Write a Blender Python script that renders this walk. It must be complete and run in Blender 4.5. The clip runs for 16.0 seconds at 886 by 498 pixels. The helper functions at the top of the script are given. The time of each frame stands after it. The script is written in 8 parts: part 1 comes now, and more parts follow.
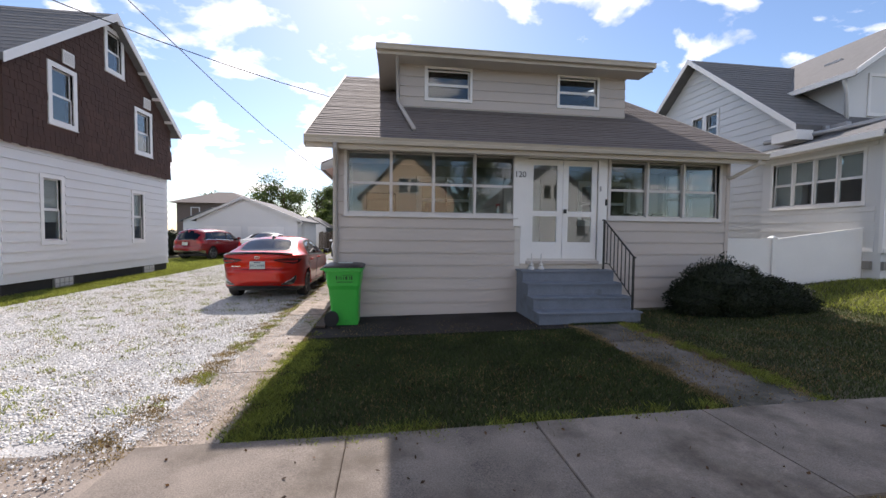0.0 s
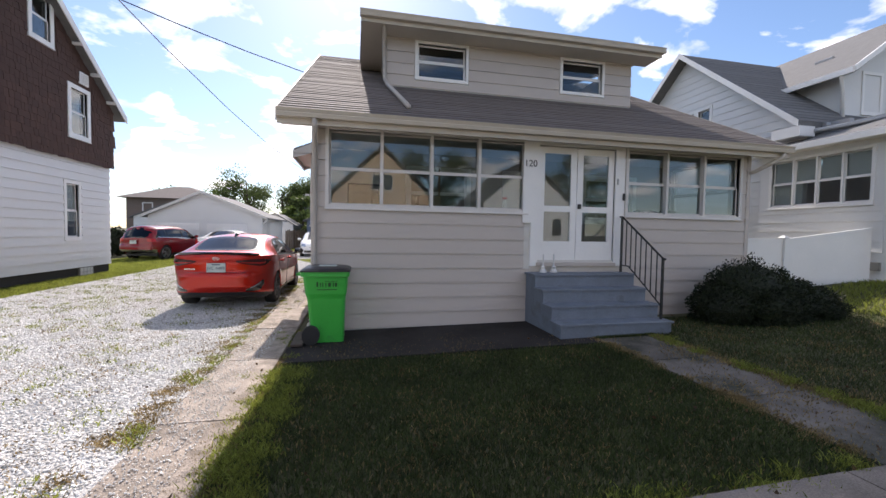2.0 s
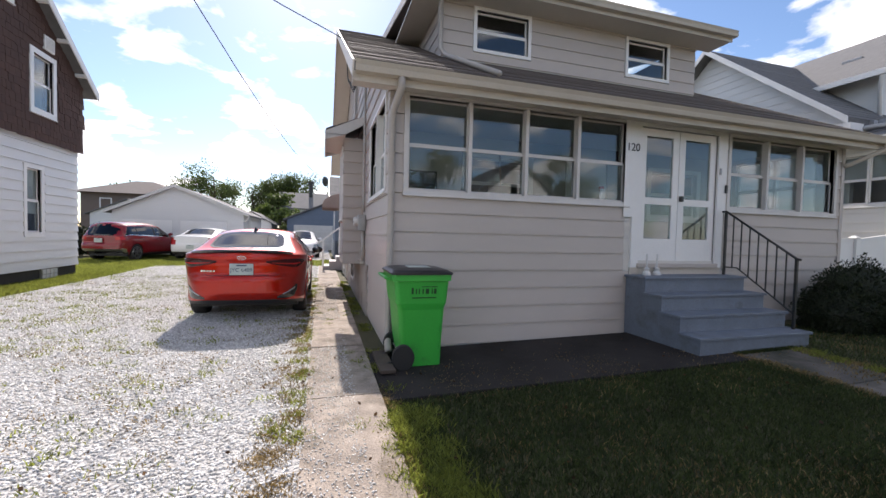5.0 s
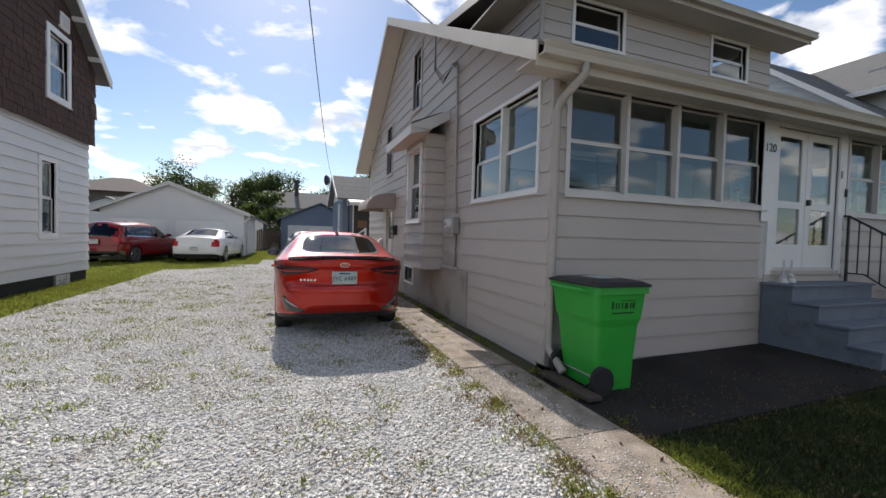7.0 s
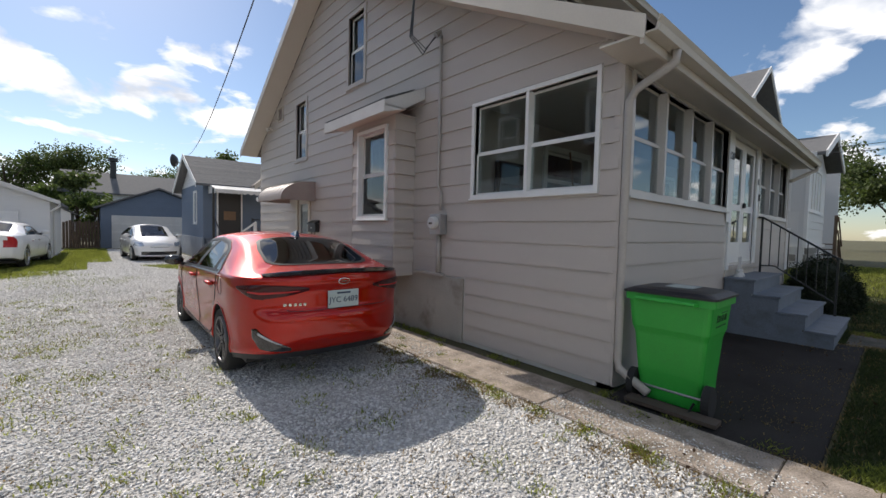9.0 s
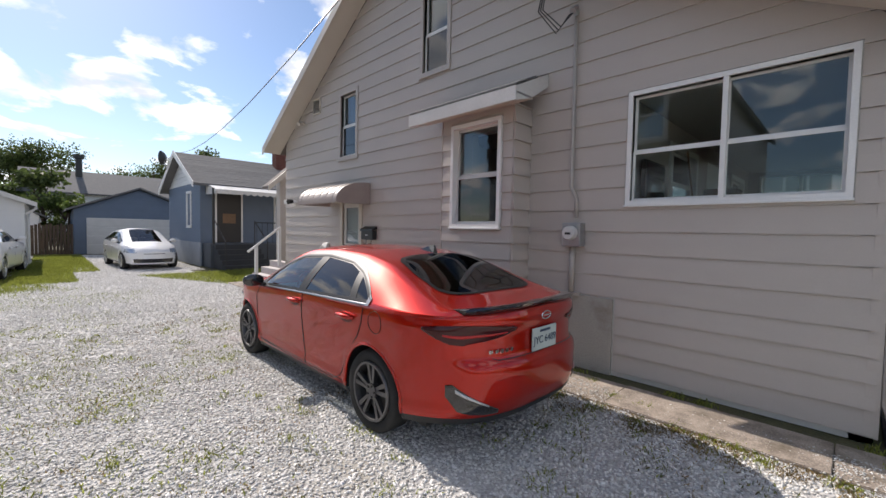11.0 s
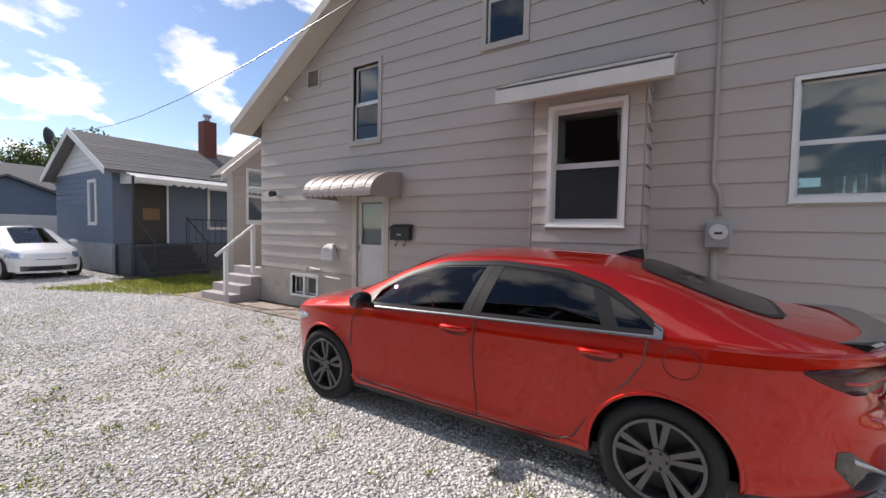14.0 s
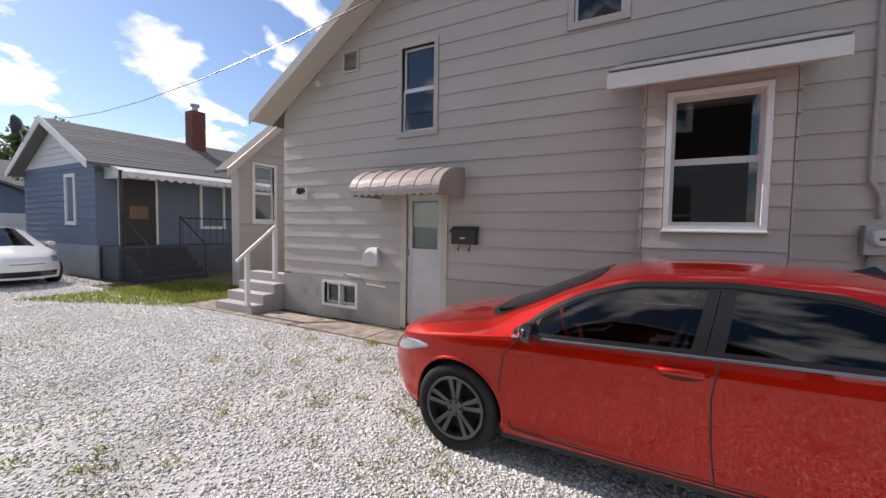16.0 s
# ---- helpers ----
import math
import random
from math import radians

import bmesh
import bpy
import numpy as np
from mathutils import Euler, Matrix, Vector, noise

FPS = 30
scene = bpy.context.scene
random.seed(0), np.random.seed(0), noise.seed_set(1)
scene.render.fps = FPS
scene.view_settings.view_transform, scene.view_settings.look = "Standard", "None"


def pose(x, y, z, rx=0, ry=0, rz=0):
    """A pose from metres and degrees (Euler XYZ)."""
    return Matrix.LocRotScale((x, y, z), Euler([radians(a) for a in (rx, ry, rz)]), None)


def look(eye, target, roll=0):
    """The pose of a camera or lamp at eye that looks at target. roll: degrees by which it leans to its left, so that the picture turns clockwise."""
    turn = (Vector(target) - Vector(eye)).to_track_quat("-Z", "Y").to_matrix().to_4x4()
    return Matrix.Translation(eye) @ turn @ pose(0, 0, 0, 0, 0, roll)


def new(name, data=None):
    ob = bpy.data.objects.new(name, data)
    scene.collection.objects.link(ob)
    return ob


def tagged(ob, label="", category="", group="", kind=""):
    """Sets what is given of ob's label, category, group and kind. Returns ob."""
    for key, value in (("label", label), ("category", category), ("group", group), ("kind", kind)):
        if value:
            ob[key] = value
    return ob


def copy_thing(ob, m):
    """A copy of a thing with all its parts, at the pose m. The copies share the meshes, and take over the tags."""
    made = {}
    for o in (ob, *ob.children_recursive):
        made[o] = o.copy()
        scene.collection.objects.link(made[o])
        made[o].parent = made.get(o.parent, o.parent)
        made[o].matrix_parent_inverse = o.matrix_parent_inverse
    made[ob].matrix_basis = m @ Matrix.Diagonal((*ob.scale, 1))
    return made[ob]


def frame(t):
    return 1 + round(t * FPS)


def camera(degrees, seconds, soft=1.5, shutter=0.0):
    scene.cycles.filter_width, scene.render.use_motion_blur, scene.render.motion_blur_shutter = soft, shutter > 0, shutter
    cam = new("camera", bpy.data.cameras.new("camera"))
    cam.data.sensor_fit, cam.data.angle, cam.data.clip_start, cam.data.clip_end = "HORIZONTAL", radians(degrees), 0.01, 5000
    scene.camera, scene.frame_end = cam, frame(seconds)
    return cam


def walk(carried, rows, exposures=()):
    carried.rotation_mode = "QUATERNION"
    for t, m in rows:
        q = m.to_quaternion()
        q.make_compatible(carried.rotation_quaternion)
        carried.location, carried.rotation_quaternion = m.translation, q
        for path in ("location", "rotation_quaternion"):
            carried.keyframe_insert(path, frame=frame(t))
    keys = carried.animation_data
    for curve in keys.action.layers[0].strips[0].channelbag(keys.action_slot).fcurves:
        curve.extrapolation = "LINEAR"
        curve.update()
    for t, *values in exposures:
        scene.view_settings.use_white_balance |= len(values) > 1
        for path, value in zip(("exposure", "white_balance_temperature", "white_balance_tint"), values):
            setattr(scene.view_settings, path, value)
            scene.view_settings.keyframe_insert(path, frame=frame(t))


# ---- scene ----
cam = camera(95.4, 16.0)
PATH = [
    (0, (0.963, -7.497, 1.565), (1.231, -5.517, 1.487), 0.7),
    (0.5, (0.953, -7.257, 1.56), (1.265, -5.283, 1.481), 0.8),
    (1, (0.799, -6.958, 1.533), (1.149, -4.99, 1.454), 1.1),
    (1.5, (0.713, -6.603, 1.512), (1.106, -4.644, 1.433), 0.9),
    (2, (0.627, -6.308, 1.525), (1.048, -4.355, 1.446), 1.0),
    (2.5, (0.483, -6.051, 1.551), (0.924, -4.102, 1.48), 1.1),
    (3, (0.324, -5.865, 1.524), (0.776, -3.918, 1.454), 1.1),
    (3.5, (0.124, -5.64, 1.488), (0.571, -3.691, 1.421), 1.1),
    (3.7, (0.029, -5.567, 1.465), (0.484, -3.621, 1.397), 1.0),
    (5.8, (-1.463, -4.272, 1.381), (-0.85, -2.369, 1.319), 1.8),
    (6, (-1.675, -4.182, 1.398), (-1.112, -2.264, 1.334), 1.6),
    (6.5, (-2.119, -3.955, 1.39), (-1.557, -2.037, 1.327), 1.7),
    (7, (-2.53, -3.611, 1.389), (-1.832, -1.738, 1.329), 1.6),
    (7.5, (-2.891, -3.21, 1.394), (-1.933, -1.456, 1.327), 1.4),
    (8, (-3.201, -2.792, 1.381), (-2.032, -1.17, 1.315), 1.3),
    (8.2, (-3.303, -2.607, 1.408), (-2.107, -1.006, 1.336), 1.3),
    (10.3, (-4.303, -0.459, 1.545), (-2.865, 0.927, 1.45), 1.4),
    (10.5, (-4.363, -0.267, 1.565), (-2.943, 1.138, 1.472), 1.1),
    (11, (-4.543, 0.196, 1.591), (-3.136, 1.615, 1.503), 1.1),
    (11.5, (-4.692, 0.63, 1.586), (-3.282, 2.045, 1.494), 1.1),
    (12, (-4.794, 1.054, 1.599), (-3.372, 2.456, 1.505), 1.2),
    (12.5, (-4.911, 1.453, 1.581), (-3.47, 2.837, 1.487), 1.0),
    (13, (-5.005, 1.848, 1.557), (-3.502, 3.164, 1.47), 0.9),
    (13.5, (-5.108, 2.242, 1.565), (-3.527, 3.464, 1.479), 1.1),
    (14, (-5.201, 2.628, 1.559), (-3.523, 3.711, 1.471), 1.1),
    (14.5, (-5.207, 3.033, 1.567), (-3.505, 4.079, 1.476), 1.1),
    (15, (-5.251, 3.431, 1.582), (-3.531, 4.448, 1.484), 0.9),
    (15.5, (-5.276, 3.779, 1.587), (-3.539, 4.767, 1.488), 0.8),
    (16, (-5.28, 4.166, 1.639), (-3.541, 5.147, 1.532), 0.9),
]
walk(cam, [(t, look(eye, target, roll)) for t, eye, target, roll in PATH],
     exposures=[(t, stops, 6600, tint) for t, stops, tint in ((0.0, 0.54, 17), (3.7, 0.70, 17), (5.8, 0.42, 15), (7.0, 0.06, 12), (8.2, -0.03, 11), (10.3, 0.20, 13), (13.0, 0.28, 15), (16.0, 0.28, 17))])
# ---- world, sun ----
SUN_DIR = Vector((-0.05, 1.29, 1.0)).normalized()
SUN_ELEV = math.asin(SUN_DIR.z)
world = bpy.data.worlds.new("sky")
scene.world = world
world.use_nodes = True
wn, wl = world.node_tree.nodes, world.node_tree.links
wn.clear()
sky = wn.new("ShaderNodeTexSky")
sky.sky_type = "NISHITA"
sky.sun_disc = False
sky.sun_elevation = SUN_ELEV
sky.sun_rotation = math.atan2(SUN_DIR.x, SUN_DIR.y)
sky.dust_density = 0.3
sky.ozone_density = 3.0
coord = wn.new("ShaderNodeTexCoord")
sep = wn.new("ShaderNodeSeparateXYZ")
wl.new(coord.outputs["Generated"], sep.inputs[0])
lift = wn.new("ShaderNodeMath"); lift.operation = "ADD"; lift.inputs[1].default_value = 0.30
wl.new(sep.outputs["Z"], lift.inputs[0])
flat = wn.new("ShaderNodeVectorMath"); flat.operation = "DIVIDE"
comb = wn.new("ShaderNodeCombineXYZ")
for k in ("X", "Y", "Z"):
    wl.new(lift.outputs[0], comb.inputs[k])
wl.new(coord.outputs["Generated"], flat.inputs[0])
wl.new(comb.outputs[0], flat.inputs[1])
shift = wn.new("ShaderNodeVectorMath"); shift.operation = "MULTIPLY_ADD"
shift.inputs[1].default_value = (1.0, 1.1, 0.0)
shift.inputs[2].default_value = (3.7, 1.2, 0.0)
wl.new(flat.outputs[0], shift.inputs[0])
puff = wn.new("ShaderNodeTexNoise")
puff.inputs["Scale"].default_value = 3.3
puff.inputs["Detail"].default_value = 7.0
puff.inputs["Roughness"].default_value = 0.52
puff.inputs["Distortion"].default_value = 0.25
wl.new(shift.outputs[0], puff.inputs["Vector"])
ramp = wn.new("ShaderNodeValToRGB")
ramp.color_ramp.elements[0].position = 0.52
ramp.color_ramp.elements[1].position = 0.60
wl.new(puff.outputs["Fac"], ramp.inputs[0])
shade = wn.new("ShaderNodeTexNoise")
shade.inputs["Scale"].default_value = 5.0
shade.inputs["Detail"].default_value = 4.0
wl.new(shift.outputs[0], shade.inputs["Vector"])
cloud_ramp = wn.new("ShaderNodeValToRGB")
cloud_ramp.color_ramp.elements[0].position = 0.35
cloud_ramp.color_ramp.elements[0].color = (6.2, 6.7, 7.5, 1)
cloud_ramp.color_ramp.elements[1].position = 0.55
cloud_ramp.color_ramp.elements[1].color = (11, 11, 11, 1)
wl.new(shade.outputs["Fac"], cloud_ramp.inputs[0])
cover = wn.new("ShaderNodeMixRGB")
wl.new(ramp.outputs[0], cover.inputs[0])
rich = wn.new("ShaderNodeHueSaturation"); rich.inputs["Saturation"].default_value = 1.04
wl.new(sky.outputs[0], rich.inputs["Color"])
wl.new(rich.outputs[0], cover.inputs[1])
wl.new(cloud_ramp.outputs[0], cover.inputs[2])
back = wn.new("ShaderNodeBackground")
back.inputs["Strength"].default_value = 0.115
wl.new(cover.outputs[0], back.inputs["Color"])
wout = wn.new("ShaderNodeOutputWorld")
wl.new(back.outputs[0], wout.inputs[0])

sun_data = bpy.data.lights.new("sun", "SUN")
sun_data.energy = 4.8
sun_data.angle = radians(0.5)
sun_data.color = (1.0, 0.94, 0.86)
sun = new("sun", sun_data)
sun.matrix_world = look((0, 0, 30), Vector((0, 0, 30)) - SUN_DIR)


# ---- materials ----
def mat(name, color, rough=0.7, metal=0.0, vary=0.12, scale=3.0, grain=60.0, bump=0.15, coat=0.0, spec=0.5, per_piece=0.0, stain=None, stain_at=(0.55, 0.7), dist=0.004):
    """A surface with blotches at one scale, grain at a finer one, and fine relief."""
    m = bpy.data.materials.new(name)
    m.use_nodes = True
    n, l = m.node_tree.nodes, m.node_tree.links
    p = n["Principled BSDF"]
    p.inputs["Metallic"].default_value = metal
    p.inputs["Coat Weight"].default_value = coat
    p.inputs["Coat Roughness"].default_value = 0.03
    p.inputs["Specular IOR Level"].default_value = spec
    tc = n.new("ShaderNodeTexCoord")
    big = n.new("ShaderNodeTexNoise")
    big.inputs["Scale"].default_value = scale
    big.inputs["Detail"].default_value = 5.0
    fine = n.new("ShaderNodeTexNoise")
    fine.inputs["Scale"].default_value = grain
    fine.inputs["Detail"].default_value = 3.0
    l.new(tc.outputs["Object"], big.inputs["Vector"])
    l.new(tc.outputs["Object"], fine.inputs["Vector"])
    add = n.new("ShaderNodeMath"); add.operation = "ADD"
    l.new(big.outputs["Fac"], add.inputs[0]); l.new(fine.outputs["Fac"], add.inputs[1])
    last = add.outputs[0]
    if per_piece:
        info = n.new("ShaderNodeObjectInfo")
        mul = n.new("ShaderNodeMath"); mul.operation = "MULTIPLY_ADD"
        mul.inputs[1].default_value = per_piece
        l.new(info.outputs["Random"], mul.inputs[0]); l.new(last, mul.inputs[2])
        last = mul.outputs[0]
    span = n.new("ShaderNodeMapRange")
    span.inputs["From Min"].default_value = 0.6
    span.inputs["From Max"].default_value = 1.4 + per_piece
    span.inputs["To Min"].default_value = 1 - vary
    span.inputs["To Max"].default_value = 1 + vary
    l.new(last, span.inputs["Value"])
    tint = n.new("ShaderNodeVectorMath"); tint.operation = "SCALE"
    tint.inputs[0].default_value = color[:3]
    l.new(span.outputs[0], tint.inputs["Scale"])
    out = tint.outputs[0]
    if stain:
        sn = n.new("ShaderNodeTexNoise")
        sn.inputs["Scale"].default_value = scale * 0.7
        sn.inputs["Detail"].default_value = 8.0
        sn.inputs["Roughness"].default_value = 0.65
        l.new(tc.outputs["Object"], sn.inputs["Vector"])
        sr = n.new("ShaderNodeMapRange")
        sr.inputs["From Min"].default_value, sr.inputs["From Max"].default_value = stain_at
        l.new(sn.outputs["Fac"], sr.inputs["Value"])
        mix = n.new("ShaderNodeMixRGB")
        mix.inputs[2].default_value = (*stain[:3], 1)
        l.new(sr.outputs[0], mix.inputs[0]); l.new(out, mix.inputs[1])
        out = mix.outputs[0]
    l.new(out, p.inputs["Base Color"])
    rr = n.new("ShaderNodeMapRange")
    rr.inputs["To Min"].default_value = max(0.02, rough - 0.08)
    rr.inputs["To Max"].default_value = min(1, rough + 0.08)
    l.new(fine.outputs["Fac"], rr.inputs["Value"]); l.new(rr.outputs[0], p.inputs["Roughness"])
    if bump:
        b = n.new("ShaderNodeBump")
        b.inputs["Strength"].default_value = bump
        b.inputs["Distance"].default_value = dist
        l.new(add.outputs[0], b.inputs["Height"]); l.new(b.outputs[0], p.inputs["Normal"])
    return m


def glass_mat(name, tint=(0.85, 0.9, 0.9), clear=0.93, base=0.07):
    m = bpy.data.materials.new(name)
    m.use_nodes = True
    n, l = m.node_tree.nodes, m.node_tree.links
    n.clear()
    gl = n.new("ShaderNodeBsdfGlossy"); gl.inputs["Roughness"].default_value = 0.01
    tr = n.new("ShaderNodeBsdfTransparent"); tr.inputs[0].default_value = (*[c * clear for c in tint], 1)
    lw = n.new("ShaderNodeLayerWeight"); lw.inputs["Blend"].default_value = 0.5
    pw = n.new("ShaderNodeMath"); pw.operation = "POWER"; pw.inputs[1].default_value = 3.2
    fr = n.new("ShaderNodeMath"); fr.operation = "MULTIPLY_ADD"; fr.inputs[1].default_value = 0.65; fr.inputs[2].default_value = base
    fr.use_clamp = True
    l.new(lw.outputs["Facing"], pw.inputs[0]); l.new(pw.outputs[0], fr.inputs[0])
    mx = n.new("ShaderNodeMixShader"); o = n.new("ShaderNodeOutputMaterial")
    l.new(fr.outputs[0], mx.inputs[0]); l.new(tr.outputs[0], mx.inputs[1]); l.new(gl.outputs[0], mx.inputs[2])
    l.new(mx.outputs[0], o.inputs[0])
    return m


SIDING = mat("taupe_siding", (0.48, 0.43, 0.39), 0.55, vary=0.07, scale=1.2, grain=120, bump=0.08, per_piece=0.25)
TRIM = mat("cream_trim", (0.55, 0.50, 0.43), 0.5, vary=0.06)
WHITE = mat("white_paint", (0.78, 0.77, 0.75), 0.45, vary=0.05, scale=2)
FRAME = mat("off_white_frame", (0.60, 0.575, 0.55), 0.5, vary=0.08, scale=3)
SHINGLE = mat("brown_shingle", (0.125, 0.105, 0.095), 0.9, vary=0.3, scale=6, grain=220, bump=0.5, per_piece=0.4)
GREYSHINGLE = mat("grey_shingle", (0.13, 0.13, 0.13), 0.9, vary=0.3, scale=6, grain=220, bump=0.5, per_piece=0.4)
SHAKE = mat("dark_brown_shake", (0.072, 0.036, 0.026), 0.85, vary=0.35, scale=3, grain=90, bump=0.4, per_piece=0.6)
WSIDING = mat("white_siding", (0.68, 0.68, 0.67), 0.5, vary=0.04, scale=1.0, bump=0.05, per_piece=0.15)
BLUE = mat("blue_siding", (0.125, 0.165, 0.23), 0.55, vary=0.08, per_piece=0.2)
BLOCK = mat("concrete_block", (0.23, 0.22, 0.20), 0.9, vary=0.2, scale=4, bump=0.4, per_piece=0.3)
FOUND = mat("painted_foundation", (0.40, 0.37, 0.33), 0.85, vary=0.15, scale=2.5, bump=0.5, stain=(0.25, 0.22, 0.18), dist=0.01)
DARKFOUND = mat("dark_foundation", (0.035, 0.033, 0.03), 0.9, vary=0.3, scale=3, bump=0.4)
GLASS = glass_mat("window_glass")
DARKGLASS = glass_mat("screened_glass", (0.55, 0.58, 0.6), 0.5)
BLACK = mat("black_paint", (0.02, 0.02, 0.02), 0.4, vary=0.2)
GRASS = mat("lawn_soil", (0.085, 0.080, 0.036), 0.95, vary=0.4, scale=1.5, grain=50, bump=0.6, stain=(0.095, 0.072, 0.042), dist=0.02)
GRAVEL = mat("gravel_bed", (0.46, 0.45, 0.435), 0.95, vary=0.5, scale=1.0, grain=45, bump=1.0, stain=(0.26, 0.22, 0.13), stain_at=(0.58, 0.8), dist=0.02)
CONCRETE = mat("worn_concrete", (0.20, 0.168, 0.14), 0.9, vary=0.75, scale=2.2, grain=100, bump=0.6, stain=(0.085, 0.068, 0.05), stain_at=(0.46, 0.66), per_piece=0.25)
ASPHALT = mat("asphalt", (0.055, 0.055, 0.055), 0.9, vary=0.2, grain=150, bump=0.4)
STEPS = mat("grey_blue_deck_paint", (0.145, 0.17, 0.21), 0.6, vary=0.2, scale=4, bump=0.15, stain=(0.10, 0.11, 0.125))
INSIDE = mat("interior_paint", (0.60, 0.58, 0.54), 0.8, vary=0.05)
INFLOOR = mat("interior_floor", (0.14, 0.10, 0.07), 0.6, vary=0.2)
# stained concrete, its base colour taken near black for the porch-front shade
SHADECONC = mat("stained_concrete", (0.034, 0.030, 0.028), 0.9, vary=0.5, scale=1.6, grain=110, bump=0.4, spec=0.15, stain=(0.022, 0.020, 0.017))
WALKCONC = mat("mossy_concrete", (0.12, 0.105, 0.09), 0.9, vary=0.8, scale=3.0, grain=110, bump=0.6, stain=(0.035, 0.036, 0.022), stain_at=(0.45, 0.62), per_piece=0.3)
PATHCONC = mat("exposed_aggregate", (0.30, 0.25, 0.205), 0.9, vary=0.85, scale=5.0, grain=85, bump=0.9, stain=(0.12, 0.095, 0.065), stain_at=(0.5, 0.72), per_piece=0.25, dist=0.008)
BARKWOOD = mat("weathered_plank", (0.07, 0.052, 0.04), 0.9, vary=0.35, scale=7, bump=0.4)
PEACH = mat("peach_siding", (0.62, 0.45, 0.30), 0.6, vary=0.05)


# ---- mesh helpers ----
def thing(name, at=(0, 0, 0), label="", category="", group="", kind=""):
    ob = new(name)
    ob.empty_display_size = 0.2
    ob.matrix_basis = Matrix.Translation(at)
    return tagged(ob, label, category, group, kind)


def part(name, bm, material, parent=None, label="", smooth=False, local=False):
    """Links a bmesh as one mesh object under a thing or part. Its corners are in the world's metres, or the thing's if local."""
    me = bpy.data.meshes.new(name)
    bm.to_mesh(me)
    bm.free()
    me.materials.append(material)
    if smooth:
        for f in me.polygons:
            f.use_smooth = True
    ob = new(name, me)
    if parent:
        ob.parent = parent
        if not local and parent.parent is None:
            ob.matrix_parent_inverse = parent.matrix_basis.inverted()
    if label:
        ob["label"] = label
    return ob


def B():
    return bmesh.new()


def world_f(x, y, z):
    return (x, y, z)


def box(bm, a, b, f=world_f, bevel=0.0):
    """A box between two corners, sent through the frame f."""
    (x0, y0, z0), (x1, y1, z1) = a, b
    vs = [bm.verts.new(f(x, y, z)) for z in (z0, z1) for y in (y0, y1) for x in (x0, x1)]
    fs = [bm.faces.new([vs[i] for i in q]) for q in ((0, 2, 3, 1), (4, 5, 7, 6), (0, 1, 5, 4), (2, 6, 7, 3), (0, 4, 6, 2), (1, 3, 7, 5))]
    bmesh.ops.recalc_face_normals(bm, faces=fs)
    if bevel:
        es = list({e for fc in fs for e in fc.edges})
        bmesh.ops.bevel(bm, geom=es, offset=bevel, segments=2, affect="EDGES", profile=0.6)
    return bm


def prism(bm, front, back):
    """A closed solid from two loops of the same length."""
    a = [bm.verts.new(p) for p in front]
    b = [bm.verts.new(p) for p in back]
    fs = [bm.faces.new(a), bm.faces.new(b[::-1])]
    n = len(a)
    for i in range(n):
        fs.append(bm.faces.new((a[i], b[i], b[(i + 1) % n], a[(i + 1) % n])))
    bmesh.ops.recalc_face_normals(bm, faces=fs)
    return bm


def tube(bm, points, r, sides=8):
    """A round bar along points."""
    rings = []
    pts = [Vector(p) for p in points]
    for i, p in enumerate(pts):
        d = (pts[min(i + 1, len(pts) - 1)] - pts[max(i - 1, 0)]).normalized()
        u = d.orthogonal().normalized() if not rings else (rings[-1][1] - d * rings[-1][1].dot(d)).normalized()
        v = d.cross(u)
        rr = r[i] if isinstance(r, (list, tuple)) else r
        rings.append(([bm.verts.new(p + rr * (u * math.cos(2 * math.pi * k / sides) + v * math.sin(2 * math.pi * k / sides))) for k in range(sides)], u))
    for (a, _), (b, _) in zip(rings, rings[1:]):
        for k in range(sides):
            bm.faces.new((a[k], a[(k + 1) % sides], b[(k + 1) % sides], b[k]))
    bm.faces.new(rings[0][0][::-1]); bm.faces.new(rings[-1][0])
    bmesh.ops.recalc_face_normals(bm, faces=bm.faces[:])
    return bm


# frames of walls: u along the wall, n outwards, z up
def facing_street(y0):
    return lambda u, n, z: (u, y0 - n, z)


def facing_back(y0):
    return lambda u, n, z: (u, y0 + n, z)


def facing_left(x0):
    return lambda u, n, z: (x0 - n, u, z)


def facing_right(x0):
    return lambda u, n, z: (x0 + n, u, z)


def bands(z0, z1, lo, hi, openings, cuts=()):
    """Slices a wall into z bands free of openings: (za, zb, [(u0a, u1a, u0b, u1b), ...])."""
    zs = sorted({z0, z1, *[c for c in cuts if z0 < c < z1], *[z for o in openings for z in o[2:4] if z0 < z < z1]})
    out = []
    for za, zb in zip(zs, zs[1:]):
        if zb - za < 1e-4:
            continue
        mid = (za + zb) / 2
        holes = sorted((o[0], o[1]) for o in openings if o[2] < mid < o[3])
        spans, ua, ub = [], lo(za), lo(zb)
        for h0, h1 in holes:
            if h0 > ua + 1e-4:
                spans.append((ua, h0, ub if ub < h0 else h0, h0))
            ua = ub = h1
        ea, eb = hi(za), hi(zb)
        if ea > ua + 1e-4:
            spans.append((ua, ea, ub, max(eb, ub)))
        out.append((za, zb, spans))
    return out


def const(v):
    return lambda z: v


def wall(name, f, lo, hi, z0, z1, openings, material, parent, depth=0.14, cuts=()):
    """A wall core with real openings; its outer face is n = 0."""
    bm = B()
    for za, zb, spans in bands(z0, z1, lo, hi, openings, cuts):
        for u0, u1, v0, v1 in spans:
            prism(bm, [f(u0, 0, za), f(u1, 0, za), f(v1, 0, zb), f(v0, 0, zb)], [f(u0, -depth, za), f(u1, -depth, za), f(v1, -depth, zb), f(v0, -depth, zb)])
    return part(name, bm, material, parent)


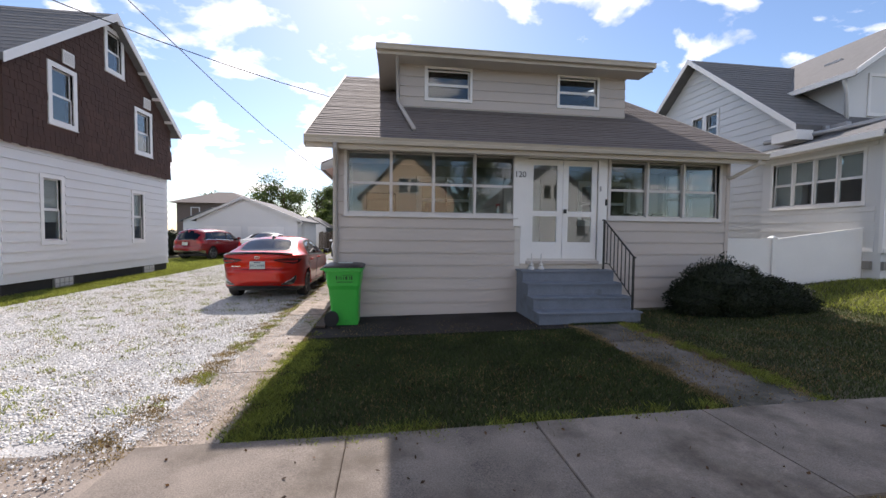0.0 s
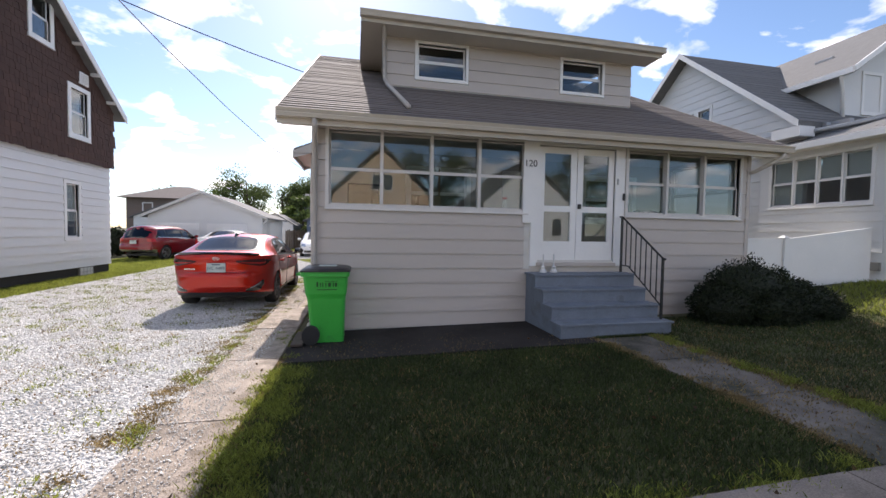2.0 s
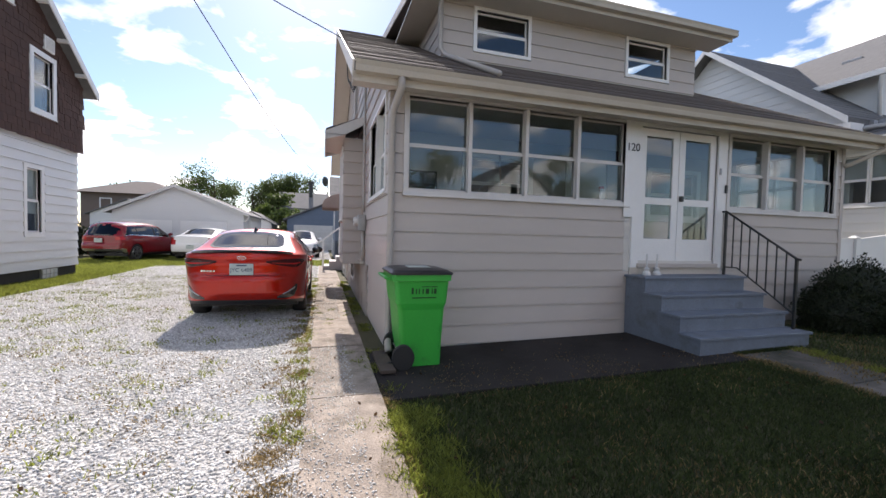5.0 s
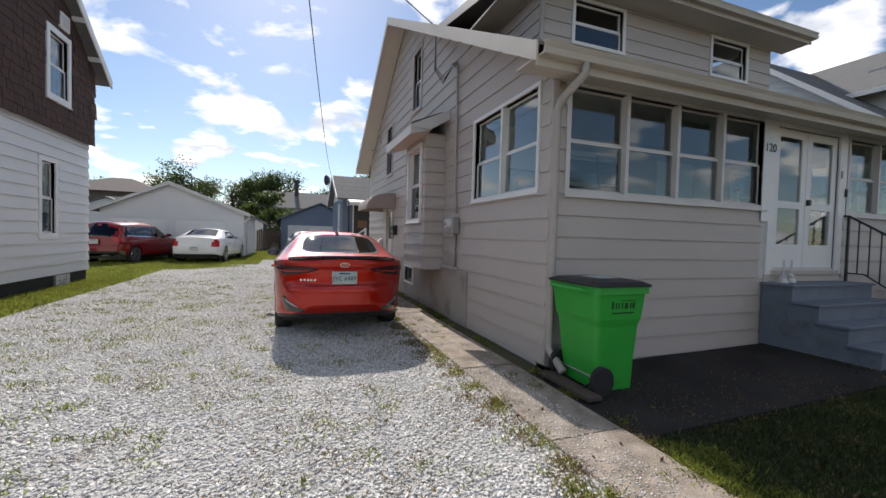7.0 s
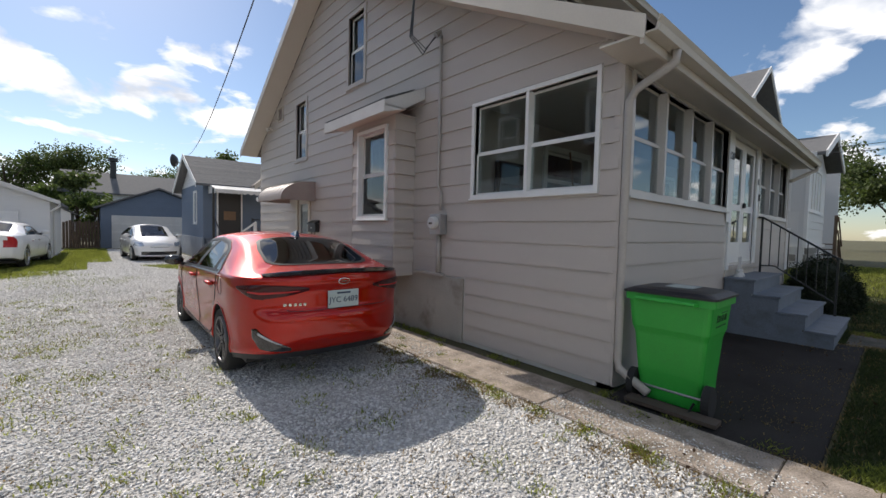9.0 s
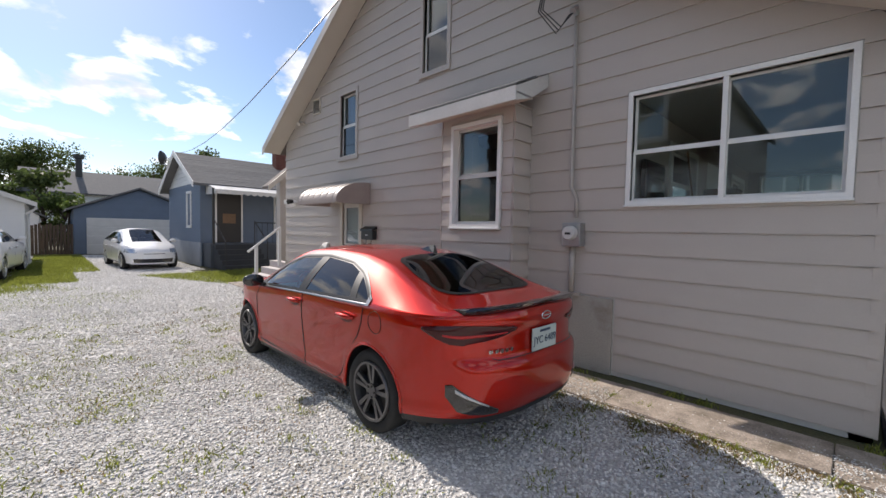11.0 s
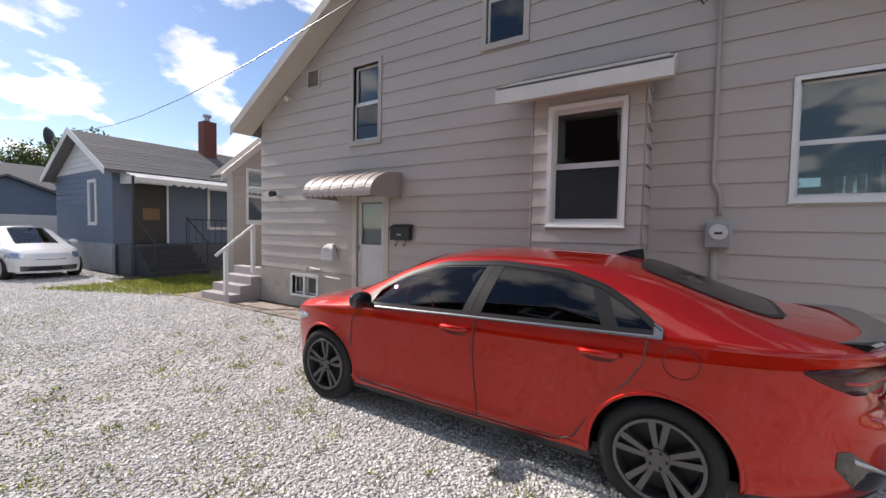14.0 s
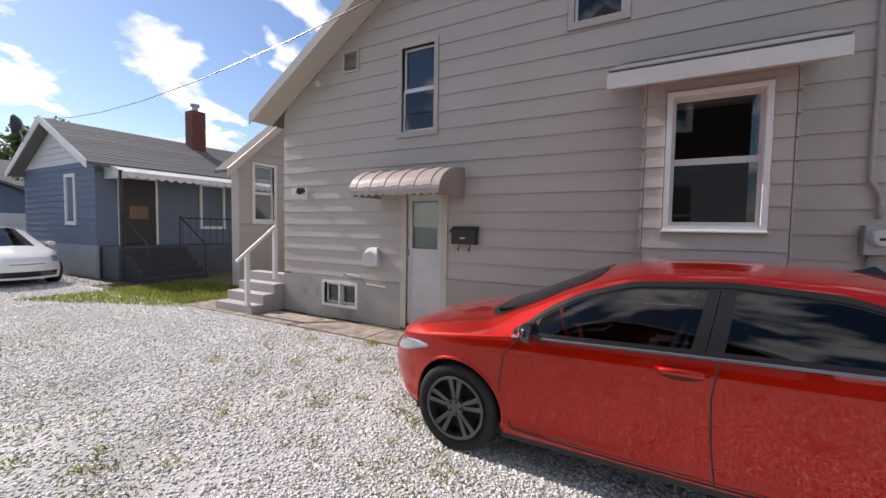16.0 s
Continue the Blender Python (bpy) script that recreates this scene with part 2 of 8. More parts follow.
def siding(f, lo, hi, z0, z1, openings, material, parent, step=0.235, proud=0.018, name="siding_board", cuts=()):
    """Lap siding, course by course, each board thicker at its lower edge."""
    z = z0
    while z < z1 - 0.01:
        zt = min(z + step, z1)
        for za, zb, spans in bands(z, zt, lo, hi, openings, cuts):
            za += 0.006 if za == z else 0
            na = 0.003 + proud * (z + step - za) / step
            nb = 0.003 + proud * (z + step - zb) / step
            for u0, u1, v0, v1 in spans:
                if u1 - u0 < 0.004:
                    continue
                bm = B()
                prism(bm, [f(u0, na, za), f(u1, na, za), f(v1, nb, zb), f(v0, nb, zb)], [f(u0, 0.001, za), f(u1, 0.001, za), f(v1, 0.001, zb), f(v0, 0.001, zb)])
                part(name, bm, material, parent)
        z = zt


def pane(bm_name, f, u0, u1, z0, z1, n, parent, material):
    bm = B()
    box(bm, (u0, n - 0.003, z0), (u1, n + 0.003, z1), f)
    ob = part(bm_name, bm, material, parent)
    ob.visible_shadow = False
    return ob


def ring(bm, f, u0, u1, z0, z1, s, n0, n1):
    """A rectangular frame of width s inside the given outline, as one solid."""
    o = [(u0, z0), (u1, z0), (u1, z1), (u0, z1)]
    i = [(u0 + s, z0 + s), (u1 - s, z0 + s), (u1 - s, z1 - s), (u0 + s, z1 - s)]
    v = {(k, n): [bm.verts.new(f(u, n, z)) for u, z in loop] for k, loop in (("o", o), ("i", i)) for n in (n0, n1)}
    for q in range(4):
        r = (q + 1) % 4
        bm.faces.new((v["o", n1][q], v["o", n1][r], v["i", n1][r], v["i", n1][q]))
        bm.faces.new((v["o", n0][q], v["i", n0][q], v["i", n0][r], v["o", n0][r]))
        bm.faces.new((v["o", n0][q], v["o", n0][r], v["o", n1][r], v["o", n1][q]))
        bm.faces.new((v["i", n0][q], v["i", n1][q], v["i", n1][r], v["i", n0][r]))
    bmesh.ops.recalc_face_normals(bm, faces=bm.faces[:])
    return bm


def window(f, u0, u1, z0, z1, parent, trim=None, casing=0.09, out=0.03, split=0.5, lower=None, sill=True, mullions=0, name="window", sash=None, stile=0.035):
    """A sash window: casing round the opening, two sashes, panes and sill."""
    trim = trim or WHITE
    sash = sash or WHITE
    bm = B()
    c = casing
    ring(bm, f, u0 - c, u1 + c, z0 - c, z1 + c, c, -0.10, out)
    w = part(name, bm, trim, parent)
    zm = z0 + (z1 - z0) * split
    n = mullions + 1
    wd = (u1 - u0) / n
    for i in range(n):
        a, b = u0 + i * wd, u0 + (i + 1) * wd
        if i:
            bm = B(); box(bm, (a - 0.022, -0.09, z0), (a + 0.022, out - 0.004, z1), f); part("mullion", bm, sash, w)
        for k, (za, zb, dn) in enumerate(((z0, zm, -0.035), (zm, z1, -0.06))):
            s = stile
            bm = B()
            ring(bm, f, a, b, za, zb, s, dn - 0.02, dn)
            part("sash", bm, sash, w)
            pane("pane", f, a + s, b - s, za + s, zb - s, dn - 0.01, w, lower if (k == 0 and lower) else GLASS)
    if sill:
        bm = B(); box(bm, (u0 - c - 0.01, -0.02, z0 - c - 0.022), (u1 + c + 0.01, out + 0.02, z0 - c), f, 0.004); part("window_sill", bm, trim, w)
    return w


# ---- ground ----
def ground_z(x, y):
    s = min(max((x - 8.2) / 3.6, 0), 1)
    return 0.02 * min(max(x, 0), 8.2) + 0.44 * s * s * (3 - 2 * s)


def sheet(name, xs, ys, material, lift=0.0, kind="structure", label="", category="ground"):
    bm = B()
    grid = [[bm.verts.new((x, y, ground_z(x, y) + lift)) for x in xs] for y in ys]
    for j in range(len(ys) - 1):
        for i in range(len(xs) - 1):
            bm.faces.new((grid[j][i], grid[j][i + 1], grid[j + 1][i + 1], grid[j + 1][i]))
    ob = part(name, bm, material)
    return tagged(ob, label, category, kind=kind)


def steps_of(a, b, d):
    n = max(1, round((b - a) / d))
    return [a + (b - a) * i / n for i in range(n + 1)]


sheet("ground", [-2500, -300, -60, -20, *steps_of(-12, 8, 1), *steps_of(8.2, 12.2, 0.4), 20, 60, 300, 2500], [-2500, -300, -60, *steps_of(-20, 40, 5), 80, 300, 2500], GRASS, -0.012, label="green lawn with bare patches round the houses")


def slab(bm, corners, depth):
    """A flat piece with the given upper corners and thickness straight down."""
    return prism(bm, [Vector(c) for c in corners], [Vector(c) - Vector((0, 0, depth)) for c in corners])


# gravel drive, street and paths
sheet("gravel_drive", steps_of(-6.9, -0.8, 1), [*steps_of(-4.45, 27, 2)], GRAVEL, 0.004, label="white crushed stone driveway with weeds", category="driveway")
sheet("gravel_apron", [-6.9, -1.2], [-8.2, -5.62], GRAVEL, 0.004, label="crushed stone driveway apron", category="driveway")
bm = B(); box(bm, (-300, -17.5, -0.4), (300, -8.4, -0.10)); tagged(part("road", bm, ASPHALT), "grey asphalt street", "road", kind="structure")


def paving(name, x0, x1, y0, y1, nx, ny, z, label, material=None):
    base = thing(name, (x0, y0, ground_z(x0, y0)), label, "pavement", kind="structure")
    for i in range(nx):
        for j in range(ny):
            a, b = x0 + (x1 - x0) * i / nx + 0.003, x0 + (x1 - x0) * (i + 1) / nx - 0.003
            c, d = y0 + (y1 - y0) * j / ny + 0.003, y0 + (y1 - y0) * (j + 1) / ny - 0.003
            h = z + random.uniform(-0.008, 0.008)
            bm = B()
            top_ = [(x, y, ground_z(x, y) + h + random.uniform(-0.004, 0.004)) for x, y in ((a, c), (b, c), (b, d), (a, d))]
            prism(bm, top_, [(x, y, q - 0.12) for x, y, q in top_])
            bmesh.ops.bevel(bm, geom=[e for e in bm.edges if all(v.co.z > -0.05 + ground_z(v.co.x, 0) for v in e.verts)], offset=0.006, segments=2, affect="EDGES")
            part("slab", bm, material or CONCRETE, base)
    return base


paving("sidewalk", -14, 8.0, -5.6, -4.45, 15, 1, 0.02, "worn concrete sidewalk with stains")
paving("sidewalk", 8.0, 26, -5.6, -4.45, 12, 1, 0.02, "worn concrete sidewalk along the street")
paving("side_path", -0.86, -0.24, -4.44, 12.6, 1, 11, 0.022, "narrow worn concrete path beside the drive", PATHCONC)
paving("front_walk", 3.95, 4.85, -4.44, -1.2, 1, 3, 0.004, "worn mossy concrete walk to the steps", WALKCONC)
# this strip carries stains plus shade put into its colour
paving("porch_apron", -0.235, 3.9, -1.5, -0.06, 1, 1, 0.010, "dark stained concrete strip along the porch", SHADECONC)

# ---- the house ----
W, PD, HD = 7.9, 2.0, 10.65
house = thing("house", (0, 0, 0), "taupe lap-sided house with enclosed glazed porch and dormer", "house")
EY, EZ = -0.38, 3.2       # front eave, top edge
RS, BS = 0.525, 0.62      # roof pitches
RY = (3.66 + BS * 11.03 - EZ + RS * EY) / (RS + BS)
RZ = EZ + RS * (RY - EY)


def roof_z(y):
    return EZ + RS * (y - EY) if y < RY else RZ - BS * (y - RY)


def y_front(z):
    return max(0.0, EY + (z - (EZ - 0.12)) / RS)


def y_back(z):
    return min(HD, RY + (RZ - 0.12 - z) / BS)


FS, FL, FR, FB = facing_street(0), facing_left(0), facing_right(W), facing_back(HD)
front_open = [(0.22, 3.35, 1.93, 3.04), (3.60, 5.04, 1.10, 3.02), (5.30, 7.68, 1.93, 3.02)]
wall("wall_front", FS, const(0.0), const(W), 0.0, 3.2, front_open, INSIDE, house)
siding(FS, const(0.02), const(W), 0.03, 3.14, [(0.165, 3.405, 1.875, 3.095), (3.36, 5.22, 0.95, 3.12), (5.245, 7.735, 1.875, 3.075)], SIDING, house, 0.232)
side_open = [(0.24, 1.90, 1.96, 3.08), (4.75, 5.32, 4.20, 5.45), (7.33, 7.92, 3.12, 4.40), (8.84, 9.57, 0.26, 0.62), (7.16, 7.80, 0.05, 2.15), (3.42, 4.20, 1.70, 3.02), (4.98, 5.62, 0.36, 0.68)]
wall("wall_left", FL, y_front, y_back, 0.0, RZ - 0.15, side_open, INSIDE, house, cuts=[3.0 + 0.2 * i for i in range(19)])
side_trim = [(0.185, 1.955, 1.905, 3.135), (4.67, 5.40, 4.1, 5.53), (7.25, 8.0, 3.03, 4.48), (7.06, 7.90, 0, 2.25), (3.17, 4.47, 0.77, 3.2)]
siding(FL, y_front, lambda z: min(7.06, y_back(z)), 0.88, 2.11, side_trim, SIDING, house, 0.246)
siding(FL, const(7.9), y_back, 0.74, 2.11, [], SIDING, house, 0.228)
siding(FL, y_front, y_back, 2.11, RZ - 0.15, side_trim, SIDING, house, 0.246)
siding(FL, const(0.0), const(2.02), 0.05, 0.88, [], SIDING, house, 0.2075)
wall("wall_right", FR, y_front, y_back, 0.0, RZ - 0.15, [(0.3, 1.8, 1.93, 3.05)], SIDING, house, cuts=[3.0 + 0.4 * i for i in range(9)])
wall("wall_back", FB, const(0.0), const(W), 0.0, 3.75, [], SIDING, house)
for a, b, holes in ((2.04, 7.06, [(4.98, 5.62, 0.36, 0.68)]), (7.90, HD, [(8.84, 9.57, 0.26, 0.62)])):
    bm = B()
    for za, zb, spans in bands(0.0, 0.86 if a < 5 else 0.72, const(a), const(b), holes):
        for u0, u1, v0, v1 in spans:
            box(bm, (u0, 0.002, za), (u1, 0.03, zb), FL)
    part("foundation", bm, FOUND, house, "flaking painted foundation")

bm = B(); box(bm, (0.1, 0.1, 0.90), (W - 0.1, PD, 1.0)); part("porch_floor", bm, INFLOOR, house)
bm = B(); box(bm, (0.1, 0.1, 3.15), (W - 0.1, PD, 3.2)); part("porch_ceiling", bm, INSIDE, house)
bm = B(); box(bm, (0.1, PD, 1.0), (1.6, PD + 0.1, 3.15)); box(bm, (3.0, PD, 1.0), (3.7, PD + 0.1, 3.15)); box(bm, (4.65, PD, 1.0), (5.6, PD + 0.1, 3.15)); box(bm, (7.0, PD, 1.0), (W - 0.1, PD + 0.1, 3.15))
box(bm, (1.6, PD, 1.0), (3.0, PD + 0.1, 1.8)); box(bm, (1.6, PD, 2.9), (7.0, PD + 0.1, 3.15)); box(bm, (5.6, PD, 1.0), (7.0, PD + 0.1, 1.8))
part("inner_wall", bm, SIDING, house)
FI = facing_street(PD)
window(FI, 1.7, 2.9, 1.9, 2.8, house, lower=GLASS)
window(FI, 5.7, 6.9, 1.9, 2.8, house, lower=GLASS)
bm = B(); box(bm, (3.72, PD + 0.02, 1.02), (4.63, PD + 0.07, 2.9)); part("inner_door", bm, WHITE, house)
bm = B(); box(bm, (0.14, 5.2, 0.5), (W - 0.14, 5.3, 3.2)); part("inner_partition", bm, INSIDE, house)
bm = B(); box(bm, (0.14, PD + 0.1, 3.3), (W - 0.14, HD - 0.14, 3.4)); part("upper_floor", bm, INFLOOR, house)

# porch windows
window(FS, 0.22, 3.35, 1.93, 3.04, house, trim=FRAME, sash=FRAME, stile=0.026, casing=0.055, mullions=3, split=0.49)
window(FS, 5.30, 7.68, 1.93, 3.02, house, trim=FRAME, sash=FRAME, stile=0.026, casing=0.055, mullions=2, split=0.49)
window(FL, 0.24, 1.90, 1.96, 3.08, house, casing=0.045, stile=0.026, mullions=1, split=0.47)
window(FR, 0.3, 1.8, 1.93, 3.05, house, casing=0.075, mullions=1, split=0.47)
window(FL, 4.75, 5.32, 4.20, 5.45, house, trim=SIDING, casing=0.07, lower=DARKGLASS)
window(FL, 7.33, 7.92, 3.12, 4.40, house, trim=SIDING, casing=0.07, lower=DARKGLASS)

# double front door
FD = FS
dd = B()
for a, b in ((3.47, 3.60), (5.04, 5.17)):
    box(dd, (a, -0.12, 1.0), (b, 0.03, 3.12), FD)
box(dd, (3.60, -0.12, 3.02), (5.04, 0.03, 3.12), FD)
front_door = part("door_frame", dd, WHITE, house)
for a, b in ((3.61, 4.315), (4.325, 5.03)):
    bm = B()
    s = 0.11
    box(bm, (a, -0.05, 1.10), (a + s, -0.01, 3.01), FD); box(bm, (b - s, -0.05, 1.10), (b, -0.01, 3.01), FD)
    for z0, z1 in ((1.10, 1.42), (1.92, 2.02), (2.90, 3.01)):
        box(bm, (a + s, -0.05, z0), (b - s, -0.01, z1), FD)
    leaf = part("door_leaf", bm, WHITE, front_door)
    pane("pane", FD, a + s, b - s, 1.42, 1.92, -0.03, front_door, GLASS)
    pane("pane", FD, a + s, b - s, 2.02, 2.90, -0.03, front_door, GLASS)
bm = B(); box(bm, (4.34, -0.01, 1.98), (4.39, 0.035, 2.06), FD, 0.006); part("handle", bm, BLACK, front_door)

# roof planes
X0, X1 = -0.45, W + 0.45
bm = B()
th = 0.10
prism(bm, [(X0, EY, EZ), (X0, RY, RZ), (X0, 11.03, roof_z(11.03)), (X0, 11.03, roof_z(11.03) - th), (X0, RY, RZ - th), (X0, EY, EZ - th)],
      [(X1, EY, EZ), (X1, RY, RZ), (X1, 11.03, roof_z(11.03)), (X1, 11.03, roof_z(11.03) - th), (X1, RY, RZ - th), (X1, EY, EZ - th)])
roof = part("roof", bm, SHINGLE, house)
for x in (X0 - 0.02, X1):
    bm = B()
    prism(bm, [(x, EY, EZ + 0.015), (x, RY, RZ + 0.015), (x, RY, RZ - 0.17), (x, EY, EZ - 0.17)], [(x + 0.02, EY, EZ + 0.015), (x + 0.02, RY, RZ + 0.015), (x + 0.02, RY, RZ - 0.17), (x + 0.02, EY, EZ - 0.17)])
    part("rake_board", bm, TRIM, house)
    bm = B()
    z1 = roof_z(11.03)
    prism(bm, [(x, RY, RZ + 0.015), (x, 11.05, z1 + 0.015), (x, 11.05, z1 - 0.17), (x, RY, RZ - 0.17)], [(x + 0.02, RY, RZ + 0.015), (x + 0.02, 11.05, z1 + 0.015), (x + 0.02, 11.05, z1 - 0.17), (x + 0.02, RY, RZ - 0.17)])
    part("rake_board", bm, TRIM, house)
bm = B(); box(bm, (X0, EY + 0.01, EZ - 0.20), (X1, EY + 0.04, EZ - 0.02)); part("fascia", bm, TRIM, house)
bm = B(); box(bm, (X0, EY + 0.04, EZ - 0.13), (X1, -0.001, EZ - 0.11)); part("soffit", bm, TRIM, house)

# dormer
DX0, DX1, DY = 1.2, 6.83, 2.1
DZ, DS = 5.62, 0.20
FDm = facing_street(DY)
wall("dormer_wall", FDm, const(DX0), const(DX1), roof_z(DY) - 0.1, DZ - 0.05, [(1.84, 2.86, 4.74, 5.42), (5.10, 6.08, 4.74, 5.42)], INSIDE, house)
siding(FDm, const(DX0), const(DX1), roof_z(DY) + 0.02, DZ - 0.05, [(1.77, 2.93, 4.66, 5.50), (5.03, 6.15, 4.66, 5.50)], SIDING, house, 0.232)
window(FDm, 1.84, 2.86, 4.74, 5.42, house, casing=0.06, sill=False)
window(FDm, 5.10, 6.08, 4.74, 5.42, house, casing=0.06, sill=False)
for f in (facing_left(DX0), facing_right(DX1)):
    hi = lambda z: min(RY, EY + (z - EZ) / RS)
    wall("dormer_side", f, const(DY + 0.14), hi, roof_z(DY), DZ - 0.05, [], SIDING, house, cuts=[roof_z(DY) + 0.1 * i for i in range(1, 12)])
    siding(f, const(DY), hi, roof_z(DY) + 0.02, DZ - 0.05, [], SIDING, house, 0.232)
dy1 = 6.2
bm = B()
a, b = (1.6, DZ + 0.04), (dy1, DZ + 0.04 + DS * (dy1 - 1.6))
prism(bm, [(0.7, a[0], a[1]), (0.7, b[0], b[1]), (0.7, b[0], b[1] - 0.14), (0.7, a[0], a[1] - 0.14)], [(7.2, a[0], a[1]), (7.2, b[0], b[1]), (7.2, b[0], b[1] - 0.14), (7.2, a[0], a[1] - 0.14)])
part("dormer_roof", bm, SHINGLE, house)
bm = B(); box(bm, (0.68, 1.58, DZ - 0.14), (7.22, 1.60, DZ + 0.05)); part("dormer_fascia", bm, TRIM, house)

# front steps
steps = thing("front_steps", (4.3, -0.5, 0.08), "grey-blue painted wooden steps up to the porch", "steps")
for i in range(4):
    z = 0.08 + 0.205 * (i + 1) - 0.03
    y0 = -1.27 + 0.285 * i
    bm = B(); box(bm, (3.38, y0, z), (5.22, -0.025 if i == 3 else y0 + 0.32, z + 0.032), bevel=0.007); part("tread", bm, STEPS, steps)
    bm = B(); box(bm, (3.41, y0 + 0.025, z - 0.175), (5.19, y0 + 0.05, z)); part("riser", bm, STEPS, steps)
    for x in (3.41, 5.165):
        bm = B(); box(bm, (x, y0 + 0.05, 0.02 if i == 0 else z - 0.2055), (x + 0.025, -0.03, z)); part("side_board", bm, STEPS, steps)

# ---- house across the drive ----
lh = thing("neighbour_house", (-11, 6, 0), "white sided house with dark brown shake upper storey", "house")
FLH = facing_right(-7.5)
LY0, LY1, LPY, LPZ, LS = 2.6, 9.36, 6.05, 8.0, 0.74
wall("wall_side", FLH, const(LY0), const(LY1), 0.3, 3.5, [(3.72, 4.28, 1.27, 2.82), (7.27, 7.80, 1.23, 2.77)], WSIDING, lh)
siding(FLH, const(LY0), const(LY1), 0.3, 3.5, [(3.6, 4.4, 1.15, 2.94), (7.15, 7.92, 1.12, 2.88)], WSIDING, lh, 0.235, proud=0.032)
FLU = facing_right(-7.40)
lo = lambda z: max(LY0, LPY - (LPZ - 0.1 - z) / LS)
hi = lambda z: min(LY1 + 0.06, LPY + (LPZ - 0.1 - z) / LS)
lop = [(3.92, 4.62, 4.30, 5.62), (7.36, 8.10, 4.22, 5.52), (5.98, 6.62, 6.4, 7.5)]
wall("wall_upper", FLU, lo, hi, 3.5, LPZ - 0.15, lop, SHAKE, lh, depth=0.2, cuts=[5 + 0.2 * i for i in range(15)])
for (a, b, c, d) in ((3.72, 4.28, 1.27, 2.82), (7.27, 7.80, 1.23, 2.77)):
    window(FLH, a, b, c, d, lh, casing=0.1)
for (a, b, c, d) in lop:
    window(FLU, a, b, c, d, lh, casing=0.12)
bm = B(); box(bm, (-7.62, LY0, 0), (-7.52, LY1 - 0.05, 0.3)); part("foundation", bm, DARKFOUND, lh)
bm = B()
prism(bm, [(-15, LY1, 0.0), (-15, LY1, 5.5), (-7.6, LY1, 5.5), (-7.6, LY1, 0)], [(-15, LY1 - 0.15, 0.0), (-15, LY1 - 0.15, 5.5), (-7.6, LY1 - 0.15, 5.5), (-7.6, LY1 - 0.15, 0)])
box(bm, (-15, LY0, 0), (-7.6, LY0 + 0.15, 5.5)); box(bm, (-15.2, LY0, 0), (-15, LY1, 5.5))
part("wall_rear", bm, WSIDING, lh)
bm = B()
t0 = 0.15
z_e = lambda y: LPZ - LS * abs(y - LPY)
loop = lambda x: [(x, 9.72, z_e(9.72)), (x, LPY, LPZ), (x, 2.38, z_e(2.38)), (x, 2.38, z_e(2.38) - t0), (x, LPY, LPZ - t0), (x, 9.72, z_e(9.72) - t0)]
prism(bm, loop(-7.15), loop(-15.5)); part("roof", bm, GREYSHINGLE, lh)
bm = B()
loop2 = lambda x: [(x, 9.74, z_e(9.72) + 0.02), (x, LPY, LPZ + 0.03), (x, 2.36, z_e(2.38) + 0.02), (x, 2.36, z_e(2.38) - 0.2), (x, LPY, LPZ - 0.2), (x, 9.74, z_e(9.72) - 0.2)]
prism(bm, loop2(-7.12), loop2(-7.148)); part("rake_board", bm, WHITE, lh)

# ---- house on the other side ----
rh = thing("neighbour_house", (16, 5, 0.5), "white sided house with glazed porch and grey roof", "house")
FRH = facing_left(12.0)
wins = [(0.62, 1.12, 2.40, 3.62), (1.2, 1.7, 2.40, 3.62), (1.78, 2.28, 2.40, 3.62), (2.36, 2.86, 2.40, 3.62)]
wall("porch_wall", FRH, const(0.35), const(3.2), 0.5, 3.85, [(0.62, 2.86, 2.42, 3.62)], WSIDING, rh)
siding(FRH, const(0.35), const(3.2), 1.25, 2.3, [], WSIDING, rh, 0.235)
window(FRH, 0.62, 2.86, 2.42, 3.62, rh, casing=0.07, mullions=3)
GY, GZ, GSL = 6.2, 8.0, 0.83
lo = lambda z: max(2.2, GY - (GZ - 0.15 - z) / GSL)
hi = lambda z: min(10.2, GY + (GZ - 0.15 - z) / GSL)
wall("wall_side", facing_left(12.2), lo, hi, 0.4, GZ - 0.2, [(5.22, 5.68, 4.98, 5.86), (5.86, 6.32, 4.98, 5.86)], WSIDING, rh, cuts=[4.5 + 0.2 * i for i in range(15)])
window(facing_left(12.2), 5.22, 5.68, 4.98, 5.86, rh)
window(facing_left(12.2), 5.86, 6.32, 4.98, 5.86, rh)
gz = lambda y: GZ - GSL * abs(y - GY)
loop = lambda x, o=0.0: [(x, 10.3, gz(10.3) + o), (x, GY, GZ + o), (x, 2.1, gz(2.1) + o), (x, 2.1, gz(2.1) - 0.15), (x, GY, GZ - 0.15), (x, 10.3, gz(10.3) - 0.15)]
bm = B(); prism(bm, loop(11.8), loop(22)); part("roof", bm, GREYSHINGLE, rh)
bm = B(); prism(bm, loop(11.77, 0.03), loop(11.798, 0.03)); part("rake_board", bm, WHITE, rh)
for xe in (11.6, 16.2):
    bm = B(); slab(bm, [(xe, -0.2, 3.95), (xe, 3.6, 3.95), (13.9, 3.6, 4.80), (13.9, -0.2, 4.80)], 0.1); part("porch_roof", bm, GREYSHINGLE, rh)
    bm = B(); prism(bm, [(xe, -0.24, 3.80), (xe, -0.24, 3.98), (13.9, -0.24, 4.84), (13.9, -0.24, 4.62)], [(xe, -0.20, 3.80), (xe, -0.20, 3.98), (13.9, -0.20, 4.84), (13.9, -0.20, 4.62)]); part("porch_rake", bm, WHITE, rh)
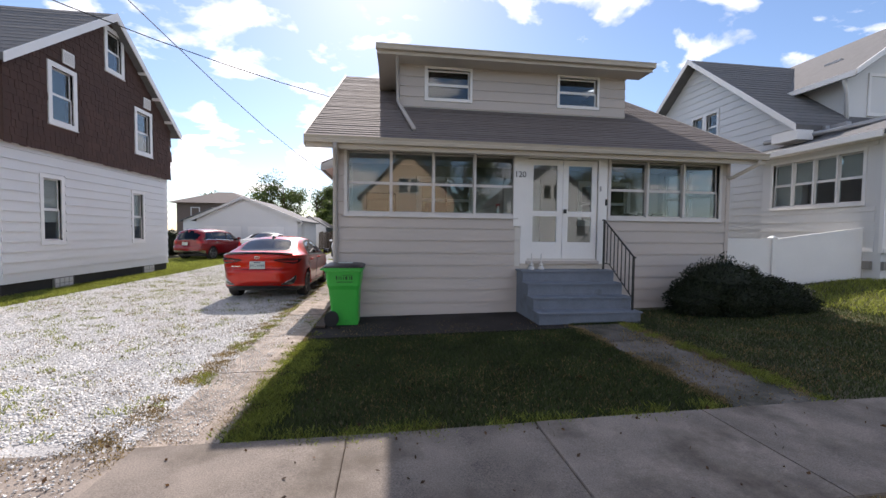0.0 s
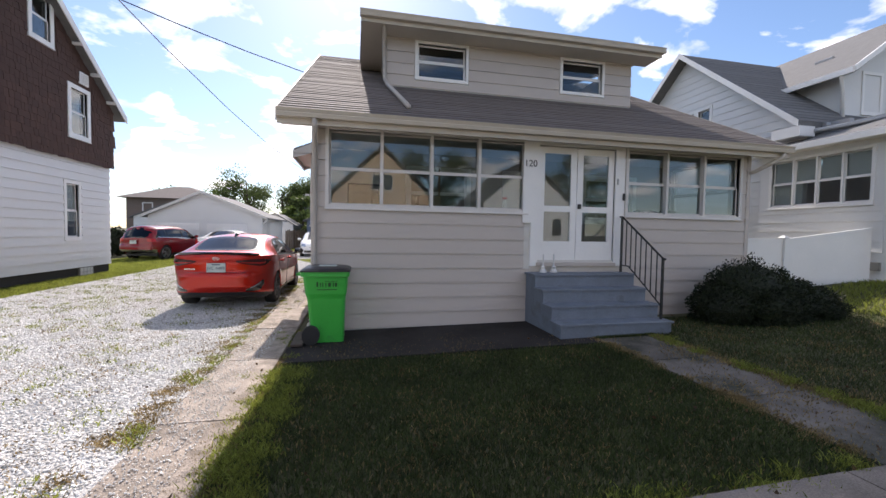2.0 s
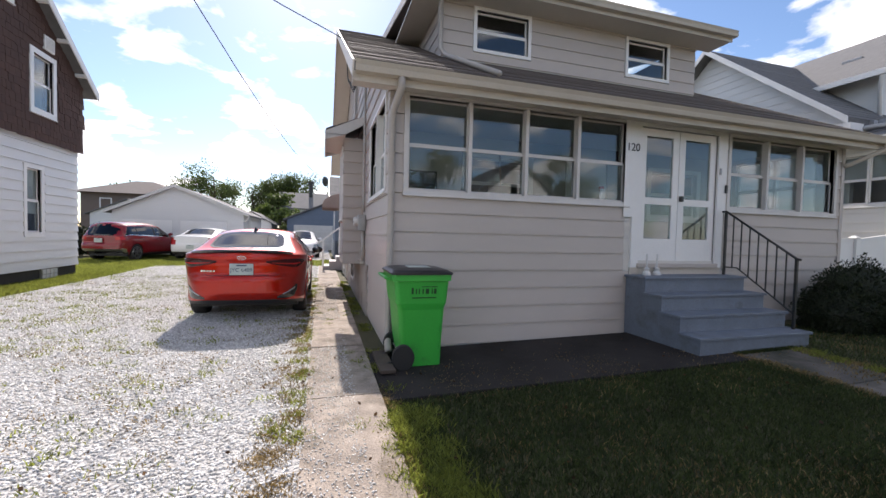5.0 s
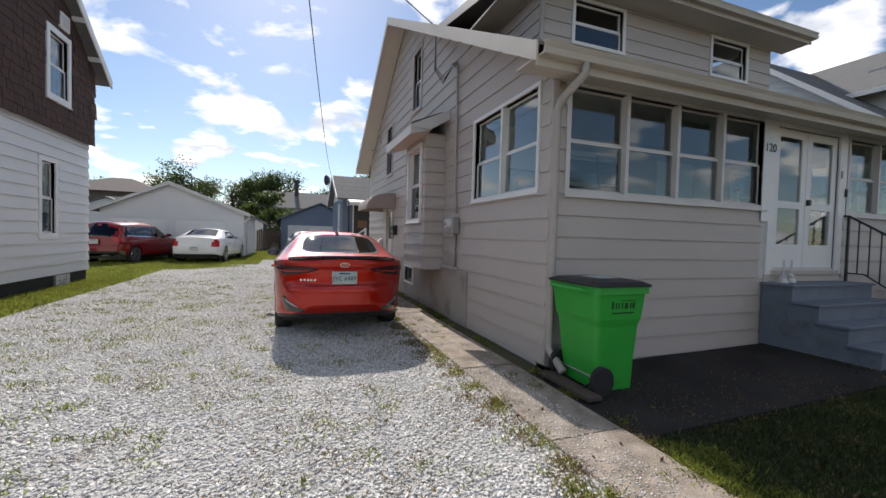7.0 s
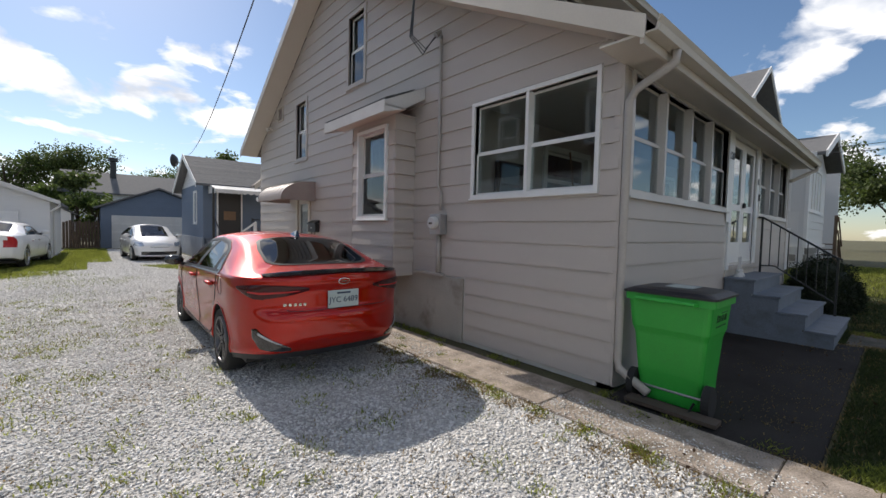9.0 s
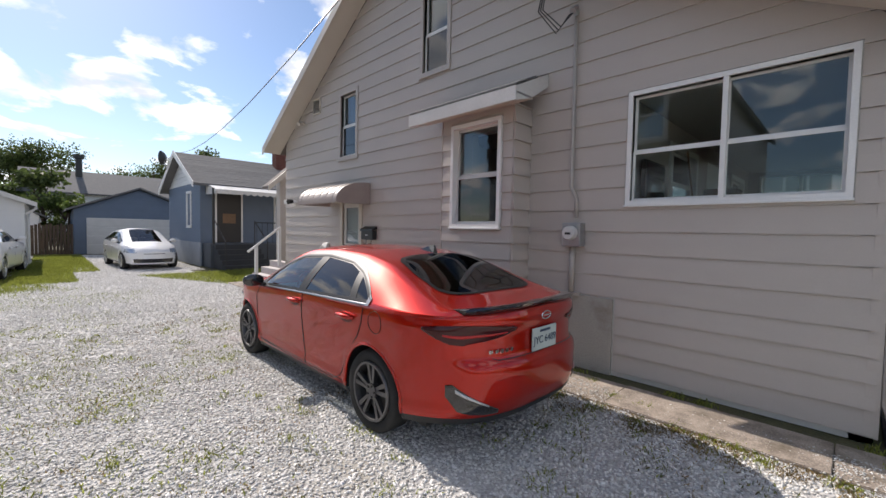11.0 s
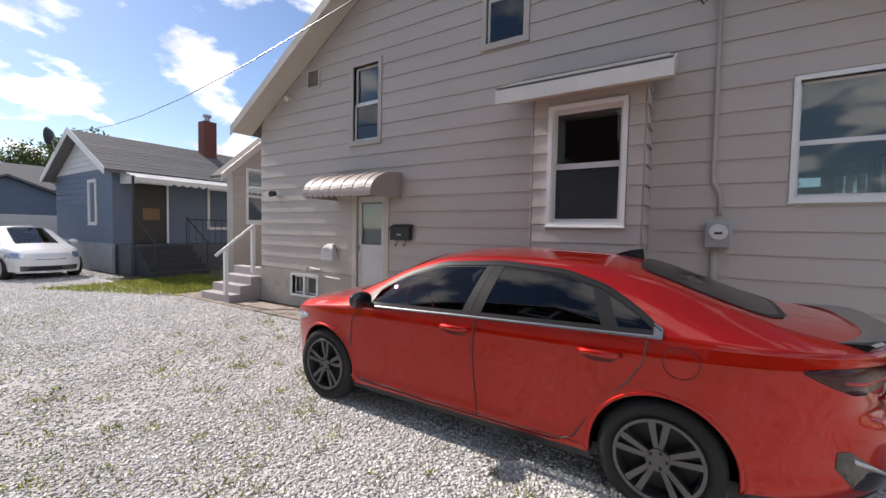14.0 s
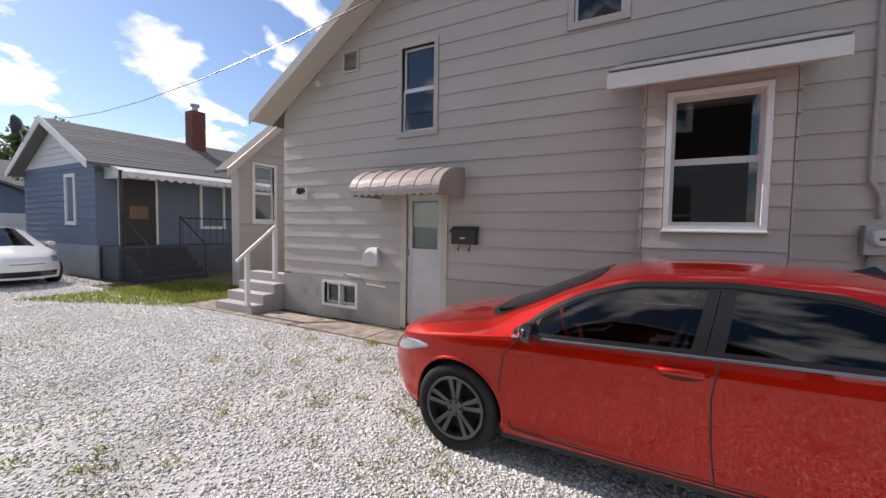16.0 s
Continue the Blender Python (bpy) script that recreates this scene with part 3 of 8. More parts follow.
bm = B(); prism(bm, [(12.0, 0.2, 3.85), (15.8, 0.2, 3.85), (13.9, 0.2, 4.62)], [(12.0, 0.35, 3.85), (15.8, 0.35, 3.85), (13.9, 0.35, 4.62)]); part("porch_gable", bm, WSIDING, rh)
bm = B(); box(bm, (15.65, 0.35, 0.45), (15.8, 2.2, 3.9)); part("porch_side", bm, WSIDING, rh)
bm = B(); box(bm, (15.8, 2.2, 0.45), (22, 2.35, 4.7)); part("wall_street", bm, WSIDING, rh)
bm = B(); box(bm, (12.0, 0.2, 0.45), (15.8, 0.35, 3.85)); part("wall_front", bm, WSIDING, rh)
bm = B(); box(bm, (21.8, 0.35, 0.45), (22, 10.2, 5)); box(bm, (12.2, 10.2, 0.4), (22, 10.3, 5)); part("wall_rear", bm, WSIDING, rh)
bm = B()
prism(bm, [(14.1, 2.7, 4.6), (19.1, 2.7, 4.6), (19.1, 2.7, 6.4), (16.6, 2.7, 8.1), (14.1, 2.7, 6.4)], [(14.1, 6, 4.6), (19.1, 6, 4.6), (19.1, 6, 6.4), (16.6, 6, 8.1), (14.1, 6, 6.4)]); part("cross_gable", bm, WSIDING, rh)
bm = B()
slab(bm, [(13.6, 2.1, 6.15), (13.6, 7, 6.15), (16.6, 7, 8.25), (16.6, 2.1, 8.25)], 0.14); slab(bm, [(19.6, 2.1, 6.15), (19.6, 7, 6.15), (16.6, 7, 8.25), (16.6, 2.1, 8.25)], 0.14); part("cross_gable_roof", bm, GREYSHINGLE, rh)
fence = thing("vinyl_fence", (9.9, 0.9, 0), "white vinyl privacy fence", "fence")
bm = B(); box(bm, (7.95, 0.80, 0.05), (9.82, 0.84, 1.47)); part("panel", bm, WHITE, fence)
bm = B(); prism(bm, [(9.92, 0.80, 0.1), (11.9, 0.5, 0.6), (11.9, 0.5, 1.75), (9.92, 0.80, 1.47)], [(9.92, 0.84, 0.1), (11.9, 0.54, 0.6), (11.9, 0.54, 1.75), (9.92, 0.84, 1.47)]); part("panel", bm, WHITE, fence)
bm = B(); box(bm, (9.81, 0.75, 0), (9.93, 0.88, 1.55)); part("post", bm, WHITE, fence)

# ---- garage at the back ----
ga = thing("garage", (-8.3, 23, 0), "white double garage with two closed doors", "garage")
bm = B()
prism(bm, [(-11.2, 20.2, 0), (-5.0, 20.2, 0), (-5.0, 20.2, 2.35), (-8.35, 20.2, 3.65), (-11.2, 20.2, 2.3)], [(-11.2, 27, 0), (-5.0, 27, 0), (-5.0, 27, 2.35), (-8.35, 27, 3.65), (-11.2, 27, 2.3)])
part("wall", bm, WSIDING, ga)
bm = B(); slab(bm, [(-11.5, 20.0, 2.25), (-8.35, 20.0, 3.75), (-8.35, 27.2, 3.75), (-11.5, 27.2, 2.25)], 0.1); slab(bm, [(-4.7, 20.0, 2.28), (-8.35, 20.0, 3.75), (-8.35, 27.2, 3.75), (-4.7, 27.2, 2.28)], 0.1); part("roof", bm, GREYSHINGLE, ga)
for a, b in ((-10.75, -8.5), (-8.1, -5.85)):
    bm = B(); box(bm, (a, 20.17, 0.02), (b, 20.19, 1.85)); part("garage_door", bm, WHITE, ga)

# ---- blue house and garage at the end ----
bh = thing("blue_house", (3, 23, 0), "small blue sided house with white-trimmed covered porch", "house")
bm = B()
prism(bm, [(-0.05, 18.6, 0), (-0.05, 24.2, 0), (-0.05, 24.2, 3.35), (-0.05, 21.4, 4.72), (-0.05, 18.6, 3.35)], [(8, 18.6, 0), (8, 24.2, 0), (8, 24.2, 3.35), (8, 21.4, 4.72), (8, 18.6, 3.35)]); part("wall", bm, BLUE, bh)
bm = B(); slab(bm, [(-0.4, 18.2, 3.3), (8.3, 18.2, 3.3), (8.3, 21.4, 4.87), (-0.4, 21.4, 4.87)], 0.1); slab(bm, [(-0.4, 24.6, 3.3), (8.3, 24.6, 3.3), (8.3, 21.4, 4.87), (-0.4, 21.4, 4.87)], 0.1); part("roof", bm, GREYSHINGLE, bh)
bg = thing("blue_garage", (-1, 32, 0), "blue garage with a white overhead door", "garage")
bm = B()
prism(bm, [(-3.4, 29, 0), (2.2, 29, 0), (2.2, 29, 2.5), (-0.6, 29, 3.6), (-3.4, 29, 2.4)], [(-3.4, 36, 0), (2.2, 36, 0), (2.2, 36, 2.5), (-0.6, 36, 3.6), (-3.4, 36, 2.4)]); part("wall", bm, BLUE, bg)
bm = B(); box(bm, (-2.9, 28.97, 0), (1.6, 28.99, 1.95)); part("garage_door", bm, WHITE, bg)


# ---- vehicles ----
def lerp_rows(rows, x):
    for (a, va), (b, vb) in zip(rows, rows[1:]):
        if x <= b:
            t = min(max((x - a) / (b - a), 0), 1)
            return va + (vb - va) * t
    return rows[-1][1]


def smooth_rows(rows, x, r=0.06):
    return sum(lerp_rows(rows, x + r * k / 3) for k in range(-3, 4)) / 7


def flake_paint(name, color, flake=0.25):
    m = mat(name, color, 0.4, metal=flake, vary=0.03, scale=1.0, grain=900, bump=0.0, coat=1.0, spec=0.05)
    return m


RED = flake_paint("orange_red_car_paint", (0.42, 0.010, 0.002), 0.7)
DARKRED = flake_paint("maroon_car_paint", (0.20, 0.008, 0.012), 0.0)
CARWHITE = flake_paint("white_car_paint", (0.78, 0.78, 0.78), 0.0)
TYRE = mat("tyre_rubber", (0.018, 0.018, 0.018), 0.85, vary=0.3, grain=80, bump=0.2)
RIM = mat("dark_alloy", (0.13, 0.13, 0.135), 0.35, metal=0.8, vary=0.1)
SILVER = mat("silver_alloy", (0.5, 0.5, 0.5), 0.3, metal=0.9, vary=0.1)
CHROME = mat("chrome", (0.75, 0.75, 0.76), 0.12, metal=1.0, vary=0.05)
SATIN = mat("satin_metal", (0.26, 0.26, 0.27), 0.35, metal=1.0, vary=0.05)
PLASTIC = mat("black_plastic", (0.016, 0.016, 0.017), 0.5, vary=0.15)
GLOSSBLACK = mat("gloss_black", (0.008, 0.008, 0.009), 0.08, vary=0.05, coat=1.0, bump=0)
LAMPRED = mat("tail_lamp_red", (0.045, 0.002, 0.003), 0.2, vary=0.15, coat=0.3, spec=0.3, bump=0)
PILLAR = mat("black_pillar_trim", (0.012, 0.012, 0.013), 0.45, vary=0.1, spec=0.25, bump=0)
LAMPBAND = mat("tail_lamp_band", (0.42, 0.010, 0.010), 0.2, vary=0.1, coat=0.4, spec=0.3, bump=0)
LAMPCLEAR = mat("head_lamp", (0.5, 0.55, 0.6), 0.08, metal=0.6, vary=0.25, scale=12, coat=1.0, bump=0)
PLATE = mat("licence_plate", (0.46, 0.52, 0.50), 0.4, vary=0.08)
PLATEINK = mat("plate_ink", (0.03, 0.05, 0.09), 0.5)
TINT = glass_mat("tinted_glass", (0.5, 0.52, 0.54), 0.04, 0.05)
CLEARTINT = glass_mat("car_glass", (0.6, 0.65, 0.65), 0.45, 0.05)
SEAT = mat("dark_upholstery", (0.02, 0.02, 0.022), 0.8)
REDSOFT = mat("red_cover", (0.45, 0.02, 0.02), 0.6)

NS, NU, NC = 14, 7, 9
SPLIT = ("side_window", "tail_lamp", "window_trim", "pillar", "rocker", "head_lamp", "rear_vent", "roof_trim")


def wheel_mesh(parent, at, side, r, w, rim_mat, spokes=5):
    """Tyre, rim with paired spokes and hub; side is -1 or 1 across the car."""
    x, z = at
    tyre = B()
    prof = [(0.62 * r + 0.03, -w / 2 + 0.015), (0.93 * r, -w / 2), (0.99 * r, -w / 2 + 0.03), (r, 0), (0.99 * r, w / 2 - 0.03), (0.93 * r, w / 2), (0.66 * r + 0.03, w / 2 - 0.012), (0.66 * r, w / 2 - 0.05)]
    yc = side
    n = 40
    rings = [[tyre.verts.new((x + q * math.cos(2 * math.pi * k / n), yc[0] + yc[1] * d, z + q * math.sin(2 * math.pi * k / n))) for q, d in prof] for k in range(n)]
    for k in range(n):
        a, b = rings[k], rings[(k + 1) % n]
        for i in range(len(prof) - 1):
            tyre.faces.new((a[i], a[i + 1], b[i + 1], b[i]))
    bmesh.ops.recalc_face_normals(tyre, faces=tyre.faces[:])
    hub = part("wheel", tyre, TYRE, parent, "black rubber tyre", smooth=True, local=True)
    bm = B()
    R = 0.69 * r
    prof = [(R + 0.012, w / 2 - 0.012), (R + 0.006, w / 2 + 0.002), (R - 0.012, w / 2), (R - 0.02, w / 2 - 0.04), (R - 0.03, -w / 2 + 0.02)]
    rings = [[bm.verts.new((x + q * math.cos(2 * math.pi * k / n), yc[0] + yc[1] * d, z + q * math.sin(2 * math.pi * k / n))) for q, d in prof] for k in range(n)]
    for k in range(n):
        a, b = rings[k], rings[(k + 1) % n]
        for i in range(len(prof) - 1):
            bm.faces.new((a[i], a[i + 1], b[i + 1], b[i]))
    for k in range(spokes):
        for off in (-0.20, 0.20):
            t0 = 2 * math.pi * k / spokes + math.pi / 2
            ta = t0 + off * 0.9
            d, e = Vector((math.cos(ta), 0, math.sin(ta))), Vector((-math.sin(ta), 0, math.cos(ta)))
            c = Vector((x, yc[0], z))
            pts = []
            for q, hw, dep in ((0.055, 0.0125, w / 2 - 0.02), (R - 0.006, 0.0185, w / 2 - 0.006)):
                for s in (-1, 1):
                    for dd in (0, -0.035):
                        pts.append(c + d * q + e * hw * s + Vector((0, yc[1] * (dep + dd), 0)))
            vs = [bm.verts.new(p) for p in pts]
            for q in ((0, 2, 6, 4), (1, 5, 7, 3), (0, 4, 5, 1), (2, 3, 7, 6), (0, 1, 3, 2), (4, 6, 7, 5)):
                bm.faces.new([vs[i] for i in q])
    bmesh.ops.recalc_face_normals(bm, faces=bm.faces[:])
    part("rim", bm, rim_mat, hub, "alloy rim with paired spokes", local=True)
    bm = B()
    tube(bm, [(x, yc[0] + yc[1] * (w / 2 - 0.06), z), (x, yc[0] + yc[1] * (w / 2 - 0.012), z)], 0.062, 20)
    part("hub_cap", bm, rim_mat, hub, local=True)
    bm = B()
    for k in range(5):
        t = 2 * math.pi * (k + 0.5) / 5
        cx, cz = x + 0.045 * math.cos(t), z + 0.045 * math.sin(t)
        tube(bm, [(cx, yc[0] + yc[1] * (w / 2 - 0.015), cz), (cx, yc[0] + yc[1] * (w / 2 - 0.004), cz)], 0.009, 6)
    tagged(part("wheel_nuts", bm, PLASTIC, hub, local=True), kind="stuff")
    bm = B()
    tube(bm, [(x, yc[0] - yc[1] * 0.02, z), (x, yc[0] + yc[1] * 0.01, z)], 0.62 * r, 24)
    part("brake_disc", bm, PLASTIC, hub, local=True)


def make_car(name, pose_m, spec, label, category="car"):
    """A car lofted from its outline; x runs from tail to nose, y across, z up."""
    car = new(name)
    car.empty_display_size = 0.3
    tagged(car, label, category)
    L, HW = spec["length"], spec["half"]
    top, belt, sill = spec["top"], spec["belt"], spec["sill"]
    roofz = max(v for _, v in top)
    xs = sorted({round(L * k / 84, 3) for k in range(85)} | {0.03, 0.07, 0.11, L - 0.03, L - 0.07})
    wc = [spec["rear_wheel"], spec["front_wheel"]]
    wr = spec["wheel_r"]

    def station(x):
        zt = smooth_rows(top, x, 0.05)
        zb = min(smooth_rows(belt, x, 0.1), zt - 0.035)
        zs = smooth_rows(sill, x, 0.08)
        e0, e1 = max(0, 1 - x / 0.75), max(0, 1 - (L - x) / 1.0)
        w = HW * (1 - spec.get("tail_in", 0.13) * e0 ** 2.2 - spec.get("nose_in", 0.2) * e1 ** 2.0)
        f = min(1, max(0, (zt - zb) / (roofz - 0.97)))
        pts = []
        for j in range(NS):
            t = j / (NS - 1)
            k = lerp_rows([(0, 0.93), (0.12, 0.965), (0.3, 0.975), (0.55, 0.99), (0.74, 1.0), (0.82, 0.985), (1, 0.945)], t)
            pts.append([x, w * k, zs + (zb - zs) * t])
        wr_ = w * (0.945 - 0.255 * f - 0.10 * (1 - f))
        zr = zb + (zt - zb) * (0.55 + 0.27 * f)
        d0, d1 = spec["dlo"]
        q = min(1, max(0, (x - d0) / (d1 - d0)))
        q = q ** 0.75; q = max(0.3, q)
        for j in range(1, NU + 1):
            t = (0.045, 0.2, 0.4, 0.58, 0.74, 0.86, 1.0)[j - 1]
            t = t * q if j < NU else t
            bow = 0.03 * f * math.sin(math.pi * t)
            pts.append([x, w * 0.945 + (wr_ - w * 0.945) * t + bow, zb + (zr - zb) * t])
        for j in range(1, NC + 1):
            t = j / NC
            pts.append([x, wr_ * (1 - t) if t < 1 else 0.0, zr + (zt - zr) * (1 - (1 - t) ** 2.3)])
        for p in pts:
            p[0] += lerp_rows(spec["tail"], p[2]) * max(0, 1 - x / 0.55) - lerp_rows(spec["nose"], p[2]) * max(0, 1 - (L - x) / 0.8)
            p[0] += spec.get("tail_bow", 0.16) * (p[1] / HW) ** 2 * max(0, 1 - x / 0.6) - spec.get("nose_bow", 0.30) * (p[1] / HW) ** 2 * max(0, 1 - (L - x) / 0.9)
        for p in pts[:NS]:
            for c in wc:
                dx, dz = p[0] - c, p[2] - wr
                d = math.hypot(dx, dz)
                if d > 1e-6 and d < wr * 1.30 and dz > -0.2:
                    p[1] += 0.012 * max(0, 1 - abs(d - wr * 1.14) / (wr * 0.16))
        return pts

    grid = [station(x) for x in xs]
    nrow = NS + NU + NC
    arch = wr * 1.115
    for row in grid:
        for j in range(NS):
            p = row[j]
            for c in wc:
                dx, dz = p[0] - c, p[2] - wr
                d = math.hypot(dx, dz)
                if abs(d - arch) < 0.034 and d > 1e-6:
                    p[0], p[2] = c + dx / d * arch, wr + dz / d * arch

    groups = {}

    def put(key, quad):
        groups.setdefault(key, []).append(quad)

    a0, a1 = spec["windscreen"]
    r0, r1 = spec["rear_glass"]
    doors = spec["pillars"]
    for i in range(len(xs) - 1):
        for j in range(nrow - 1):
            quad = [grid[i][j], grid[i + 1][j], grid[i + 1][j + 1], grid[i][j + 1]]
            cx = sum(p[0] for p in quad) / 4
            cz = sum(p[2] for p in quad) / 4
            cy = sum(p[1] for p in quad) / 4
            if j < NS and any(math.hypot(cx - c, cz - wr) < arch + 0.008 for c in wc):
                continue
            key = "body"
            if j < 1:
                key = "rocker"
            elif NS - 1 <= j < NS + NU - 2:
                h = (grid[i][NS + NU - 1][2] - grid[i][NS - 1][2])
                if h > 0.07 and spec["glass_span"][0] < cx < spec["glass_span"][1]:
                    pil = [k for k, (pa, pb) in enumerate(doors) if pa < cx < pb]
                    if j == NS - 1:
                        key = "window_trim"
                    elif pil:
                        key = "pillar#%d" % pil[0]
                    else:
                        key = "side_window_%d" % sum(1 for pa, pb in doors if cx > pb)
            elif j == NS + NU - 1 and spec.get("roof_trim") and spec["glass_span"][0] < cx < spec["glass_span"][1]:
                key = "roof_trim"
            elif j >= NS + NU + (2 if cx > 2 else 1):
                if a0 < cx < a1:
                    key = "windscreen"
                elif r0 < cx < r1:
                    key = "rear_window"
            for k, test, _, _ in spec["patches"]:
                if test(cx, cy, cz):
                    key = k
            for s in (1, -1):
                put(key + ("_l" if s > 0 else "_r") if key.startswith(SPLIT) else key, [(p[0], p[1] * s, p[2]) for p in (quad if s > 0 else quad[::-1])])
    # ends
    for row, sgn in ((grid[0], -1), (grid[-1], 1)):
        m = 16
        for j in range(nrow - 2):
            for k in range(m):
                q = []
                for (jj, kk) in ((j, k), (j, k + 1), (j + 1, k + 1), (j + 1, k)):
                    p = row[jj]
                    yy = p[1] * (1 - 2 * kk / m)
                    bow = (spec.get("tail_bow", 0.16) if sgn < 0 else spec.get("nose_bow", 0.30)) * ((p[1] ** 2 - yy ** 2) / HW ** 2)
                    q.append((p[0] + sgn * bow, yy, p[2]))
                cx, cy, cz = [sum(v[i] for v in q) / 4 for i in range(3)]
                key = "body"
                for kx, test, _, _ in spec["patches"]:
                    if test(cx, abs(cy), cz):
                        key = kx
                put(key + ("_l" if cy > 0 else "_r") if key.startswith(SPLIT) else key, q)
    looks = {"body": (spec["paint"], ""), "rocker": (PLASTIC, ""), "window_trim": (spec.get("trim", CHROME), "bright window trim"), "roof_trim": (spec.get("trim", CHROME), "bright window trim"),
             "pillar": (PILLAR, ""), "windscreen": (CLEARTINT, ""), "rear_window": (TINT, "dark tinted glass")}
    for k, _, m, lab in spec["patches"]:
        looks[k] = (m, lab)
    for key in ["body"] + sorted(k for k in groups if k != "body"):
        bm = B()
        made = {}
        for q in groups[key]:
            vs = []
            for p in q:
                kk = (round(p[0], 4), round(p[1], 4), round(p[2], 4))
                if kk not in made:
                    made[kk] = bm.verts.new(p)
                if made[kk] not in vs:
                    vs.append(made[kk])
            if len(vs) > 2:
                try:
                    bm.faces.new(vs)
                except ValueError:
                    pass
        bmesh.ops.recalc_face_normals(bm, faces=bm.faces[:])
        plain = key[:-2] if key.startswith(SPLIT) else key
        m, lab = looks.get(plain.split("#")[0], (TINT if not key.startswith("side_window_%d" % len(doors)) else CLEARTINT, ""))
        nm = "side_window" if key.startswith("side_window") else plain.split("#")[0]
        ob = part(nm, bm, m, car, lab, smooth=True, local=True)
        if "window" in nm and "trim" not in nm:
            ob.visible_shadow = True
    # underside and wells
    bm = B()
    box(bm, (0.5, -HW * 0.84, 0.20), (L - 0.5, HW * 0.84, 0.28))
    for c in wc:
        for s in (-1, 1):
            n = 18
            lo_, hi_ = [], []
            for k in range(n + 1):
                t = math.pi * (1.08 * k / n - 0.04)
                lo_.append(bm.verts.new((c + arch * math.cos(t), s * HW * 0.965, wr + arch * math.sin(t))))
                hi_.append(bm.verts.new((c + arch * math.cos(t), s * HW * 0.62, wr + arch * math.sin(t))))
            for k in range(n):
                bm.faces.new((lo_[k], lo_[k + 1], hi_[k + 1], hi_[k]))
            bm.faces.new(hi_)
    part("underbody", bm, PLASTIC, car, local=True)
    for c in wc:
        for s in (-1, 1):
            bm = B()
            inner, outer = [], []
            for k in range(37):
                t = math.pi * (1.10 * k / 36 - 0.05)
                for rr, row in ((arch - 0.012, inner), (arch + 0.05, outer)):
                    px, pz = c + rr * math.cos(t), wr + rr * math.sin(t)
                    row.append(bm.verts.new((px, s * (side_y(grid, px, pz) + (0.010 if rr < arch else 0.002)), pz)))
            deep = [bm.verts.new((v.co.x, v.co.y - s * 0.05, v.co.z)) for v in inner]
            for k in range(36):
                bm.faces.new((inner[k], inner[k + 1], outer[k + 1], outer[k])); bm.faces.new((inner[k], deep[k], deep[k + 1], inner[k + 1]))
            bmesh.ops.recalc_face_normals(bm, faces=bm.faces[:])
            part("wheel_arch", bm, spec["paint"], car, smooth=True, local=True)
    for c in wc:
        for s in (-1, 1):
            wheel_mesh(car, (c, wr), (s * (HW - 0.125), s), wr, 0.215, spec["rim"])
    # seats
    if spec.get("seats"):
        for x, ys in ((2.45, (-0.36, 0.36)), (1.55, (-0.36, 0.36))):
            for y in ys:
                bm = B()
                box(bm, (x - 0.05, y - 0.25, 0.35), (x + 0.5, y + 0.25, 0.55), bevel=0.05)
                prism(bm, [(x, y - 0.24, 0.5), (x, y + 0.24, 0.5), (x - 0.22, y + 0.2, 1.08), (x - 0.22, y - 0.2, 1.08)], [(x - 0.14, y - 0.24, 0.5), (x - 0.14, y + 0.24, 0.5), (x - 0.34, y + 0.2, 1.08), (x - 0.34, y - 0.2, 1.08)])
                box(bm, (x - 0.36, y - 0.13, 1.10), (x - 0.26, y + 0.13, 1.24), bevel=0.03)
                part("seat", bm, SEAT, car, local=True)
        bm = B()
        pts = [(3.02 + 0.07 * math.sin(t), 0.36 + 0.18 * math.cos(t), 0.88 + 0.17 * math.sin(t)) for t in [2 * math.pi * k / 20 for k in range(21)]]
        tube(bm, pts, 0.018, 8)
        part("steering_wheel", bm, REDSOFT, car, "red covered steering wheel", local=True)
        bm = B(); box(bm, (3.1, -0.68, 0.6), (3.5, 0.68, 0.92), bevel=0.06); part("dashboard", bm, SEAT, car, local=True)
    for fn in spec.get("extras", ()):
        fn(car, grid, xs)
    car.matrix_basis = pose_m
    return car


def side_y(grid, x, z):
    """Half width of the body at x, z, between its stations and rows, or from its own function."""
    if callable(grid):
        return grid(x, z)

    def at(row):
        for p, q in zip(row[:NS + NU], row[1:NS + NU]):
            if p[2] <= z <= q[2] and q[2] - p[2] > 1e-6:
                return p[1] + (q[1] - p[1]) * (z - p[2]) / (q[2] - p[2])
        return row[0][1] if z < row[0][2] else row[NS + NU - 1][1]
    rows = sorted(grid, key=lambda r: abs(r[6][0] - x))[:2]
    return (at(rows[0]) + at(rows[1])) / 2


def seam(car, grid, pts, r=0.0045, name="door_gap"):
    for s in (1, -1):
        bm = B()
        tube(bm, [(x, s * (side_y(grid, x, z) - 0.001), z) for x, z in pts], r, 5)
        part(name, bm, PLASTIC, car, local=True)


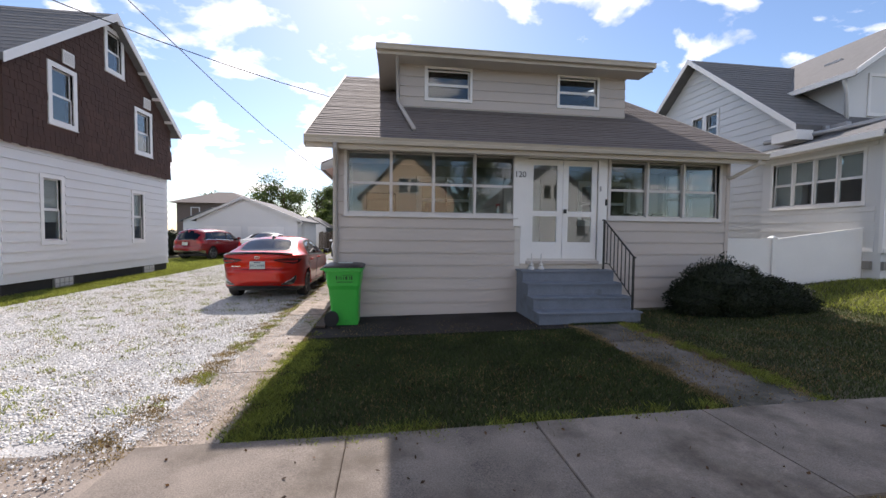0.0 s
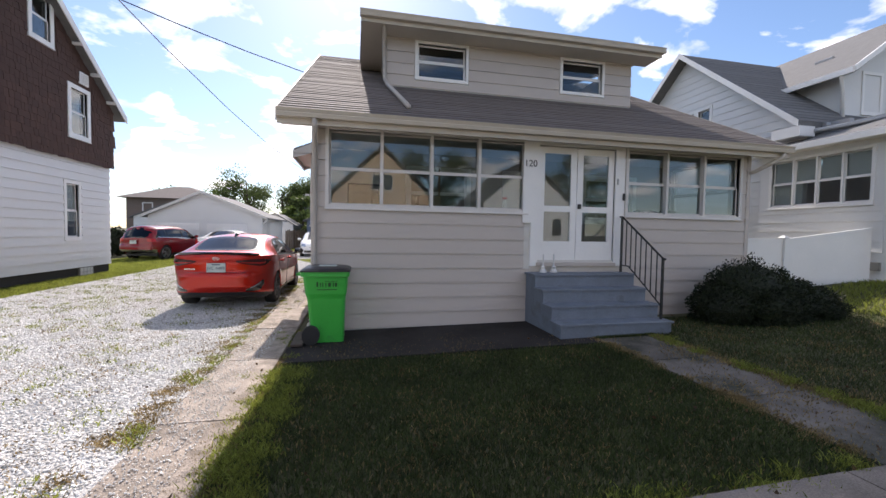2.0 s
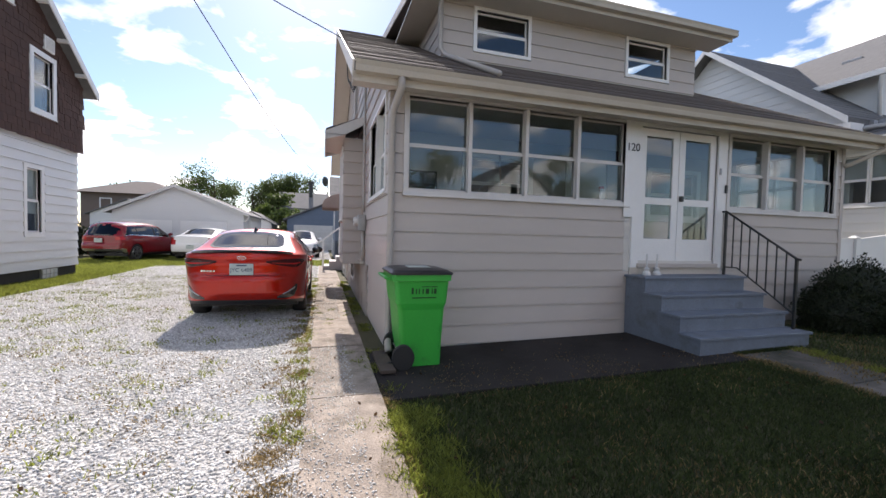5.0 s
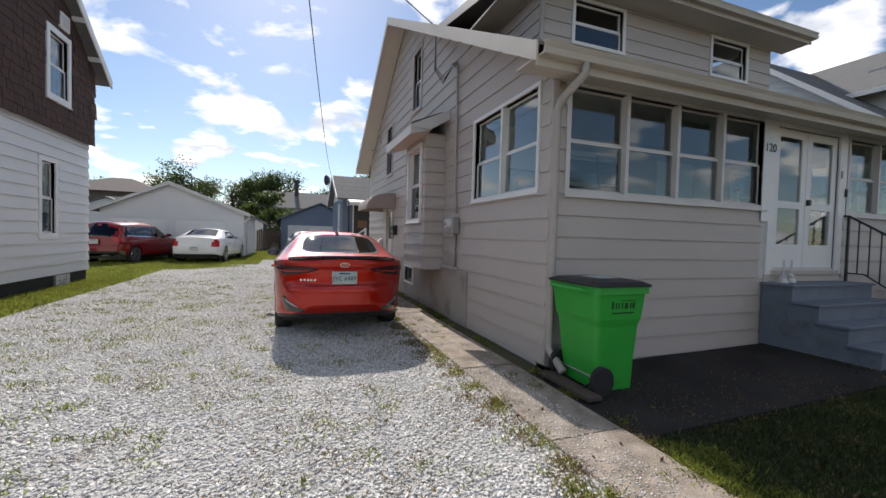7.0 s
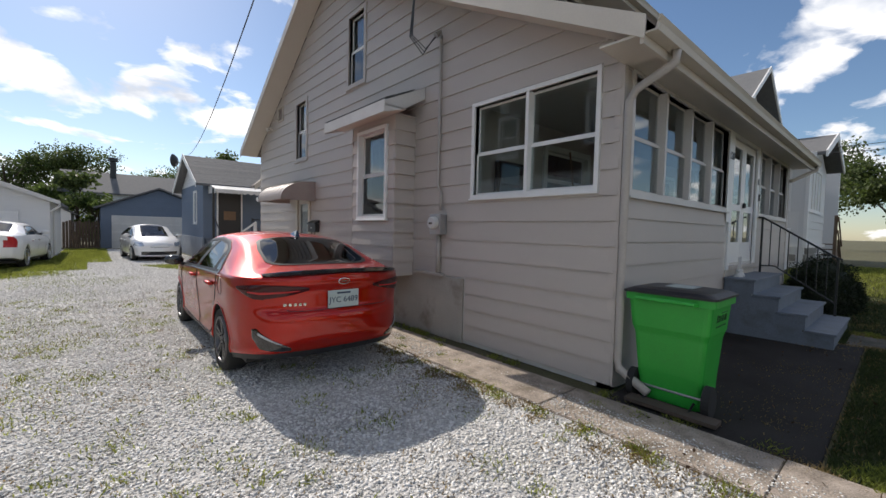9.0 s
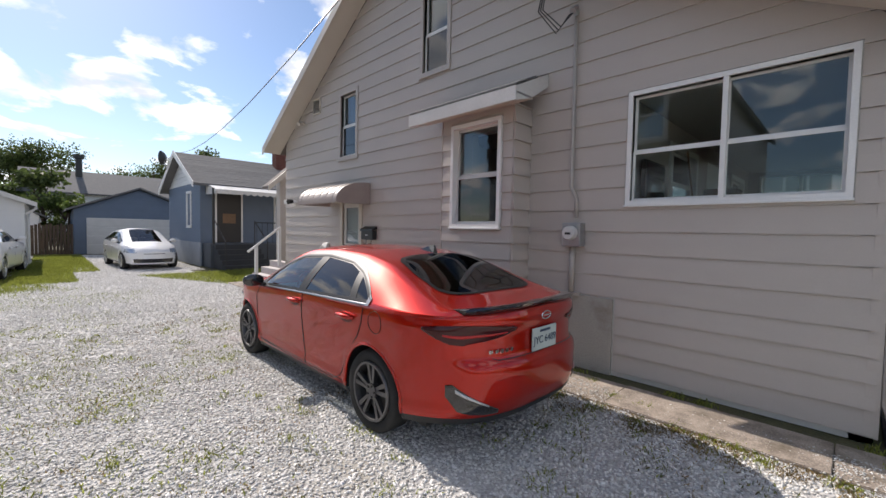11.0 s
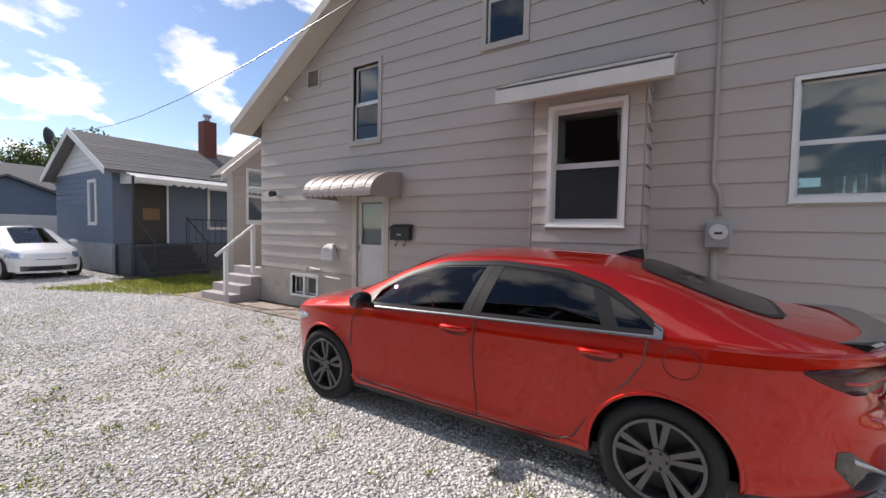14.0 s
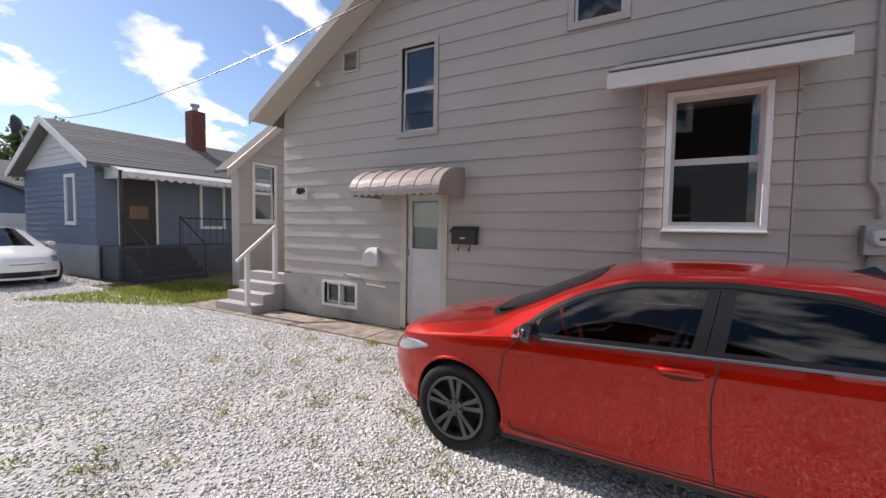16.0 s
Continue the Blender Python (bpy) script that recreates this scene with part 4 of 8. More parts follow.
def plate(car, x, z, lean=0.0, text=None, w=0.305, h=0.152):
    bm = B()
    box(bm, (x - 0.012, -w / 2 - 0.008, z - h / 2 - 0.008), (x, w / 2 + 0.008, z + h / 2 + 0.008), bevel=0.006)
    p = part("licence_plate", bm, PLATE, car, "licence plate with dark characters", local=True)
    if text:
        cu = bpy.data.curves.new("characters", "FONT")
        cu.body, cu.size, cu.align_x, cu.align_y, cu.extrude = text, 0.078, "CENTER", "CENTER", 0.001
        tmp = bpy.data.objects.new("characters", cu)
        me = bpy.data.meshes.new_from_object(tmp)
        me.materials.append(PLATEINK)
        ob = new("characters", me)
        ob.parent = p
        ob.matrix_basis = Matrix.Translation((x - 0.0145, 0, z - 0.01)) @ Matrix.Rotation(-math.pi / 2, 4, "Z") @ Matrix.Rotation(math.pi / 2, 4, "X")
    bm = B(); box(bm, (x - 0.0145, -0.07, z + h / 2 - 0.028), (x - 0.012, 0.07, z + h / 2 - 0.010)); part("printed_bar", bm, PLATEINK, p, local=True)


def handles(car, grid, xs_, z):
    for x in xs_:
        for s in (1, -1):
            y = side_y(grid, x, z)
            bm = B()
            ring_ = [bm.verts.new((x + 0.105 * math.cos(t), s * (side_y(grid, x + 0.105 * math.cos(t), z - 0.012 + 0.038 * math.sin(t)) + 0.0025), z - 0.012 + 0.038 * math.sin(t))) for t in [2 * math.pi * k / 20 for k in range(20)]]
            bm.faces.new(ring_)
            h = part("handle_recess", bm, RECESS, car, local=True)
            bm = B()
            tube(bm, [(x - 0.125, s * (y + 0.004), z + 0.004), (x - 0.09, s * (y + 0.036), z + 0.008), (x, s * (y + 0.042), z + 0.009), (x + 0.08, s * (y + 0.036), z + 0.006), (x + 0.12, s * (y + 0.004), z)], [0.013, 0.020, 0.021, 0.020, 0.013], 10)
            part("door_handle", bm, HANDLE[0], car, smooth=True, local=True)


# darker red: the handle scoops' shade, coloured onto flat discs
RECESS = mat("handle_recess_shade", (0.10, 0.006, 0.004), 0.4, vary=0.1, bump=0)
HANDLE = [RED]


def mirrors(car, grid, x, z, material, size=1.0):
    for s in (1, -1):
        y = side_y(grid, x, z - 0.05)
        bm = B()
        bmesh.ops.create_icosphere(bm, subdivisions=3, radius=1.0)
        for v in bm.verts:
            c = v.co
            fx = 0.075 if c.x > 0 else 0.035
            v.co = Vector((x + c.x * fx * size, s * (y + 0.14) + c.y * 0.115 * size, z + (abs(c.z) ** 0.8) * (1 if c.z > 0 else -1) * 0.068 * size))
        part("wing_mirror", bm, material, car, "black wing mirror", smooth=True, local=True)
        bm = B(); tube(bm, [(x + 0.02, s * (y - 0.03), z - 0.07), (x + 0.01, s * (y + 0.08), z - 0.04)], 0.025, 8); part("mirror_arm", bm, PLASTIC, car, local=True)


# the orange-red sedan: a flank sheet round its plan, a roof sheet over it, glass and lamps laid along both
SED_L, SED_W = 4.64, 0.90
SED_BELT = [(0, 1.035), (0.25, 1.03), (0.6, 1.02), (1.2, 0.992), (2.3, 0.955), (3.3, 0.915), (3.8, 0.87), (4.25, 0.79), (4.64, 0.69)]
SED_SILL = [(0, 0.30), (0.35, 0.27), (0.7, 0.22), (1.5, 0.205), (3.3, 0.195), (4.2, 0.21), (4.64, 0.26)]
SED_CREASE = [(0, 0.95), (0.4, 0.93), (1.2, 0.885), (2.4, 0.85), (3.4, 0.815), (4.0, 0.77), (4.64, 0.64)]
SED_TOP = [(0, 1.05), (0.1, 1.068), (0.35, 1.095), (0.52, 1.122), (1.15, 1.366), (1.5, 1.42), (2.1, 1.437), (2.5, 1.422), (2.85, 1.355), (3.5, 1.055), (3.62, 1.01), (3.8, 0.985), (4.2, 0.90), (4.5, 0.79), (4.64, 0.72)]
SED_RAIL_Y = [(0, 0.66), (0.38, 0.73), (0.72, 0.67), (1.12, 0.605), (1.55, 0.58), (2.1, 0.575), (2.6, 0.592), (2.9, 0.625), (3.3, 0.69), (3.6, 0.75), (4.64, 0.70)]
SED_RAIL_Z = [(0, 1.042), (0.38, 1.06), (0.72, 1.155), (1.12, 1.297), (1.55, 1.365), (2.1, 1.382), (2.6, 1.352), (2.9, 1.262), (3.3, 1.07), (3.6, 0.935), (4.0, 0.87), (4.64, 0.70)]
SED_GLASS_TOP = [(1.05, 1.035), (1.08, 1.075), (1.19, 1.15), (1.36, 1.24), (1.63, 1.314), (2.1, 1.345), (2.6, 1.312), (2.9, 1.222), (3.1, 1.115), (3.3, 0.955)]
SIDE_IN = [(0, 0.07), (0.10, 0.038), (0.17, 0.030), (0.24, 0.040), (0.45, 0.030), (0.75, 0.014), (1.0, 0.0), (1.25, 0.012), (1.7, 0.045)]
TAIL_IN = [(0.26, 0.10), (0.36, 0.03), (0.45, 0.005), (0.64, 0.0), (0.70, 0.012), (0.735, 0.05), (0.90, 0.05), (0.99, 0.022), (1.06, 0.04)]
NOSE_IN = [(0.22, 0.10), (0.36, 0.03), (0.5, 0.0), (0.62, 0.02), (0.72, 0.09)]
WELLS, WELL_R, WHEEL_R = (1.04, 3.74), 0.372, 0.325


def plan_line(step=0.02):
    """The widest outline seen from above, from the middle of the tail to the middle of the nose, at even steps: x, y, outward normal."""
    raw_ = []
    for k in range(400):
        y = SED_W * k / 400
        raw_.append((0.80 * (1 - (1 - (y / SED_W) ** 3.4) ** (1 / 2.2)), y))
    raw_ += [(0.8 + 2.74 * k / 300, SED_W) for k in range(300)]
    for k in range(400, -1, -1):
        y = SED_W * k / 400
        raw_.append((SED_L - 1.10 * (1 - (1 - (y / SED_W) ** 2.7) ** (1 / 2.2)), y))
    a = np.array(raw_)
    d = np.concatenate([[0], np.cumsum(np.linalg.norm(np.diff(a, axis=0), axis=1))])
    s = np.linspace(0, d[-1], int(d[-1] / step))
    xy = np.stack([np.interp(s, d, a[:, 0]), np.interp(s, d, a[:, 1])], 1)
    t = np.gradient(xy, axis=0)
    for _ in range(4):
        t[1:-1] = (t[:-2] + t[1:-1] + t[2:]) / 3
    t /= np.linalg.norm(t, axis=1)[:, None]
    n = np.stack([-t[:, 1], t[:, 0]], 1)
    n[0], n[-1] = (-1, 0), (1, 0)
    return [(float(p[0]), float(p[1]), float(q[0]), float(q[1])) for p, q in zip(xy, n)]


PLAN = plan_line()


def soft(rows, x, r):
    return smooth_rows(rows, x, r)


def flank_inset(x, nx, z):
    zs, zc = soft(SED_SILL, x, 0.1), soft(SED_CREASE, x, 0.1)
    side = soft(SIDE_IN, (z - zs) / (zc - zs), 0.02)
    tail, nose = soft(TAIL_IN, z, 0.012), soft(NOSE_IN, z, 0.03)
    k = min(1, max(0, (abs(nx) - 0.45) / 0.4)); k = k * k * (3 - 2 * k)
    return side + ((tail if nx < 0 else nose) - side) * k


def flank_at(i, z, lift=0.0):
    """A point of the flank sheet at step i (may lie between steps) of the plan line and height z."""
    j = min(int(i), len(PLAN) - 2)
    f = i - j
    x, y, nx, ny = [a + (b - a) * f for a, b in zip(PLAN[j], PLAN[j + 1])]
    d = lift - flank_inset(x, nx, z)
    return Vector((x + nx * d, max(0.0, y + ny * d), z))


def step_at(where):
    """The step of the plan line at y (where >= 0, on the tail) or at x = -where (on the flank)."""
    if where >= 0:
        for i, p in enumerate(PLAN):
            if p[1] >= where:
                q = PLAN[max(i - 1, 0)]
                return i - (p[1] - where) / max(p[1] - q[1], 1e-6) if i else 0.0
    x = -where
    for i, p in enumerate(PLAN):
        if p[0] >= x and i:
            q = PLAN[i - 1]
            return i - (p[0] - x) / max(p[0] - q[0], 1e-6)
    return len(PLAN) - 1.0


def belt_z(x):
    return soft(SED_BELT, x, 0.12)


def belt_y(x):
    """Half width where the flank meets the roof sheet, with x taken along the body."""
    best = min(BELT_LINE, key=lambda p: abs(p[0] - x))
    i = BELT_LINE.index(best)
    o = BELT_LINE[min(i + 1, len(BELT_LINE) - 1)] if x > best[0] else BELT_LINE[max(i - 1, 0)]
    if abs(o[0] - best[0]) < 1e-6:
        return best[1]
    t = min(1, max(0, (x - best[0]) / (o[0] - best[0])))
    return best[1] + (o[1] - best[1]) * t


BELT_LINE = [tuple(flank_at(i, belt_z(PLAN[i][0]))) for i in range(len(PLAN))]


def section(x, yb=None, zb=None):
    """Belt, rail and crown of the roof sheet at x."""
    yb = belt_y(x) if yb is None else yb
    zb = belt_z(x) if zb is None else zb
    zt = max(soft(SED_TOP, x, 0.09), zb + 0.002)
    yr = min(soft(SED_RAIL_Y, x, 0.12), yb * 0.9)
    zr = min(max(soft(SED_RAIL_Z, x, 0.12), zb + (zt - zb) * 0.5), zb + (zt - zb) * 0.93)
    return yb, zb, yr, zr, zt


def side_glass_y(x, z, lift=0.0):
    yb, zb, yr, zr, zt = section(x)
    t = min(1, max(0, (z - zb) / max(zr - zb, 1e-4)))
    return yb + (yr - yb) * t + 0.03 * math.sin(math.pi * t) * min(1, (zr - zb) / 0.3) + lift


def crown_z(x, y, lift=0.0):
    yb, zb, yr, zr, zt = section(x)
    u = min(1, abs(y) / max(yr, 1e-4))
    return zt - (zt - zr) * u ** 2.6 + lift


def body_y(x, z):
    return flank_at(step_at(-x), z).y if z < belt_z(x) else side_glass_y(x, z)


def in_side_glass(x, z):
    return 1.05 < x < 3.29 and belt_z(x) + 0.022 < z < soft(SED_GLASS_TOP, x, 0.05) - 0.012


REAR_HALF = [(0.465, 0.30), (0.49, 0.44), (0.54, 0.52), (0.62, 0.56), (0.92, 0.545), (1.15, 0.50), (1.21, 0.44), (1.23, 0.30)]
FRONT_HALF = [(2.80, 0.30), (2.82, 0.44), (2.88, 0.53), (3.2, 0.61), (3.48, 0.66), (3.56, 0.60), (3.62, 0.40)]


def sheet_mesh(name, cells, material, parent, label="", both=True, thick=0.0):
    """One mesh from quads of one side, mirrored, with shared corners."""
    bm = B()
    for s in ((1, -1) if both else (1,)):
        made = {}
        for q in cells:
            vs = []
            for p in q:
                k = (round(p[0], 4), round(p[1], 4), round(p[2], 4))
                if k not in made:
                    made[k] = bm.verts.new((p[0], p[1] * s, p[2]))
                if made[k] not in vs:
                    vs.append(made[k])
            if len(vs) > 2 and not bm.faces.get(vs):
                bm.faces.new(vs if s > 0 else vs[::-1])
    bmesh.ops.remove_doubles(bm, verts=bm.verts[:], dist=0.0008)
    bmesh.ops.recalc_face_normals(bm, faces=bm.faces[:])
    return part(name, bm, material, parent, label, smooth=True, local=True)


def columns(f, ncol, nrow):
    """Quads of a surface f(u, v), both from 0 to 1."""
    g = [[f(i / ncol, j / nrow) for j in range(nrow + 1)] for i in range(ncol + 1)]
    return [(g[i][j], g[i + 1][j], g[i + 1][j + 1], g[i][j + 1]) for i in range(ncol) for j in range(nrow)]


def mirrored(name, cells, material, car, label=""):
    for s in (1, -1):
        sheet_mesh(name, [[(p[0], p[1] * s, p[2]) for p in q] for q in cells], material, car, label, both=False)


def flank_strip(name, steps, lift, material, car, label=""):
    """A lamp, vent or line that wraps from the tail round to the flank: steps of (where, low, high)."""
    pts = [(step_at(w), a, b) for w, a, b in steps]
    lo_, hi_ = [(i, a) for i, a, _ in pts], [(i, b) for i, _, b in pts]
    i0, i1 = pts[0][0], pts[-1][0]

    def f(u, v):
        i = i0 + (i1 - i0) * u
        a, b = lerp_rows(lo_, i), lerp_rows(hi_, i)
        edge = 0.35 if (v in (0, 1) or u in (0, 1)) else 1.0
        return flank_at(i, a + (b - a) * v, lift * edge)
    mirrored(name, columns(f, max(8, int((i1 - i0) * 1.5)), 5), material, car, label)


def glass_panel(name, x0, x1, lean0, lean1, lift, material, car, label="", low=0.024, high=0.016):
    """A piece of the side glazing between two leaning edges."""
    def f(u, v):
        x = x0 + lean0 * v + (x1 + lean1 * v - x0 - lean0 * v) * u
        za, zb_ = belt_z(x) + low, soft(SED_GLASS_TOP, x, 0.05) - high
        z = za + max(0.004, zb_ - za) * v
        return (x, side_glass_y(x, z, lift), z)
    mirrored(name, columns(f, 18, 8), material, car, label)


def trim_strip(car):
    """The bright line round the side glazing."""
    n = 60
    for nm, lo_, hi_, lab in (("window_trim", lambda x: belt_z(x) + 0.004, lambda x: belt_z(x) + 0.020, "bright belt line trim"), ("upper_window_trim", lambda x: max(belt_z(x) + 0.03, soft(SED_GLASS_TOP, x, 0.05) - 0.022), lambda x: max(belt_z(x) + 0.034, soft(SED_GLASS_TOP, x, 0.05) + 0.010), "")):
        def f(u, v):
            x = 1.045 + (3.31 - 1.045) * u
            z = lo_(x) + (hi_(x) - lo_(x)) * v
            return (x, side_glass_y(x, z, 0.007 if v in (0, 1) else 0.011), z)
        mirrored(nm, columns(f, n, 2), SATIN if nm == "window_trim" else PILLAR, car, lab)

    def tip(u, v):
        x = 1.04 + 0.045 * u
        z = belt_z(x) + 0.004 + (soft(SED_GLASS_TOP, x, 0.05) + 0.008 - belt_z(x) - 0.004) * v
        return (x, side_glass_y(x, z, 0.010), z)
    mirrored("trim_end", columns(tip, 5, 5), SATIN, car, "satin metal trim end")


def gasket(car):
    """Black rubber round the side glass, under the bright trim."""
    for lo_, hi_ in ((0.006, 0.045), (None, None)):
        def f(u, v):
            x = 1.06 + (3.29 - 1.06) * u
            t = soft(SED_GLASS_TOP, x, 0.05)
            a, b = (belt_z(x) + lo_, belt_z(x) + hi_) if lo_ else (max(belt_z(x) + 0.03, t - 0.035), max(belt_z(x) + 0.034, t - 0.005))
            z = a + (b - a) * v
            return (x, side_glass_y(x, z, 0.0005), z)
        mirrored("window_gasket", columns(f, 60, 2), PILLAR, car)


def crown_panel(name, half, inset, lift, material, car, label=""):
    x0, x1 = half[0][0] + inset, half[-1][0] - inset

    def f(u, v):
        x = x0 + (x1 - x0) * u
        y = (2 * v - 1) * max(0.02, lerp_rows(half, x) - inset)
        return (x, y, crown_z(x, y, lift))
    return sheet_mesh(name, columns(f, 24, 20), material, car, label, both=False)


def crown_border(name, half, width, lift, material, car):
    x0, x1 = half[0][0], half[-1][0]
    cells = []
    for s in (1, -1):
        out_ = [(x0, 0.0)] + [(x0 + (x1 - x0) * k / 40, lerp_rows(half, x0 + (x1 - x0) * k / 40)) for k in range(41)] + [(x1, 0.0)]
        cx = (x0 + x1) / 2
        inn = [(x + (cx - x) * width / (abs(x - cx) + 0.02) * (1 if abs(x - cx) > 0.25 * (x1 - x0) else 0.3), max(0.0, y - width)) for x, y in out_]
        for k in range(len(out_) - 1):
            cells.append([(x, s * y, crown_z(x, y, lift)) for x, y in (out_[k], out_[k + 1], inn[k + 1], inn[k])])
    sheet_mesh(name, cells, material, car, both=False)


def line_on_body(car, pts, r=0.0045, name="door_gap", fine=6):
    """A dark gap between panels, drawn along x, z points of the flank."""
    path = []
    for (a, b), (c, d) in zip(pts, pts[1:]):
        path += [(a + (c - a) * k / fine, b + (d - b) * k / fine) for k in range(fine)]
    path.append(pts[-1])
    for s in (1, -1):
        bm = B()
        tube(bm, [(x, s * (body_y(x, z) + 0.0012), z) for x, z in path], r, 5)
        part(name, bm, PLASTIC, car, local=True)


def orange_sedan(pose_m, label):
    car = new("sedan_car")
    car.empty_display_size = 0.3
    tagged(car, label, "car")
    # flank
    n, rows = len(PLAN), 30
    g = []
    for i in range(n):
        x = PLAN[i][0]
        zs, zb = soft(SED_SILL, x, 0.1), belt_z(x)
        col = []
        for j in range(rows + 1):
            p = flank_at(i, zs + (zb - zs) * j / rows)
            for c in WELLS:
                dx, dz = p.x - c, p.z - WHEEL_R
                d = math.hypot(dx, dz)
                if p.y > 0.6 and abs(d - WELL_R) < 0.0175:
                    p.x, p.z = c + dx / d * WELL_R, WHEEL_R + dz / d * WELL_R
                    p.y = flank_at(i, p.z).y
                if p.y > 0.6 and WELL_R - 0.02 < d < WELL_R + 0.07:
                    p.y += 0.007 * (1 - abs(d - WELL_R - 0.015) / 0.055) if abs(d - WELL_R - 0.015) < 0.055 else 0
            col.append(p)
        g.append(col)
    body, rocker = [], []
    for i in range(n - 1):
        for j in range(rows):
            q = [g[i][j], g[i + 1][j], g[i + 1][j + 1], g[i][j + 1]]
            c = sum(q, Vector()) / 4
            if c.y > 0.5 and any(math.hypot(c.x - w, c.z - WHEEL_R) < WELL_R - 0.003 for w in WELLS):
                continue
            (rocker if j < 2 else body).append([tuple(p) for p in q])
    # roof sheet
    m, h = 9, 14
    top_ = []
    for i in range(n):
        bx, by, bz = g[i][rows]
        yb, zb, yr, zr, zt = section(bx, by, bz)
        row = []
        for j in range(m + 1):
            t = j / m
            row.append((bx, yb + (yr - yb) * t + 0.03 * math.sin(math.pi * t) * min(1, (zr - zb) / 0.3), zb + (zr - zb) * t))
        for j in range(1, h + 1):
            u = 1 - j / h
            row.append((bx, yr * u, zt - (zt - zr) * u ** 2.6))
        top_.append(row)
    for i in range(n - 1):
        for j in range(m + h):
            q = [top_[i][j], top_[i + 1][j], top_[i + 1][j + 1], top_[i][j + 1]]
            x, y, z = [sum(p[k] for p in q) / 4 for k in range(3)]
            if j < m and in_side_glass(x, z):
                continue
            if j >= m and any(w[0][0] + 0.03 < x < w[-1][0] - 0.03 and y < lerp_rows(w, x) - 0.03 for w in (REAR_HALF, FRONT_HALF)):
                continue
            body.append(q)
    sheet_mesh("body", body, RED, car)
    sheet_mesh("rocker", rocker, PLASTIC, car, "black lower sill")
    # wheel wells and lips
    for c in WELLS:
        for s in (1, -1):
            bm = B()
            a_, b_ = [], []
            for k in range(37):
                t = math.pi * (1.12 * k / 36 - 0.06)
                x, z = c + (WELL_R - 0.002) * math.cos(t), WHEEL_R + (WELL_R - 0.002) * math.sin(t)
                y = body_y(x, max(z, 0.22)) + 0.004
                a_.append(bm.verts.new((x, s * y, z))); b_.append(bm.verts.new((x, s * 0.55, z)))
            for k in range(36):
                bm.faces.new((a_[k], a_[k + 1], b_[k + 1], b_[k]))
            bm.faces.new(b_)
            part("wheel_well", bm, PLASTIC, car, local=True)
            bm = B()
            tube(bm, [(v[0], s * v[1], v[2]) for v in [(c + (WELL_R + 0.002) * math.cos(t), body_y(c + (WELL_R + 0.002) * math.cos(t), max(0.22, WHEEL_R + WELL_R * math.sin(t))) + 0.001, WHEEL_R + (WELL_R + 0.002) * math.sin(t)) for t in [math.pi * (1.08 * k / 36 - 0.04) for k in range(37)]]], 0.013, 8)
            part("wheel_arch", bm, RED, car, smooth=True, local=True)
            wheel_mesh(car, (c, WHEEL_R), (s * (SED_W - 0.135), s), WHEEL_R, 0.215, RIM)
    bm = B(); box(bm, (0.5, -0.76, 0.20), (SED_L - 0.5, 0.76, 0.28)); part("underbody", bm, PLASTIC, car, local=True)
    # side glazing
    glass_panel("side_window", 1.095, 1.255, 0.03, 0.10, -0.002, TINT, car, "dark tinted quarter glass")
    glass_panel("side_window", 1.345, 2.155, 0.10, -0.075, -0.002, TINT, car, "dark tinted glass")
    glass_panel("side_window", 2.295, 3.22, -0.09, -0.27, -0.002, CLEARTINT, car, "tinted glass")
    glass_panel("pillar", 1.25, 1.35, 0.10, 0.10, 0.001, PILLAR, car)
    glass_panel("pillar", 2.15, 2.23, -0.075, -0.082, 0.003, PILLAR, car)
    glass_panel("pillar", 2.234, 2.30, -0.082, -0.09, 0.003, PILLAR, car)
    glass_panel("mirror_sail", 3.17, 3.285, -0.04, -0.02, 0.003, PILLAR, car)
    gasket(car)
    trim_strip(car)
    crown_panel("rear_window", REAR_HALF, 0.004, 0.0035, TINT, car, "dark tinted rear glass")
    crown_panel("windscreen", FRONT_HALF, 0.004, 0.0035, CLEARTINT, car)
    for half in (REAR_HALF, FRONT_HALF):
        crown_border("glass_seal", half, 0.032, 0.005, PILLAR, car)
    # cabin
    for x in (2.45, 1.55):
        for y in (-0.36, 0.36):
            bm = B()
            box(bm, (x - 0.05, y - 0.25, 0.35), (x + 0.5, y + 0.25, 0.55), bevel=0.05)
            prism(bm, [(x, y - 0.24, 0.5), (x, y + 0.24, 0.5), (x - 0.22, y + 0.2, 1.08), (x - 0.22, y - 0.2, 1.08)], [(x - 0.14, y - 0.24, 0.5), (x - 0.14, y + 0.24, 0.5), (x - 0.34, y + 0.2, 1.08), (x - 0.34, y - 0.2, 1.08)])
            box(bm, (x - 0.36, y - 0.13, 1.10), (x - 0.26, y + 0.13, 1.24), bevel=0.03)
            part("seat", bm, SEAT, car, local=True)
    bm = B()
    tube(bm, [(3.02 + 0.07 * math.sin(t), 0.36 + 0.18 * math.cos(t), 0.90 + 0.17 * math.sin(t)) for t in [2 * math.pi * k / 20 for k in range(21)]], 0.018, 8)
    part("steering_wheel", bm, REDSOFT, car, "red covered steering wheel", local=True)
    bm = B(); box(bm, (3.1, -0.66, 0.6), (3.5, 0.66, 0.90), bevel=0.06); part("dashboard", bm, SEAT, car, local=True)
    bm = B(); box(bm, (0.55, -0.62, 0.9), (1.15, 0.62, 0.96), bevel=0.02); part("parcel_shelf", bm, SEAT, car, local=True)
